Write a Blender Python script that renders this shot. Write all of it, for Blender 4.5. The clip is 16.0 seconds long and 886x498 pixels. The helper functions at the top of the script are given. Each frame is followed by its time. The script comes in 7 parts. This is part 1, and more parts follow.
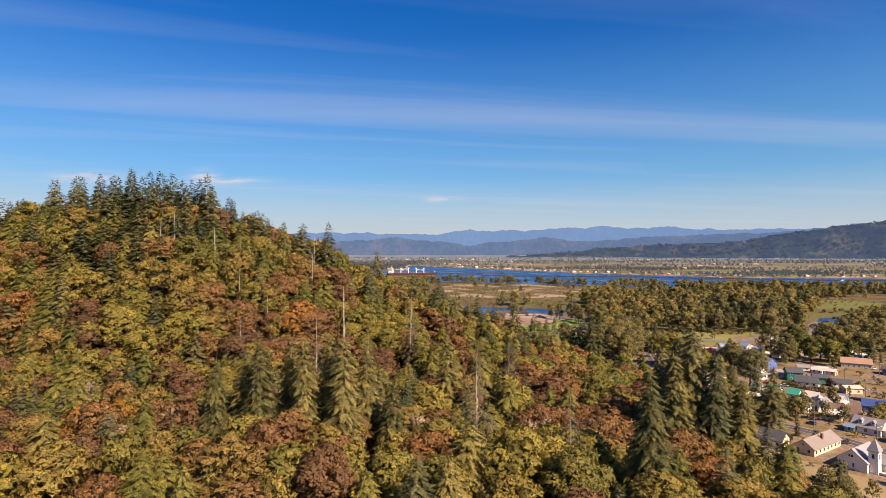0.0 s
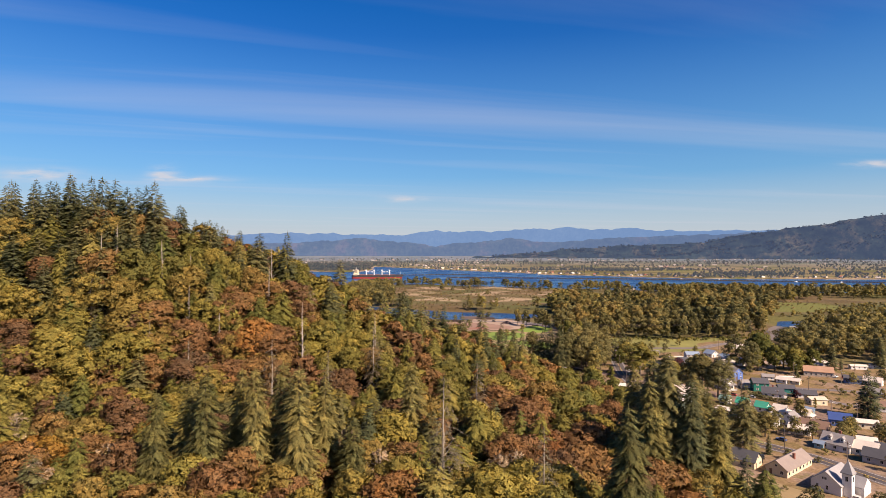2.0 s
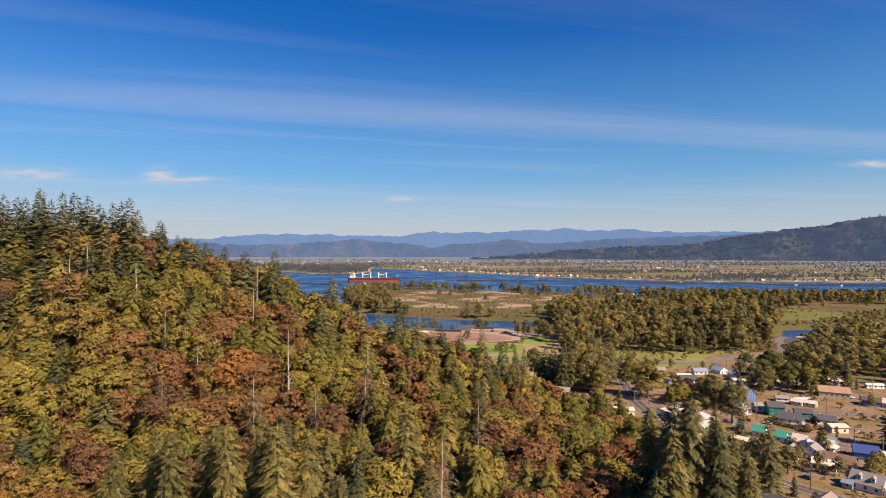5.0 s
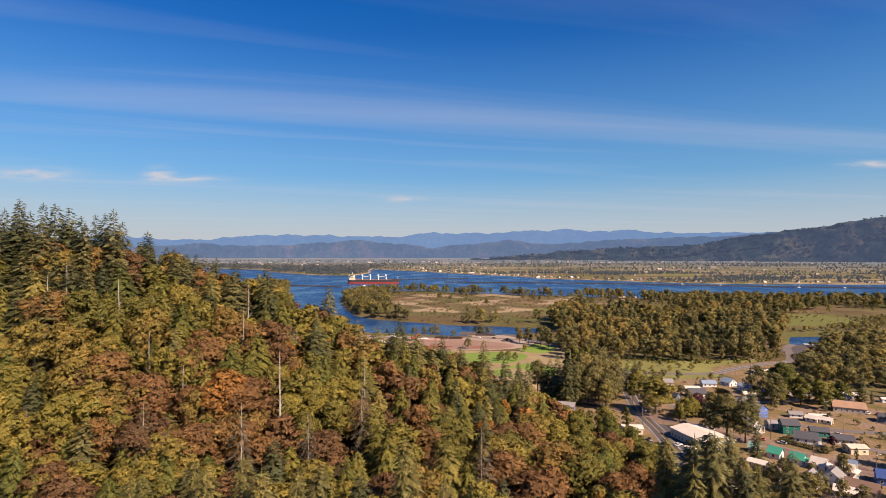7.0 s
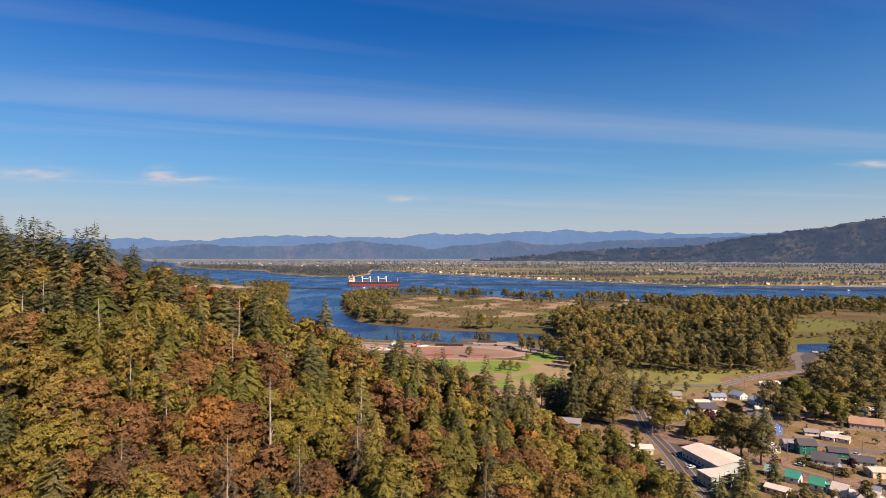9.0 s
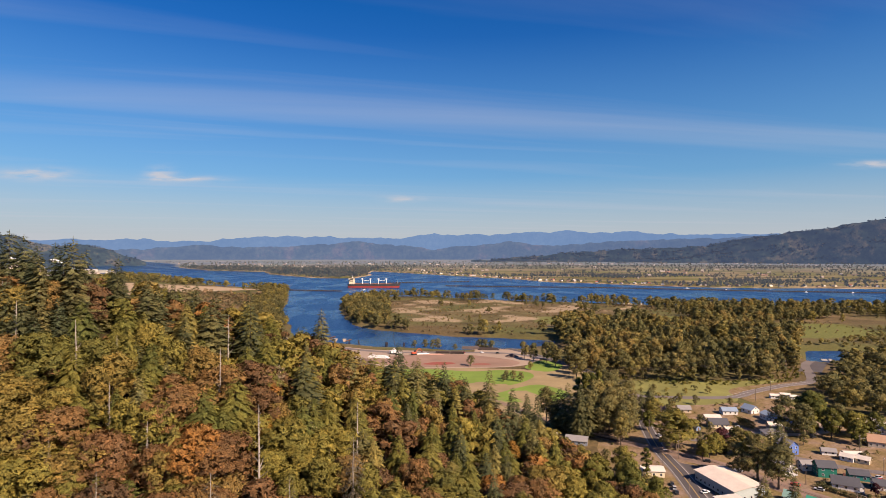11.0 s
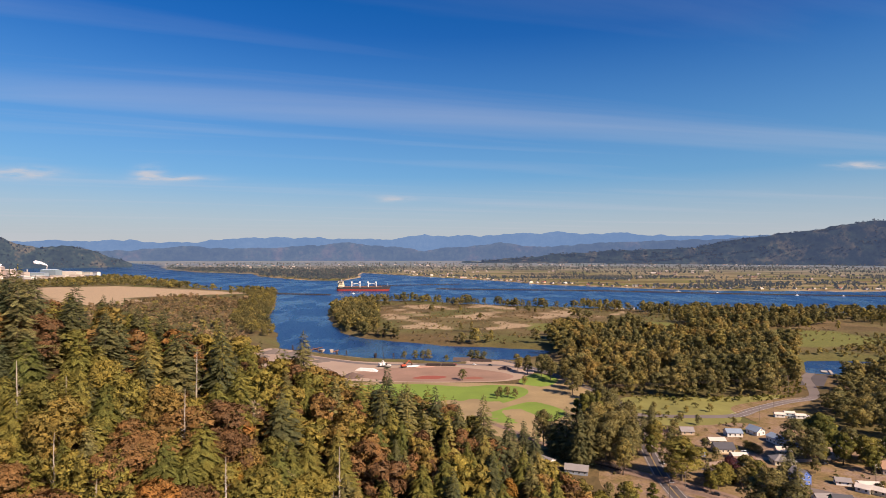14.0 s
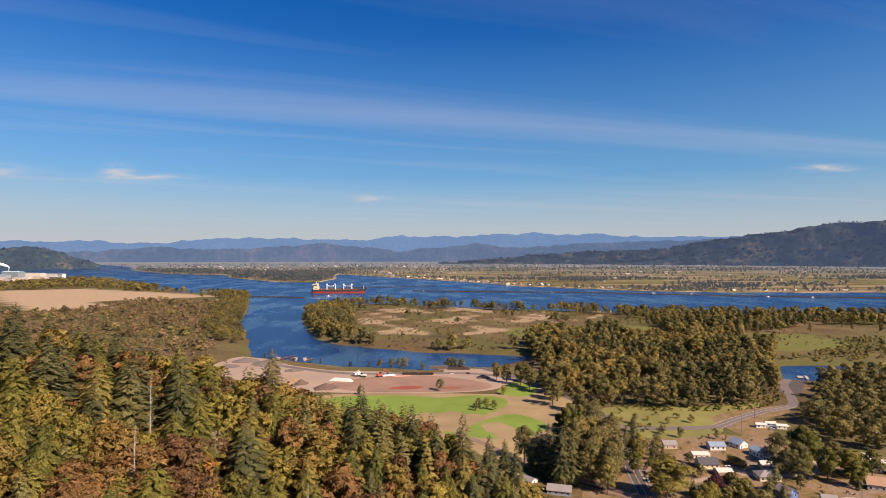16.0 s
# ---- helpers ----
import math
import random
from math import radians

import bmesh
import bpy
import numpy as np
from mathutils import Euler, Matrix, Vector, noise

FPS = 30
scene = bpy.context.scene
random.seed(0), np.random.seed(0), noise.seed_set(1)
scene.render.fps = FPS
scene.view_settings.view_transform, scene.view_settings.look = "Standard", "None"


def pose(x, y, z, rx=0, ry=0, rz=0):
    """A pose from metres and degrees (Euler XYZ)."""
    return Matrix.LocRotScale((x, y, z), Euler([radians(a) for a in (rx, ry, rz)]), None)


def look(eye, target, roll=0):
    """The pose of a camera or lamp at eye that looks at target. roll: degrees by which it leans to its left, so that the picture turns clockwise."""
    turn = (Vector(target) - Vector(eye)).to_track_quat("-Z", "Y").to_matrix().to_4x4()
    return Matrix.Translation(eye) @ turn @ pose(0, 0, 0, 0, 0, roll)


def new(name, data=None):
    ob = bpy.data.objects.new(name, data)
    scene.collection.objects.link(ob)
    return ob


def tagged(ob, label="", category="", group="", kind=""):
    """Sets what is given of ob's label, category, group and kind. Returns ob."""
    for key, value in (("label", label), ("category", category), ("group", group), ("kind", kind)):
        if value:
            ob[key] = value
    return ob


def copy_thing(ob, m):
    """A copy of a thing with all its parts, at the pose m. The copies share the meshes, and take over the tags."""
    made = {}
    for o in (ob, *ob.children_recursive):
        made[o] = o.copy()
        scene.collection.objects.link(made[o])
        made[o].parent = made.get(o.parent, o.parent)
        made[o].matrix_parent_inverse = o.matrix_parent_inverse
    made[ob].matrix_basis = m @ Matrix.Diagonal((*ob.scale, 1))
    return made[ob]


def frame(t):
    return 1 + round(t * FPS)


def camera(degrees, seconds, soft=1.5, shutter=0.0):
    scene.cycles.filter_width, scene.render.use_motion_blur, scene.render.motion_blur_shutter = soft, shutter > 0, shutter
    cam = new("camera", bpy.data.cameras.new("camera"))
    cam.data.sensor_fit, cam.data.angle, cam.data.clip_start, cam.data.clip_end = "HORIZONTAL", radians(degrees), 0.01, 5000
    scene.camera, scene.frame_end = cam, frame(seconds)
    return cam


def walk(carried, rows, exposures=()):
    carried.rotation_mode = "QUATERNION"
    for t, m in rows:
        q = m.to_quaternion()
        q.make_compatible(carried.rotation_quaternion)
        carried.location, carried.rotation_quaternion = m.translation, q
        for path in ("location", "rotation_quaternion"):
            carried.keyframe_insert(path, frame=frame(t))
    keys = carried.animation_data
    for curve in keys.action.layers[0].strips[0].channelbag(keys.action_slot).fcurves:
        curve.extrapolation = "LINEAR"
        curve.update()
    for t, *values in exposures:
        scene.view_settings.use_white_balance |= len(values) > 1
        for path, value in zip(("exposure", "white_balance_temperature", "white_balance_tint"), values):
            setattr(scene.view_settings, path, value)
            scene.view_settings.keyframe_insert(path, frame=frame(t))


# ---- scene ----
import collections

# camera: seconds, metres ahead, metres above the river, heading
cam = camera(76.1, 16.0, soft=0.8)
ROWS = [
    (0, -6.36, 85.15, 2.44),
    (0.5, -3.19, 86.83, 1.42),
    (1, 0.00, 88.50, 0.50),
    (1.5, 3.21, 90.17, -0.42),
    (2, 6.45, 91.85, -0.98),
    (2.5, 9.70, 93.52, -1.24),
    (3, 12.98, 95.20, -1.32),
    (3.5, 16.28, 96.87, -1.34),
    (4, 19.61, 98.55, -1.30),
    (6.5, 36.56, 106.92, -1.26),
    (7, 40.02, 108.60, -1.26),
    (7.5, 43.51, 110.27, -1.24),
    (8, 47.01, 111.95, -1.22),
    (8.5, 50.54, 113.62, -1.22),
    (9, 54.09, 115.29, -1.22),
    (11.5, 72.17, 123.67, -1.16),
    (12, 75.86, 125.34, -1.18),
    (12.5, 79.56, 127.02, -1.26),
    (13, 83.29, 128.69, -1.46),
    (13.5, 87.05, 130.37, -1.76),
    (14, 90.82, 132.04, -2.14),
    (14.5, 94.62, 133.72, -2.82),
    (15, 98.44, 135.39, -3.52),
    (15.5, 102.28, 137.07, -4.08),
    (16, 106.15, 138.74, -4.52),
]
walk(cam, [(t, pose(0, y, z, 90.54, 0, yaw)) for t, y, z, yaw in ROWS], [(0, 1.07, 6500, 19), (6, 0.95, 6500, 19), (16, 0.87, 6500, 19)])

# ---- world, sun, exposure ----
SUN_EL, SUN_AZ = 40.0, 136.0  # degrees; azimuth clockwise from +y
world = bpy.data.worlds.new("world")
scene.world = world
world.use_nodes = True


def nodes_of(tree):
    return tree.nodes, tree.links


def build_world():
    n, l = nodes_of(world.node_tree)
    n.clear()
    out = n.new("ShaderNodeOutputWorld")
    bg = n.new("ShaderNodeBackground")
    bg.inputs["Strength"].default_value = 0.060
    sky = n.new("ShaderNodeTexSky")
    sky.sky_type = "NISHITA"
    sky.sun_disc = False
    sky.sun_elevation, sky.sun_rotation = radians(SUN_EL), radians(SUN_AZ)
    sky.air_density, sky.dust_density, sky.ozone_density = 1.0, 0.6, 3.0
    hsv = n.new("ShaderNodeHueSaturation")
    hsv.inputs["Hue"].default_value, hsv.inputs["Saturation"].default_value = 0.512, 1.46
    l.new(sky.outputs[0], hsv.inputs["Color"])
    # thin cirrus, drawn out along the wind
    tc = n.new("ShaderNodeTexCoord")
    sep = n.new("ShaderNodeSeparateXYZ")
    l.new(tc.outputs["Generated"], sep.inputs[0])

    def math_node(op, a, b):
        m = n.new("ShaderNodeMath")
        m.operation = op
        for i, v in enumerate((a, b)):
            if isinstance(v, (int, float)):
                m.inputs[i].default_value = v
            else:
                l.new(v, m.inputs[i])
        return m.outputs[0]

    # low haze
    def layer(below, top, power, share, colour):
        low = math_node("SUBTRACT", 1.0, math_node("DIVIDE", sep.outputs["Z"], top))
        low = math_node("MULTIPLY", math_node("POWER", math_node("MAXIMUM", low, 0.0), power), share)
        m = n.new("ShaderNodeMix")
        m.data_type = "RGBA"
        m.inputs["B"].default_value = (*colour, 1)
        l.new(low, m.inputs["Factor"])
        l.new(below, m.inputs["A"])
        return m.outputs["Result"]

    clear = layer(hsv.outputs[0], 0.36, 1.1, 0.80, (1.30, 3.75, 5.6))
    clear = layer(clear, 0.135, 1.15, 0.98, (4.95, 5.05, 4.85))
    zc = math_node("MAXIMUM", sep.outputs["Z"], 0.03)
    u = math_node("DIVIDE", sep.outputs["X"], zc)
    v = math_node("DIVIDE", sep.outputs["Y"], zc)
    across = math_node("SUBTRACT", v, math_node("MULTIPLY", u, 0.27))
    comb = n.new("ShaderNodeCombineXYZ")
    l.new(math_node("MULTIPLY", u, 0.16), comb.inputs[0])
    l.new(across, comb.inputs[1])
    nz = n.new("ShaderNodeTexNoise")
    nz.inputs["Scale"].default_value, nz.inputs["Detail"].default_value = 0.75, 8
    nz.inputs["Distortion"].default_value = 0.5
    l.new(comb.outputs[0], nz.inputs["Vector"])
    streak = math_node("DIVIDE", math_node("SUBTRACT", across, 4.1), 0.5)
    streak = math_node("POWER", 2.718, math_node("MULTIPLY", math_node("MULTIPLY", streak, streak), -1.0))
    dens = math_node("ADD", nz.outputs[0], math_node("MULTIPLY", streak, 0.17))
    ramp = n.new("ShaderNodeValToRGB")
    ramp.color_ramp.elements[0].position, ramp.color_ramp.elements[1].position = 0.52, 0.80
    ramp.color_ramp.elements[1].color = (0.30, 0.30, 0.30, 1)
    l.new(dens, ramp.inputs[0])
    mix = n.new("ShaderNodeMix")
    mix.data_type = "RGBA"
    mix.inputs["B"].default_value = (5.2, 5.4, 5.8, 1)
    l.new(ramp.outputs[0], mix.inputs["Factor"])
    l.new(clear, mix.inputs["A"])
    # small low puffs of cloud
    yc = math_node("MAXIMUM", sep.outputs["Y"], 0.05)
    az, el = math_node("DIVIDE", sep.outputs["X"], yc), math_node("DIVIDE", sep.outputs["Z"], yc)
    puffs = None
    for a, e, wa, we in ((-0.69, 0.140, 0.060, 0.010), (-0.475, 0.140, 0.022, 0.012), (-0.43, 0.132, 0.06, 0.005), (0.80, 0.162, 0.05, 0.006), (-0.05, 0.098, 0.03, 0.005)):
        p = math_node("DIVIDE", math_node("SUBTRACT", az, a), wa)
        q = math_node("DIVIDE", math_node("SUBTRACT", el, e), we)
        s = math_node("POWER", 2.718, math_node("MULTIPLY", math_node("ADD", math_node("MULTIPLY", p, p), math_node("MULTIPLY", q, q)), -1.0))
        puffs = s if puffs is None else math_node("ADD", puffs, s)
    comb = n.new("ShaderNodeCombineXYZ")
    l.new(math_node("MULTIPLY", az, 22.0), comb.inputs[0])
    l.new(math_node("MULTIPLY", el, 110.0), comb.inputs[1])
    nz = n.new("ShaderNodeTexNoise")
    nz.inputs["Scale"].default_value, nz.inputs["Detail"].default_value = 1.0, 5
    l.new(comb.outputs[0], nz.inputs["Vector"])
    puffs = math_node("MULTIPLY", puffs, math_node("MULTIPLY", math_node("MAXIMUM", math_node("SUBTRACT", nz.outputs[0], 0.30), 0.0), 2.6))
    cloud = n.new("ShaderNodeMix")
    cloud.data_type = "RGBA"
    cloud.inputs["B"].default_value = (5.6, 5.6, 5.5, 1)
    l.new(math_node("MINIMUM", puffs, 0.75), cloud.inputs["Factor"])
    l.new(mix.outputs["Result"], cloud.inputs["A"])
    l.new(cloud.outputs["Result"], bg.inputs["Color"])
    l.new(bg.outputs[0], out.inputs[0])


build_world()
sun = new("sun", bpy.data.lights.new("sun", "SUN"))
sun.data.energy, sun.data.angle, sun.data.color = 5.0, radians(0.53), (1.0, 0.81, 0.60)
SUN_DIR = Vector((math.sin(radians(SUN_AZ)) * math.cos(radians(SUN_EL)), math.cos(radians(SUN_AZ)) * math.cos(radians(SUN_EL)), math.sin(radians(SUN_EL))))
sun.matrix_world = look((0, 0, 0), tuple(-SUN_DIR))


# ---- materials ----
def material(name, rough=0.8, metal=0.0, spec=0.3):
    m = bpy.data.materials.new(name)
    m.use_nodes = True
    b = m.node_tree.nodes["Principled BSDF"]
    b.inputs["Roughness"].default_value, b.inputs["Metallic"].default_value = rough, metal
    b.inputs["Specular IOR Level"].default_value = spec
    return m, m.node_tree.nodes, m.node_tree.links, b


def ramp_node(n, stops):
    r = n.new("ShaderNodeValToRGB")
    e = r.color_ramp.elements
    while len(e) < len(stops):
        e.new(0.5)
    for k, (p, c) in zip(e, stops):
        k.position, k.color = p, (*c, 1)
    return r


def noise_at(n, l, scale, detail=4, vec=None, rough=0.55):
    t = n.new("ShaderNodeTexNoise")
    t.inputs["Scale"].default_value, t.inputs["Detail"].default_value = scale, detail
    t.inputs["Roughness"].default_value = rough
    if vec is None:
        g = n.new("ShaderNodeNewGeometry")
        vec = g.outputs["Position"]
    l.new(vec, t.inputs["Vector"])
    return t.outputs["Fac"]


def blend(n, l, fac, a, b, mode="MIX"):
    m = n.new("ShaderNodeMix")
    m.data_type, m.blend_type = "RGBA", mode
    for key, v in (("Factor", fac), ("A", a), ("B", b)):
        if isinstance(v, (int, float)):
            m.inputs[key].default_value = v
        elif isinstance(v, tuple):
            m.inputs[key].default_value = (*v, 1)
        else:
            l.new(v, m.inputs[key])
    return m.outputs["Result"]


def bump(n, l, b, height, strength, dist):
    k = n.new("ShaderNodeBump")
    k.inputs["Strength"].default_value, k.inputs["Distance"].default_value = strength, dist
    l.new(height, k.inputs["Height"])
    l.new(k.outputs[0], b.inputs["Normal"])


def plain(name, colour, rough=0.75, metal=0.0, var=0.25, scale=0.6, fine=6.0, lift=0.02):
    """A surface with broad and fine variation of its colour and a fine relief."""
    m, n, l, b = material(name, rough, metal)
    dark = tuple(c * (1 - var) for c in colour)
    light = tuple(min(1, c * (1 + var * 0.7)) for c in colour)
    r = ramp_node(n, [(0.3, dark), (0.7, light)])
    l.new(noise_at(n, l, scale), r.inputs[0])
    f = noise_at(n, l, fine, 3)
    l.new(blend(n, l, f, r.outputs[0], tuple(c * 0.75 for c in colour)), b.inputs["Base Color"])
    if lift:
        bump(n, l, b, f, 0.5, lift)
    return m


def foliage(name, stops, per_tree="object", jitter=0.30, lace=2.2, gaps=0.47):
    """Leaves: each tree takes its own hue, each spray its own shade, and sprays are broken into leaf tufts with gaps between."""
    m, n, l, b = material(name, 0.75, 0, 0.12)
    if per_tree == "object":
        src = n.new("ShaderNodeObjectInfo").outputs["Random"]
    else:
        a = n.new("ShaderNodeAttribute")
        a.attribute_name = "tint"
        src = a.outputs["Fac"]
    r = ramp_node(n, stops)
    r.color_ramp.interpolation = "LINEAR"
    l.new(src, r.inputs[0])
    g = n.new("ShaderNodeNewGeometry")
    k = ramp_node(n, [(0.0, (1 - jitter,) * 3), (1.0, (1 + jitter,) * 3)])
    l.new(g.outputs["Random Per Island"], k.inputs[0])
    c = blend(n, l, 1.0, r.outputs[0], k.outputs[0], "MULTIPLY")
    big = ramp_node(n, [(0.35, (0.84, 0.90, 0.94)), (0.7, (1.14, 1.05, 0.92))])
    l.new(noise_at(n, l, 0.30, 2), big.inputs[0])
    c = blend(n, l, 1.0, c, big.outputs[0], "MULTIPLY")
    tuft = noise_at(n, l, lace, 2)
    leaf = ramp_node(n, [(0.38, (0.62, 0.64, 0.66)), (0.66, (1.26, 1.24, 1.18))])
    l.new(tuft, leaf.inputs[0])
    c = blend(n, l, 1.0, c, leaf.outputs[0], "MULTIPLY")
    l.new(c, b.inputs["Base Color"])
    tr = n.new("ShaderNodeBsdfTranslucent")
    l.new(c, tr.inputs["Color"])
    mx = n.new("ShaderNodeMixShader")
    mx.inputs[0].default_value = 0.25
    l.new(b.outputs[0], mx.inputs[1])
    l.new(tr.outputs[0], mx.inputs[2])
    result = mx.outputs[0]
    if gaps:
        hole = ramp_node(n, [(gaps - 0.02, (0, 0, 0)), (gaps + 0.02, (1, 1, 1))])
        l.new(noise_at(n, l, lace * 0.8, 3), hole.inputs[0])
        clear = n.new("ShaderNodeBsdfTransparent")
        cut = n.new("ShaderNodeMixShader")
        l.new(hole.outputs[0], cut.inputs[0])
        l.new(clear.outputs[0], cut.inputs[1])
        l.new(result, cut.inputs[2])
        result = cut.outputs[0]
    l.new(result, n["Material Output"].inputs[0])
    return m


def add_haze_glow(m, haze_glow, share):
    """A surface kilometres off, with blue haze painted in as a mixed emission."""
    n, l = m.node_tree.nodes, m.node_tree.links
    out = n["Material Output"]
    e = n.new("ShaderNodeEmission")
    e.inputs["Color"].default_value = (*haze_glow, 1)
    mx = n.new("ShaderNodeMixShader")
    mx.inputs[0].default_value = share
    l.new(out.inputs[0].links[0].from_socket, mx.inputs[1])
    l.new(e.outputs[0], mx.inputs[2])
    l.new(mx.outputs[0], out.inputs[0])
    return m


FIR = [(0.0, (0.068, 0.079, 0.037)), (0.45, (0.110, 0.109, 0.046)), (0.8, (0.154, 0.139, 0.054)), (1.0, (0.198, 0.171, 0.063))]
CEDAR = [(0.0, (0.103, 0.112, 0.029)), (0.5, (0.174, 0.155, 0.035)), (0.85, (0.207, 0.178, 0.044)), (1.0, (0.243, 0.196, 0.061))]
MAPLE = [(0.0, (0.144, 0.132, 0.034)), (0.25, (0.240, 0.195, 0.043)), (0.48, (0.229, 0.164, 0.045)), (0.66, (0.219, 0.125, 0.048)), (0.82, (0.190, 0.102, 0.045)), (0.94, (0.138, 0.082, 0.043)), (1.0, (0.309, 0.149, 0.041))]
WILLOW = [(0.0, (0.124, 0.118, 0.049)), (0.5, (0.182, 0.157, 0.060)), (0.8, (0.225, 0.183, 0.066)), (1.0, (0.265, 0.219, 0.062))]
GREAT = [(0.0, (0.105, 0.102, 0.036)), (0.5, (0.160, 0.142, 0.046)), (1.0, (0.225, 0.190, 0.064))]
M_FIR, M_FIR_S = foliage("fir_needles", FIR, jitter=0.42, lace=3.8, gaps=0.46), foliage("fir_needles_mass", FIR, "tint", lace=1.6, gaps=0.42)
M_GREAT = foliage("great_fir_needles", GREAT, jitter=0.50, lace=4.2, gaps=0.48)
M_CEDAR, M_CEDAR_S = foliage("cedar_sprays", CEDAR, jitter=0.36, lace=3.6, gaps=0.46), foliage("cedar_sprays_mass", CEDAR, "tint", lace=1.6, gaps=0.42)
M_MAPLE, M_MAPLE_S = foliage("maple_leaves", MAPLE), foliage("maple_leaves_mass", MAPLE, "tint", lace=1.6, gaps=0.42)
M_WILLOW, M_WILLOW_S = foliage("cottonwood_leaves", WILLOW), foliage("cottonwood_leaves_mass", WILLOW, "tint", jitter=0.22, lace=1.5, gaps=0.46)
M_BARK = plain("bark", (0.11, 0.085, 0.065), 0.9, 0, 0.4, 0.8, 5.0, 0.05)
M_SNAG = plain("bleached_wood", (0.36, 0.31, 0.26), 0.85, 0, 0.3, 0.8, 6.0, 0.03)


# ---- the lie of the land ----
VIEW = np.array((0.0, 47.0, 112.0))  # a point on the flight line


def far_map(p):
    """Distant country drawn in towards the flight line, so that all of it lies within five kilometres."""
    p = np.asarray(p, float)
    off = p - VIEW
    d = np.hypot(off[..., 0], off[..., 1])
    e = np.where(d < 3000, d, 3000 + 1850 * (1 - np.exp(-np.maximum(d - 3000, 0) / 1850)))
    return VIEW + off * (e / np.maximum(d, 1e-6))[..., None]


LAND = [(6000, 900), (1070, 1272), (751, 1320), (611, 1355), (452, 1431), (234, 1518), (110, 1573), (-8, 1690), (-110, 1690), (-190, 1610),
        (-226, 1490), (-212, 1374), (-168, 1157), (-134, 1050), (-90, 983), (-20, 941), (44, 903), (121, 883), (175, 862), (160, 825),
        (108, 797), (37, 783), (-17, 804), (-73, 812), (-135, 853), (-204, 900), (-237, 1028), (-277, 1128), (-311, 1225), (-344, 1407),
        (-387, 1612), (-496, 2042), (-597, 2130), (-776, 2202), (-1069, 2614), (-1409, 3031), (-1691, 3369), (-2600, 3900), (-9000, 4200),
        (-9000, -1500), (6000, -1500)]
FAR_LAND = [(9000, 1800), (1767, 2031), (1219, 2074), (1029, 2120), (860, 2233), (686, 2394), (486, 2578), (443, 2776), (112, 3299),
            (-87, 3638), (-431, 4175), (-400, 3700), (-345, 3335), (-404, 2960), (-572, 2960), (-981, 3539), (-1153, 4011), (-1668, 4393),
            (-2333, 5350), (-2746, 6241), (-3308, 7495), (-5900, 11600), (-9000, 13000), (-9000, 16000), (9000, 16000)]
POND = [(472, 775), (425, 703), (452, 690), (500, 712), (700, 690), (720, 730), (584, 755), (520, 775)]


CLEARINGS = [[(600, 1040), (690, 1005), (690, 900), (640, 860), (545, 835), (505, 850), (530, 945)], [(420, 1165), (482, 1120), (430, 960), (375, 930), (350, 990)], [(190, 1140), (350, 1130), (310, 1010), (222, 1000), (170, 1030)]]
MUD = [(-741, 2098), (-1202, 2400), (-1500, 2300), (-1138, 1825), (-846, 1497), (-700, 1600), (-875, 1766), (-762, 1857), (-560, 1960)]
SPIT_BARE = [(-110, 1480), (-80, 1250), (-30, 1060), (120, 1040), (330, 1160), (460, 1330), (230, 1480), (60, 1560)]


def inside(poly, x, y):
    """Signed distance to a polygon's edge, above 0 inside."""
    x, y = np.asarray(x, float), np.asarray(y, float)
    d, odd = np.full(x.shape, 1e9), np.zeros(x.shape, bool)
    for (ax, ay), (bx, by) in zip(poly, poly[1:] + poly[:1]):
        ex, ey = bx - ax, by - ay
        s = np.clip(((x - ax) * ex + (y - ay) * ey) / (ex * ex + ey * ey), 0, 1)
        d = np.minimum(d, np.hypot(x - ax - s * ex, y - ay - s * ey))
        odd ^= ((ay > y) != (by > y)) & (x < ex * (y - ay) / (ey if ey else 1e-9) + ax)
    return np.where(odd, d, -d)


def wobble(x, y, size, seed=0.0):
    """Cheap smooth noise about -1 to 1."""
    a, b = x / size + seed, y / size - seed * 1.7
    return (np.sin(a * 1.7 + np.sin(b * 1.3 + seed) * 1.4) + np.sin(b * 2.1 + np.sin(a * 1.9) * 1.2) + 0.6 * np.sin(a * 4.3 + b * 3.1) + 0.5 * np.sin(b * 5.3 - a * 2.9)) / 3.1


def smooth(a, b, v):
    s = np.clip((v - a) / (b - a), 0, 1)
    return s * s * (3 - 2 * s)


def hill(x, y):
    crest = np.interp(x, [-700, -300, -180, -140, -90, -40, 0, 40, 85], [60, 88, 90, 86, 67, 34, 22, 11, 0])
    base = np.interp(x, [-100, 20, 85], [9, 9, 0])
    y0 = np.interp(x, [-145, -35, 60], [215, 212, 200])
    y1 = np.interp(x, [-300, -145, -90, 0], [305, 292, 322, 335])
    front = base + (np.maximum(crest, base) - base) * smooth(y0, y1, y)
    y2, y3 = np.interp(x, [-120, -60], [338, 392]), np.interp(x, [-120, -60], [545, 575])
    return front * (1 - smooth(y2, y3, y)) * smooth(-200, 60, y + 160)


def shore(x, y):
    s = inside(LAND, x, y) + 5 * wobble(x, y, 34) * smooth(200, 900, y)
    p = inside(POND, x, y)
    f = inside(FAR_LAND, x, y) + 18 * wobble(x, y, 90, 2.0)
    return np.minimum(s, -p), f


def height(x, y):
    s, f = shore(x, y)
    near = np.clip(s * 0.22, -4, 5)
    far = np.clip(f * 0.1, -4, 4)
    z = np.maximum(near, far)
    flat = smooth(4.5, 5, z)
    return z + flat * hill(x, y) + flat * smooth(700, 1000, y) * 0.5 * wobble(x, y, 40, 5.0)


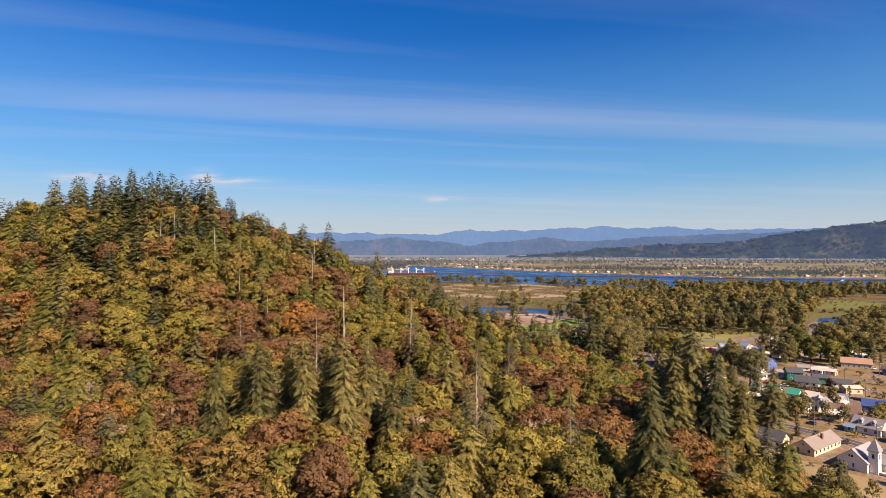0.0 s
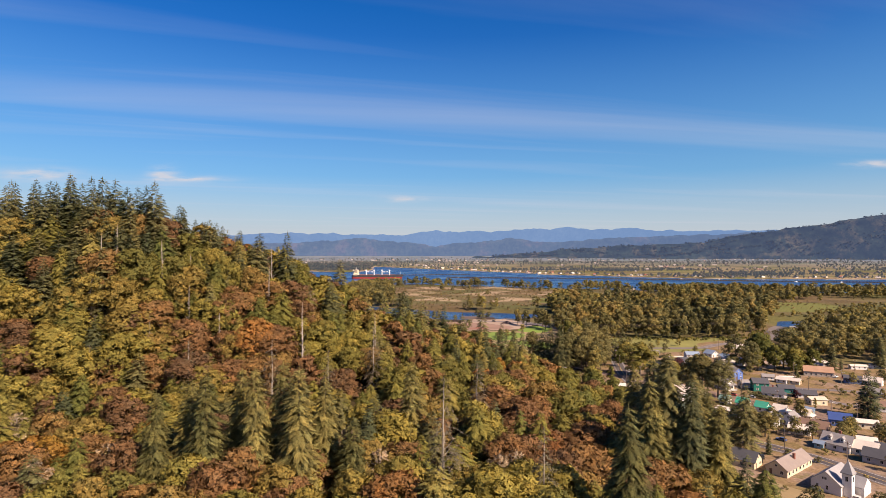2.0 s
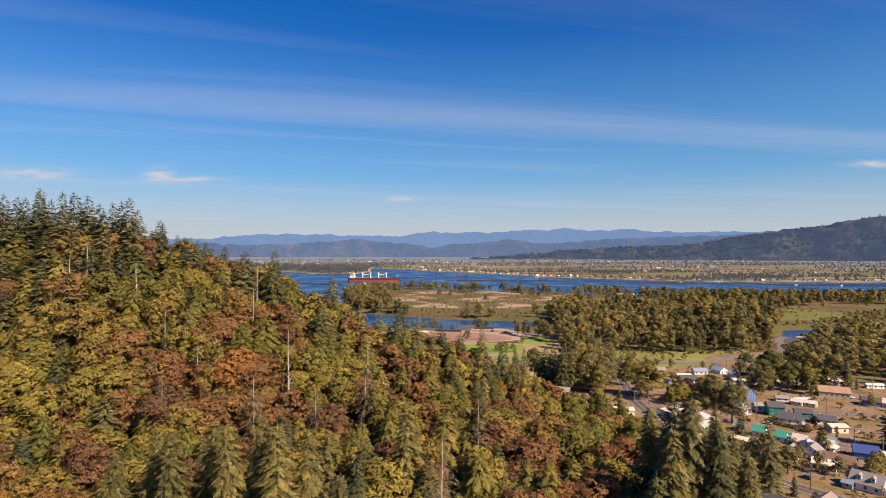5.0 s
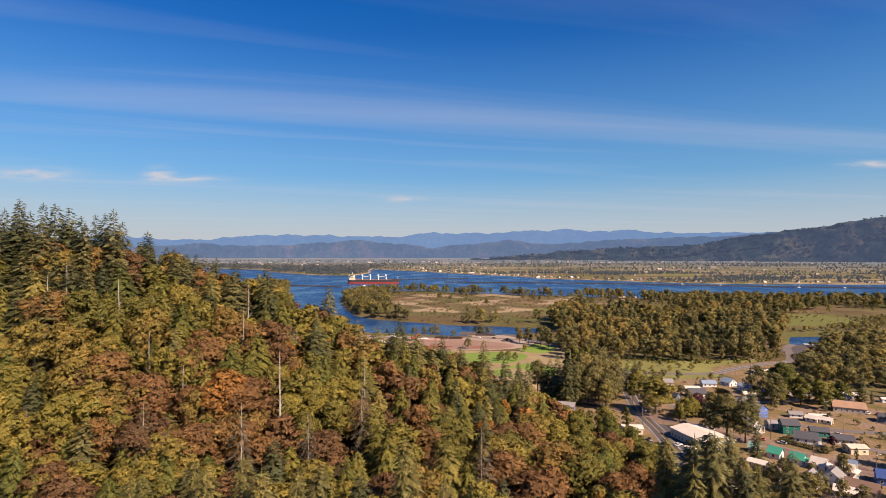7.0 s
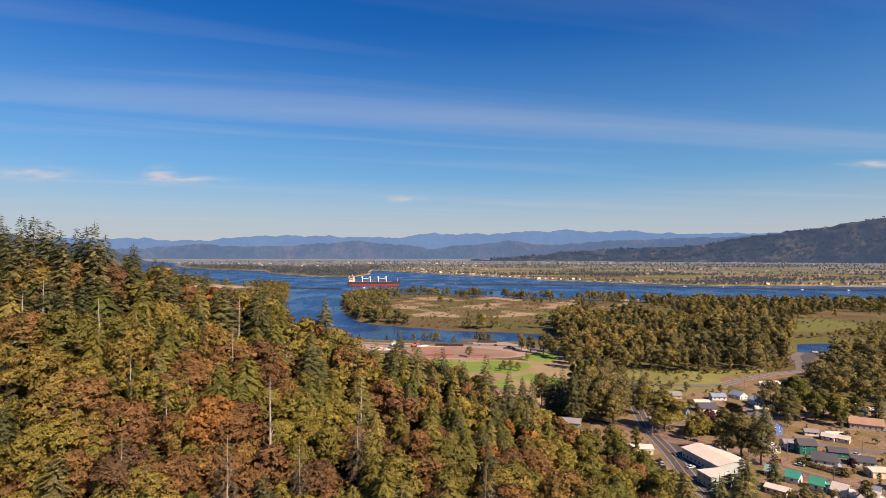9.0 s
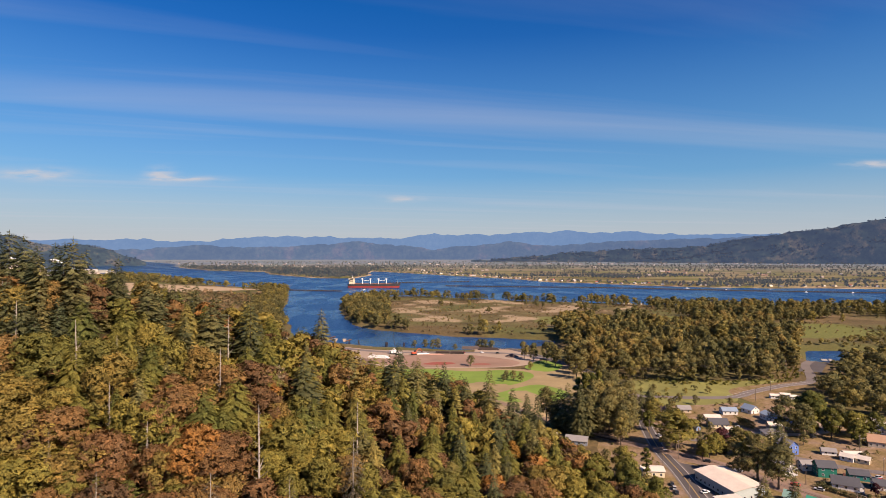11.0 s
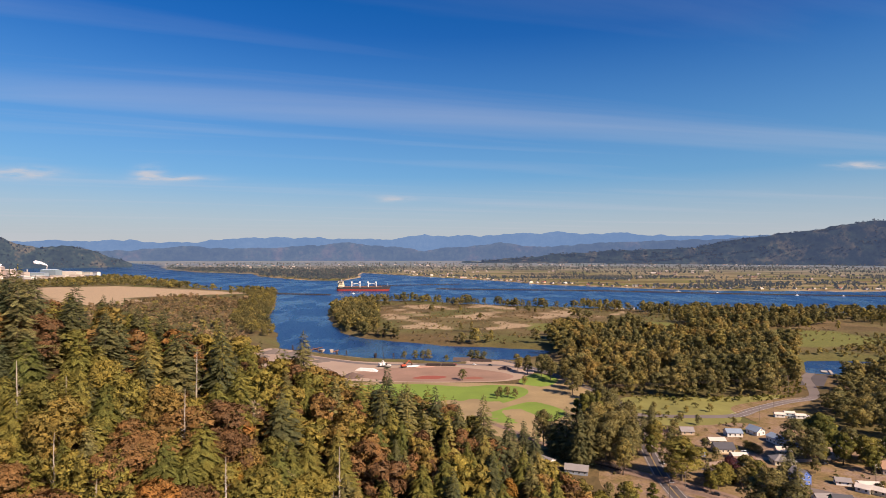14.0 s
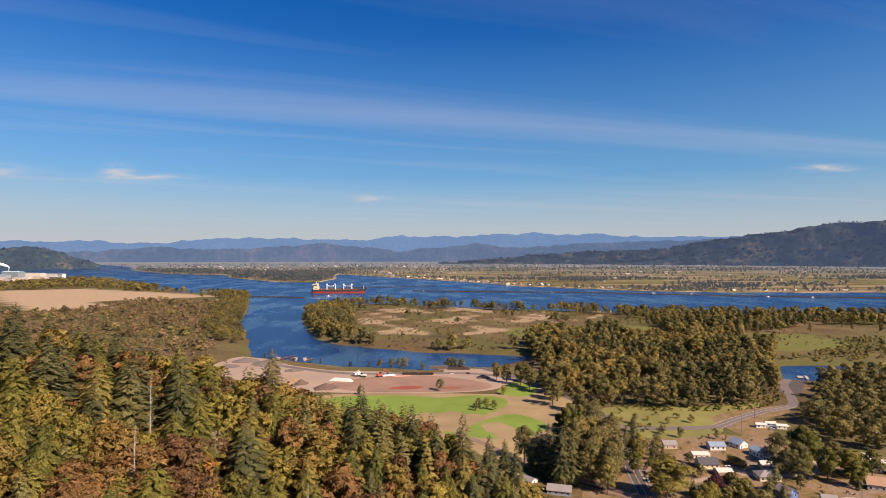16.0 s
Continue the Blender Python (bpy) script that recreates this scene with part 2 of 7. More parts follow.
def wooded(x, y):
    """How wooded the hillside is."""
    edge = np.interp(y, [60, 160, 200, 235, 242, 300, 340, 360, 400, 420, 480, 540], [95, 100, 98, 104, 106, 99, 93, 84, 52, 42, 14, -60])
    return (x < edge + 6 * wobble(x, y, 30)) & (y < 500 - 0.1 * (x + 100))


def mesh_object(name, verts, faces, mat, parent=None, label="", tint=None, smooth_faces=False):
    me = bpy.data.meshes.new(name)
    verts = np.asarray(verts, float)
    me.from_pydata(verts[:, :3], [], faces)
    if tint is not None:
        me.attributes.new("tint", "FLOAT", "POINT").data.foreach_set("value", np.asarray(tint, np.float32))
    if mat:
        me.materials.append(mat)
    if smooth_faces:
        me.polygons.foreach_set("use_smooth", np.ones(len(me.polygons), bool))
    me.update()
    if verts.shape[1] == 6:
        q = verts[:, 3:] / (np.linalg.norm(verts[:, 3:], axis=1)[:, None] + 1e-9)
        me.polygons.foreach_set("use_smooth", np.ones(len(me.polygons), bool))
        me.normals_split_custom_set_from_vertices(q)
    ob = new(name, me)
    if parent:
        ob.parent = parent
    if label:
        ob["label"] = label
    return ob


def grid_faces(nx, ny):
    i = np.arange(nx * ny).reshape(ny, nx)
    return np.stack([i[:-1, :-1], i[:-1, 1:], i[1:, 1:], i[1:, :-1]], -1).reshape(-1, 4)


def spread(first, step, grow, last):
    out = [first]
    while out[-1] < last:
        out.append(out[-1] + step)
        step *= grow
    return out


def ground_material():
    m, n, l, b = material("ground", 0.95, 0, 0.1)
    grass = ramp_node(n, [(0.3, (0.070, 0.058, 0.028)), (0.5, (0.122, 0.088, 0.046)), (0.72, (0.215, 0.150, 0.088))])
    l.new(noise_at(n, l, 0.012, 9, rough=0.62), grass.inputs[0])
    fine = ramp_node(n, [(0.3, (0.62, 0.66, 0.60)), (0.7, (1.2, 1.15, 1.05))])
    l.new(noise_at(n, l, 0.35, 5), fine.inputs[0])
    green = ramp_node(n, [(0.45, (0, 0, 0)), (0.62, (0.75, 0.75, 0.75))])
    l.new(noise_at(n, l, 0.006, 4), green.inputs[0])
    c = blend(n, l, green.outputs[0], grass.outputs[0], (0.085, 0.095, 0.030))
    for name, colour in (("meadow", (0.235, 0.192, 0.122)), ("turf", (0.135, 0.140, 0.044)), ("litter", (0.045, 0.034, 0.018)), ("sand", (0.360, 0.270, 0.185))):
        a = n.new("ShaderNodeAttribute")
        a.attribute_name = name
        c = blend(n, l, a.outputs["Fac"], c, colour)
    l.new(blend(n, l, 1.0, c, fine.outputs[0], "MULTIPLY"), b.inputs["Base Color"])
    bump(n, l, b, noise_at(n, l, 0.8, 5), 0.6, 0.3)
    # haze of the far plain, painted as blue emission that grows with distance
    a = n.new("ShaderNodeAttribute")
    a.attribute_name = "haze_glow"
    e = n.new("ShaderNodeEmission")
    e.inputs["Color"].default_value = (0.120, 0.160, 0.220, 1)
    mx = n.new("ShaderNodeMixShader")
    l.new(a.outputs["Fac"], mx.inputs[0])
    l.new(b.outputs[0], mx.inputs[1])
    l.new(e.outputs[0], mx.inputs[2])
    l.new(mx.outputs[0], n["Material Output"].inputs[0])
    return m


M_GROUND = ground_material()


def build_ground():
    right = spread(0, 8, 1.0, 420)[:-1] + spread(420, 8.2, 1.05, 9500)
    xs = np.array([-v for v in right[:0:-1]] + right)
    ys = np.array(spread(-400, 20, 1.0, 80)[:-1] + spread(80, 8, 1.0, 1000)[:-1] + spread(1000, 8, 1.025, 15000))
    x, y = np.meshgrid(xs, ys)
    p = np.stack([x, y, height(x, y)], -1).reshape(-1, 3)
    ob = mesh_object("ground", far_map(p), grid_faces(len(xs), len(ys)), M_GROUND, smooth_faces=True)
    s, f = shore(x, y)
    d = np.where(f > -60, f, s)
    sand = (1 - smooth(3, 20, np.abs(d - 5))) * np.where(f > -60, 1.0, 0.55 * smooth(1150, 1350, y) * (x > -60))
    bare = np.maximum(inside(MUD, x, y) > 0, 0) * 1.0 + 0.8 * smooth(0.0, 0.4, wobble(x, y * 0.7, 46, 9.0)) * (inside(SPIT_BARE, x, y) > 0)
    meadow = smooth(-0.1, 0.25, wobble(x * 0.7, y * 3.5, 260, 4.0)) * (f > 40)
    turf = sum(smooth(0, 14, inside(c, x, y)) for c in CLEARINGS)
    pasture = smooth(0.05, 0.2, wobble(x * 0.8, y * 2.6, 210, 11.0)) * (f > 30) * (1 - meadow)
    turf = np.maximum(turf, 0.85 * pasture)
    woods = (wooded(x, y) * 1.0) * (y < 500)
    for name, v in (("sand", np.maximum(sand, bare)), ("meadow", meadow), ("turf", turf), ("litter", woods), ("haze_glow", 0.62 * smooth(2600, 9500, np.hypot(x, y)))):
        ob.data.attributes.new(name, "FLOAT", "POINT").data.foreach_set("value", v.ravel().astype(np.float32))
    return tagged(ob, "dry autumn river plain and wooded hillside of earth and grass", "ground", kind="structure")


build_ground()


def water_material():
    m, n, l, b = material("river_water", 0.18, 0, 0.5)
    g = n.new("ShaderNodeNewGeometry")
    streak = n.new("ShaderNodeMapping")
    streak.inputs["Scale"].default_value = (0.011, 0.0045, 1)
    streak.inputs["Rotation"].default_value = (0, 0, radians(12))
    l.new(g.outputs["Position"], streak.inputs[0])
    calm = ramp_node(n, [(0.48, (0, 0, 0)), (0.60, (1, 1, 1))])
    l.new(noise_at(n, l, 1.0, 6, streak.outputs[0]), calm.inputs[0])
    # calm streaks: smoother, and their pale sky sheen is put into the base colour
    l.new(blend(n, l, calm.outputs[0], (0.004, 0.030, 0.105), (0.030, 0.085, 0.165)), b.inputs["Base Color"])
    rough = ramp_node(n, [(0.0, (0.30, 0.30, 0.30)), (1.0, (0.20, 0.20, 0.20))])
    l.new(calm.outputs[0], rough.inputs[0])
    l.new(rough.outputs[0], b.inputs["Roughness"])
    bump(n, l, b, noise_at(n, l, 0.30, 4), 0.9, 1.6)
    return m


M_WATER = water_material()


def build_water():
    right = spread(0, 60, 1.05, 9500)
    xs = np.array([-v for v in right[:0:-1]] + right)
    ys = np.array(spread(560, 40, 1.03, 15000))
    x, y = np.meshgrid(xs, ys)
    p = np.stack([x, y, np.zeros_like(x)], -1).reshape(-1, 3)
    tagged(mesh_object("water", far_map(p), grid_faces(len(xs), len(ys)), M_WATER, smooth_faces=True), "wide blue river with wind ripples and calm streaks of painted sheen", "water", kind="structure")


build_water()


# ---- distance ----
def glow_hazed(name, colour, haze_glow, share, patches=None, scale=0.004):
    """Far woods seen over kilometres: a dull surface, with blue haze painted in as emission."""
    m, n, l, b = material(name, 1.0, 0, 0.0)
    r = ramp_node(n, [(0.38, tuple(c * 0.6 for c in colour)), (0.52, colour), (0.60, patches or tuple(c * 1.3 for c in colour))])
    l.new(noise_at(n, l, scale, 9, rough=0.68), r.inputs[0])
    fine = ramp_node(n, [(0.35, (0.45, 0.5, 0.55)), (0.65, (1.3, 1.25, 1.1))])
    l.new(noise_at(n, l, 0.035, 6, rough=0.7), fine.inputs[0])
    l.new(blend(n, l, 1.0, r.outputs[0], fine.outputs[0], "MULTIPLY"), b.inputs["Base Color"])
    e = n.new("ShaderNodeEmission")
    e.inputs["Color"].default_value = (*haze_glow, 1)
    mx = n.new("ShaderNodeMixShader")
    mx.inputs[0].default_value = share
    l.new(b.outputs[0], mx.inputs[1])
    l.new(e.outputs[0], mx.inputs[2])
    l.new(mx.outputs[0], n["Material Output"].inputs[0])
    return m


def ridge(name, label, azimuths, tops, far, deep, foot, mat, rough, seed, steps=420):
    """A long range of hills: azimuth in degrees from +y, crest heights in metres, on a ring round the flight line."""
    az = np.linspace(azimuths[0], azimuths[-1], steps)
    top = np.interp(az, azimuths, tops)
    top = top + rough * (1.1 * wobble(az * 10, 0 * az, 14, seed + 5) + 0.6 * wobble(az * 10, 0 * az, 4.5, seed + 7))
    rows = 14
    v = np.linspace(0, 1, rows)[:, None]
    a = np.radians(az)[None]
    r = far - deep * (1 - v) + rough * min(2.2, deep / 30) * wobble(az[None] * 30 + 0 * v, v * 260 + 0 * a, 60, seed)
    z = foot + (top[None] - foot) * np.sin(v * math.pi / 2) ** 1.1 + rough * (wobble(az[None] * 60 + 0 * v, v * 300, 55, seed + 3) * 0.55 + wobble(az[None] * 60, v * 100 + 0 * a, 13, seed + 1) * 0.16) * np.minimum(1, v * 3)
    p = np.stack([VIEW[0] + r * np.sin(a), VIEW[1] + r * np.cos(a), z], -1).reshape(-1, 3)
    return tagged(mesh_object(name, p, grid_faces(steps, rows), mat, smooth_faces=True), label, "hills", kind="structure")


# distant hills: their blue haze is an emission mixed into each material
M_RANGE = glow_hazed("far_range", (0.060, 0.080, 0.090), (0.110, 0.190, 0.325), 0.74)
M_RANGE_2 = glow_hazed("middle_range", (0.055, 0.070, 0.060), (0.085, 0.135, 0.235), 0.62, (0.110, 0.088, 0.075))
M_BLUFF = glow_hazed("wooded_bluff", (0.034, 0.050, 0.036), (0.068, 0.098, 0.170), 0.38, (0.115, 0.100, 0.058), 0.0075)


def tops_from(rows, far):
    """Crest heights from angles above the level, in thousandths."""
    return [VIEW[2] + far * e / 1000 for e in rows]


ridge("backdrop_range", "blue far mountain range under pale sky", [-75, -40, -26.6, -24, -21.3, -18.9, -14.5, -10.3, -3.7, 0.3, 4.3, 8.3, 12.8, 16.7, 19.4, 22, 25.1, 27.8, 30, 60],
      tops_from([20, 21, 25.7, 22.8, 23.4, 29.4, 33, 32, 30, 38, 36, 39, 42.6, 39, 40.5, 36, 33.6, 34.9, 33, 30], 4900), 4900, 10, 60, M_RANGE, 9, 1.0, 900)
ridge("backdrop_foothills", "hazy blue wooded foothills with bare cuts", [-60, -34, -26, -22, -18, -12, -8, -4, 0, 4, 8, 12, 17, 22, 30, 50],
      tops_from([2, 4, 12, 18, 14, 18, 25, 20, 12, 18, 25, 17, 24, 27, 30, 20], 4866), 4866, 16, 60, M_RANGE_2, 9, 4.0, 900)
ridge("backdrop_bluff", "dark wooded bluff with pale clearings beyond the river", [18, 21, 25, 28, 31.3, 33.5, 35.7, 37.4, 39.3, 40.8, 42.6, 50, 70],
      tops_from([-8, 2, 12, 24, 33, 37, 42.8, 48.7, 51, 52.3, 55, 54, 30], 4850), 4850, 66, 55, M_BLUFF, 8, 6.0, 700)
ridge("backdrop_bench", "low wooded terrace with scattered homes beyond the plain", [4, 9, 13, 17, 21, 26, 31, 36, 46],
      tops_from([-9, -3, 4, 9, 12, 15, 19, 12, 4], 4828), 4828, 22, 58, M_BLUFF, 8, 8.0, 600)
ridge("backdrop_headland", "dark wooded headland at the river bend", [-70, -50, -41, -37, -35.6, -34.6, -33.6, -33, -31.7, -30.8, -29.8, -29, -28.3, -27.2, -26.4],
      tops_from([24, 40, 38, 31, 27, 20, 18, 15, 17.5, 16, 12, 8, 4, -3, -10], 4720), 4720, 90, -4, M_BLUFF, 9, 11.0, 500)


# ---- trees ----
def rng_of(seed):
    return np.random.default_rng(seed)


def conifer(seed, h, r, levels, per=5, droop=0.35, low=0.06, power=0.75, fat=0.26):
    """Triangles of a conifer's crown: whorls of drooping boughs, each a ridged frond that widens and comes to a point."""
    g = rng_of(seed)
    V, T, N = [], [], []
    lopside, lean = g.uniform(0, 6.283), g.uniform(0.05, 0.22)
    for k in range(levels):
        f = low + (0.97 - low) * max(0.0, (k + g.uniform(-0.3, 0.3)) / (levels - 1)) ** 0.92
        f = min(max(f, low), 0.975)
        reach = r * min(1.0, (1 - f) * 1.55) ** power * g.uniform(0.82, 1.1) + 0.25
        n_b = per if f < 0.75 else max(4, per - 3)
        turn = g.uniform(0, 6.283)
        for b in range(n_b):
            a = turn + 6.283 * b / n_b + g.uniform(-0.45, 0.45)
            ln = reach * g.uniform(0.50, 1.18) * (1 + lean * math.cos(a - lopside)) + 0.45
            if g.random() < 0.07:
                ln *= 0.4
            up = g.uniform(0.05, 0.30) + 0.5 * max(0.0, f - 0.8)
            dr = droop * g.uniform(0.6, 1.4)
            w = ln * fat * g.uniform(0.75, 1.3) + 0.22
            c, sn = math.cos(a), math.sin(a)
            z0 = h * f + g.uniform(-0.8, 0.8) * h / levels
            i = len(V)
            for q, side, drop in ((0.22, 0, 0), (0.66, -1, 0.2), (0.6, 0, 0), (0.66, 1, 0.2), (1.0, 0, 0)):
                d, y = ln * q * (1 + 0.08 * g.normal()), side * w * g.uniform(0.7, 1.3)
                V.append((c * d - sn * y, sn * d + c * y, z0 + up * d - dr * ln * q * q - drop * w * 2 * g.uniform(0.5, 1.6)))
                out = 0.30 + 0.6 * q
                N.append((c * out - sn * side * 0.5, sn * out + c * side * 0.5, 0.8 if side == 0 else 0.15))
            T += [(i + p, i + q, i + t) for p, q, t in ((0, 1, 2), (0, 2, 3), (1, 4, 2), (2, 4, 3))]
    i = len(V)
    V += [(0.3, 0, h * 0.93), (-0.18, 0.25, h * 0.93), (-0.18, -0.25, h * 0.93), (0, 0, h * 1.015)]
    N += [(1, 0, 0.4), (-0.5, 0.8, 0.4), (-0.5, -0.8, 0.4), (0, 0, 1)]
    T += [(i, i + 1, i + 3), (i + 1, i + 2, i + 3), (i + 2, i, i + 3)]
    N = np.array(N) + g.normal(size=(len(N), 3)) * 0.16
    return with_normals(np.array(V, float), np.array(T), N)


def with_normals(V, T, soft):
    """Leaf sprays shaded as parts of their crown: faces wound outwards, with normals of the crown's own form."""
    face = np.cross(V[T[:, 1]] - V[T[:, 0]], V[T[:, 2]] - V[T[:, 0]])
    back = (face * soft[T].mean(1)).sum(1) < 0
    T = T.copy()
    T[back] = T[back][:, ::-1]
    return np.concatenate([V, soft], 1), T


def broadleaf(seed, h, r, lobes, cards, size, low=0.22, tall=1.0):
    """Triangles of a leafy crown: uneven lobes, large and small, covered with leaf sprays that face all ways."""
    g = rng_of(seed)
    V, T, N, i = [], [], [], 0
    for k in range(lobes):
        f = (k + 0.5) / lobes
        zc = h * (low + 0.14 + (0.88 - low - 0.14) * f ** 0.9)
        out = r * 0.72 * math.sqrt(max(0.05, 1 - (2 * f - 0.80) ** 2 * 0.85)) * g.uniform(0.45, 1.1)
        ang = k * 2.4 + g.uniform(-0.6, 0.6)
        if k == lobes - 1:
            out *= 0.25
        c = np.array((math.cos(ang) * out, math.sin(ang) * out, zc))
        rad = np.array((1, 1, 0.8 * tall)) * r * (g.uniform(0.36, 0.56) if k % 3 else g.uniform(0.22, 0.34))
        m = cards if k % 3 else int(cards * 0.55)
        d = g.normal(size=(m, 3))
        d /= np.linalg.norm(d, axis=1)[:, None]
        d[:, 2] = np.where(d[:, 2] < -0.35, -d[:, 2], d[:, 2])
        p = c + d * rad * g.uniform(0.70, 1.10, (m, 1))
        nrm = d + g.normal(size=(m, 3)) * 0.55
        nrm /= np.linalg.norm(nrm, axis=1)[:, None]
        t1 = np.cross(nrm, g.normal(size=(m, 3)))
        t1 /= np.linalg.norm(t1, axis=1)[:, None]
        t2 = np.cross(nrm, t1)
        s = size * g.uniform(0.6, 1.4, (m, 1))
        tri = np.stack([p - t1 * s, p + t1 * s * g.uniform(0.5, 1.0, (m, 1)) - t2 * s * 0.75, p + t1 * s * g.uniform(-0.2, 0.7, (m, 1)) + t2 * s - nrm * s * 0.3], 1)
        V.append(tri.reshape(-1, 3))
        T.append(i + np.arange(3 * m).reshape(-1, 3))
        soft = d * 1.0 + nrm * 0.35 + c / r * (0.25, 0.25, 0.0) + (0, 0, 0.15)
        N.append(np.repeat(soft, 3, 0))
        i += 3 * m
    return with_normals(np.concatenate(V), np.concatenate(T), np.concatenate(N))


def stem(seed, h, r, limbs=0, reach=3.0, start=0.35, lean=0.0, sides=6):
    """A tapered, slightly crooked trunk with limbs."""
    g = rng_of(seed)
    V, F = [], []

    def tube(pts, radii, k):
        base = len(V)
        for (x, y, z), q in zip(pts, radii):
            for s in range(k):
                a = 6.283 * s / k
                V.append((x + q * math.cos(a), y + q * math.sin(a), z))
        for j in range(len(pts) - 1):
            for s in range(k):
                a, b = base + j * k + s, base + j * k + (s + 1) % k
                F.append((a, b, b + k))
                F.append((a, b + k, a + k))

    n = 6
    pts = [(lean * h * (i / n) ** 2 + g.uniform(-0.15, 0.15), g.uniform(-0.15, 0.15), h * i / n - (0.8 if i == 0 else 0)) for i in range(n + 1)]
    tube(pts, [r * (1.25 if i == 0 else 1 - 0.85 * i / n) for i in range(n + 1)], sides)
    for k in range(limbs):
        f = start + (0.95 - start) * k / max(1, limbs)
        a, ln = g.uniform(0, 6.28), reach * g.uniform(0.5, 1.1) * (1.1 - f)
        z = h * f
        tube([(0, 0, z), (math.cos(a) * ln * 0.5, math.sin(a) * ln * 0.5, z + ln * 0.35), (math.cos(a) * ln, math.sin(a) * ln, z + ln * g.uniform(0.4, 1.0))], [r * 0.35, r * 0.22, r * 0.06], 4)
    return np.array(V), np.array(F)


class Kind:
    """A kind of tree with a few built shapes, to be set as single things or gathered into one mass."""

    def __init__(self, name, label, crowns, stems, leaf, bark=M_BARK):
        self.name, self.label, self.leaf, self.bark = name, label, leaf, bark
        self.shapes = list(zip(crowns, stems))
        self.made = {}

    def place(self, k, x, y, z, scale, turn, wide=1.0, label=""):
        k %= len(self.shapes)
        m = Matrix.LocRotScale((x, y, z), Euler((0, 0, turn)), (scale * wide, scale * wide, scale))
        if k not in self.made:
            (cv, ct), (sv, sf) = self.shapes[k]
            root = new(self.name)
            tagged(root, self.label, "tree", self.name + "s of the valley")
            if len(ct):
                mesh_object("crown", cv, ct, self.leaf, root)
            mesh_object("trunk", sv, sf, self.bark, root)
            root.matrix_basis = m
            self.made[k] = root
            ob = root
        else:
            ob = copy_thing(self.made[k], Matrix())
            ob.matrix_basis = m
        if label:
            ob["label"] = label
        return ob


def mass(name, label, shapes, spots, mat, seed, category="woods", tint=None):
    """Many trees as one mesh. spots: rows of x, y, z, height scale, width scale. shapes: crowns of unit scale."""
    g = rng_of(seed)
    spots = np.asarray(spots, float)
    spots = spots[(spots[:, 0] < 0.95 * spots[:, 1] + 40) & (spots[:, 0] > -0.86 * spots[:, 1] - 40)]
    hue = tint(spots[:, 0], spots[:, 1], g) if tint else g.random(len(spots))
    Vs, Ts, hues, base = [], [], [], 0
    pick = g.integers(0, len(shapes), len(spots))
    for k, (v, t) in enumerate(shapes):
        s = spots[pick == k]
        if not len(s):
            continue
        a = g.uniform(0, 6.283, len(s))
        c, sn = np.cos(a)[:, None], np.sin(a)[:, None]
        x = (v[:, 0] * c - v[:, 1] * sn) * s[:, 4:5] + s[:, 0:1]
        y = (v[:, 0] * sn + v[:, 1] * c) * s[:, 4:5] + s[:, 1:2]
        z = v[:, 2] * s[:, 3:4] + s[:, 2:3]
        p = far_map(np.stack([x, y, z], -1).reshape(-1, 3))
        nx, ny = v[:, 3] * c - v[:, 4] * sn, v[:, 3] * sn + v[:, 4] * c
        Vs.append(np.concatenate([p, np.stack([nx, ny, v[:, 5] + 0 * nx], -1).reshape(-1, 3)], 1))
        Ts.append((t[None] + base + (len(v) * np.arange(len(s)))[:, None, None]).reshape(-1, 3))
        hues.append(np.repeat(hue[pick == k], len(v)))
        base += len(v) * len(s)
    return tagged(mesh_object(name, np.concatenate(Vs), np.concatenate(Ts), mat, tint=np.concatenate(hues)), label, category, kind="stuff")


def scatter(x0, x1, y0, y1, step, seed, keep, jitter=0.45):
    """Jittered places on a plan; keep(x, y) says how likely each one stays."""
    g = rng_of(seed)
    x, y = np.meshgrid(np.arange(x0, x1, step), np.arange(y0, y1, step))
    x = (x + g.uniform(-jitter, jitter, x.shape) * step).ravel()
    y = (y + g.uniform(-jitter, jitter, y.shape) * step).ravel()
    ok = g.random(x.shape) < keep(x, y)
    return x[ok], y[ok]


fir = Kind("fir_tree", "tall dark green fir with drooping boughs on the hillside",
           [conifer(s, 36, 6.2 + 0.5 * (s % 3), 46 + s, 9, 0.45, 0.05, 0.66, 0.16) for s in range(6)], [stem(s, 30, 0.48) for s in range(6)], M_FIR)
cedar = Kind("cedar_tree", "yellow-green cedar with dense drooping sprays on the hillside",
             [conifer(s + 20, 25, 6.2 + 0.3 * s, 44 + s, 11, 0.65, 0.03, 0.68, 0.15) for s in range(5)], [stem(s + 20, 21, 0.45) for s in range(5)], M_CEDAR)
maple = Kind("maple_tree", "broad maple turning olive, orange and brown in autumn",
             [broadleaf(s + 40, 21, 7.8, 19, 125, 0.80, 0.1) for s in range(6)], [stem(s + 40, 14, 0.4, 7, 5.0) for s in range(6)], M_MAPLE)
great = Kind("great_fir", "very tall olive-green fir rising above the other trees",
             [conifer(s + 30, 36, 5.6, 84, 13, 0.55, 0.04, 0.58, 0.12) for s in range(4)], [stem(s + 30, 34, 0.5) for s in range(4)], M_GREAT)
dark_great = Kind("great_fir", "very tall dark green fir beside the town",
                  [conifer(s + 34, 36, 6.0, 84, 13, 0.50, 0.03, 0.50, 0.13) for s in range(3)], [stem(s + 34, 34, 0.5) for s in range(3)], M_FIR)
NONE = (np.zeros((0, 6)), np.zeros((0, 3), int))
snag = Kind("dead_tree", "bare bleached dead tree standing among green trees",
            [NONE] * 3, [stem(s + 60, 30, 0.46, 30, 3.4, 0.3, 0.01) for s in range(3)], M_SNAG, M_SNAG)
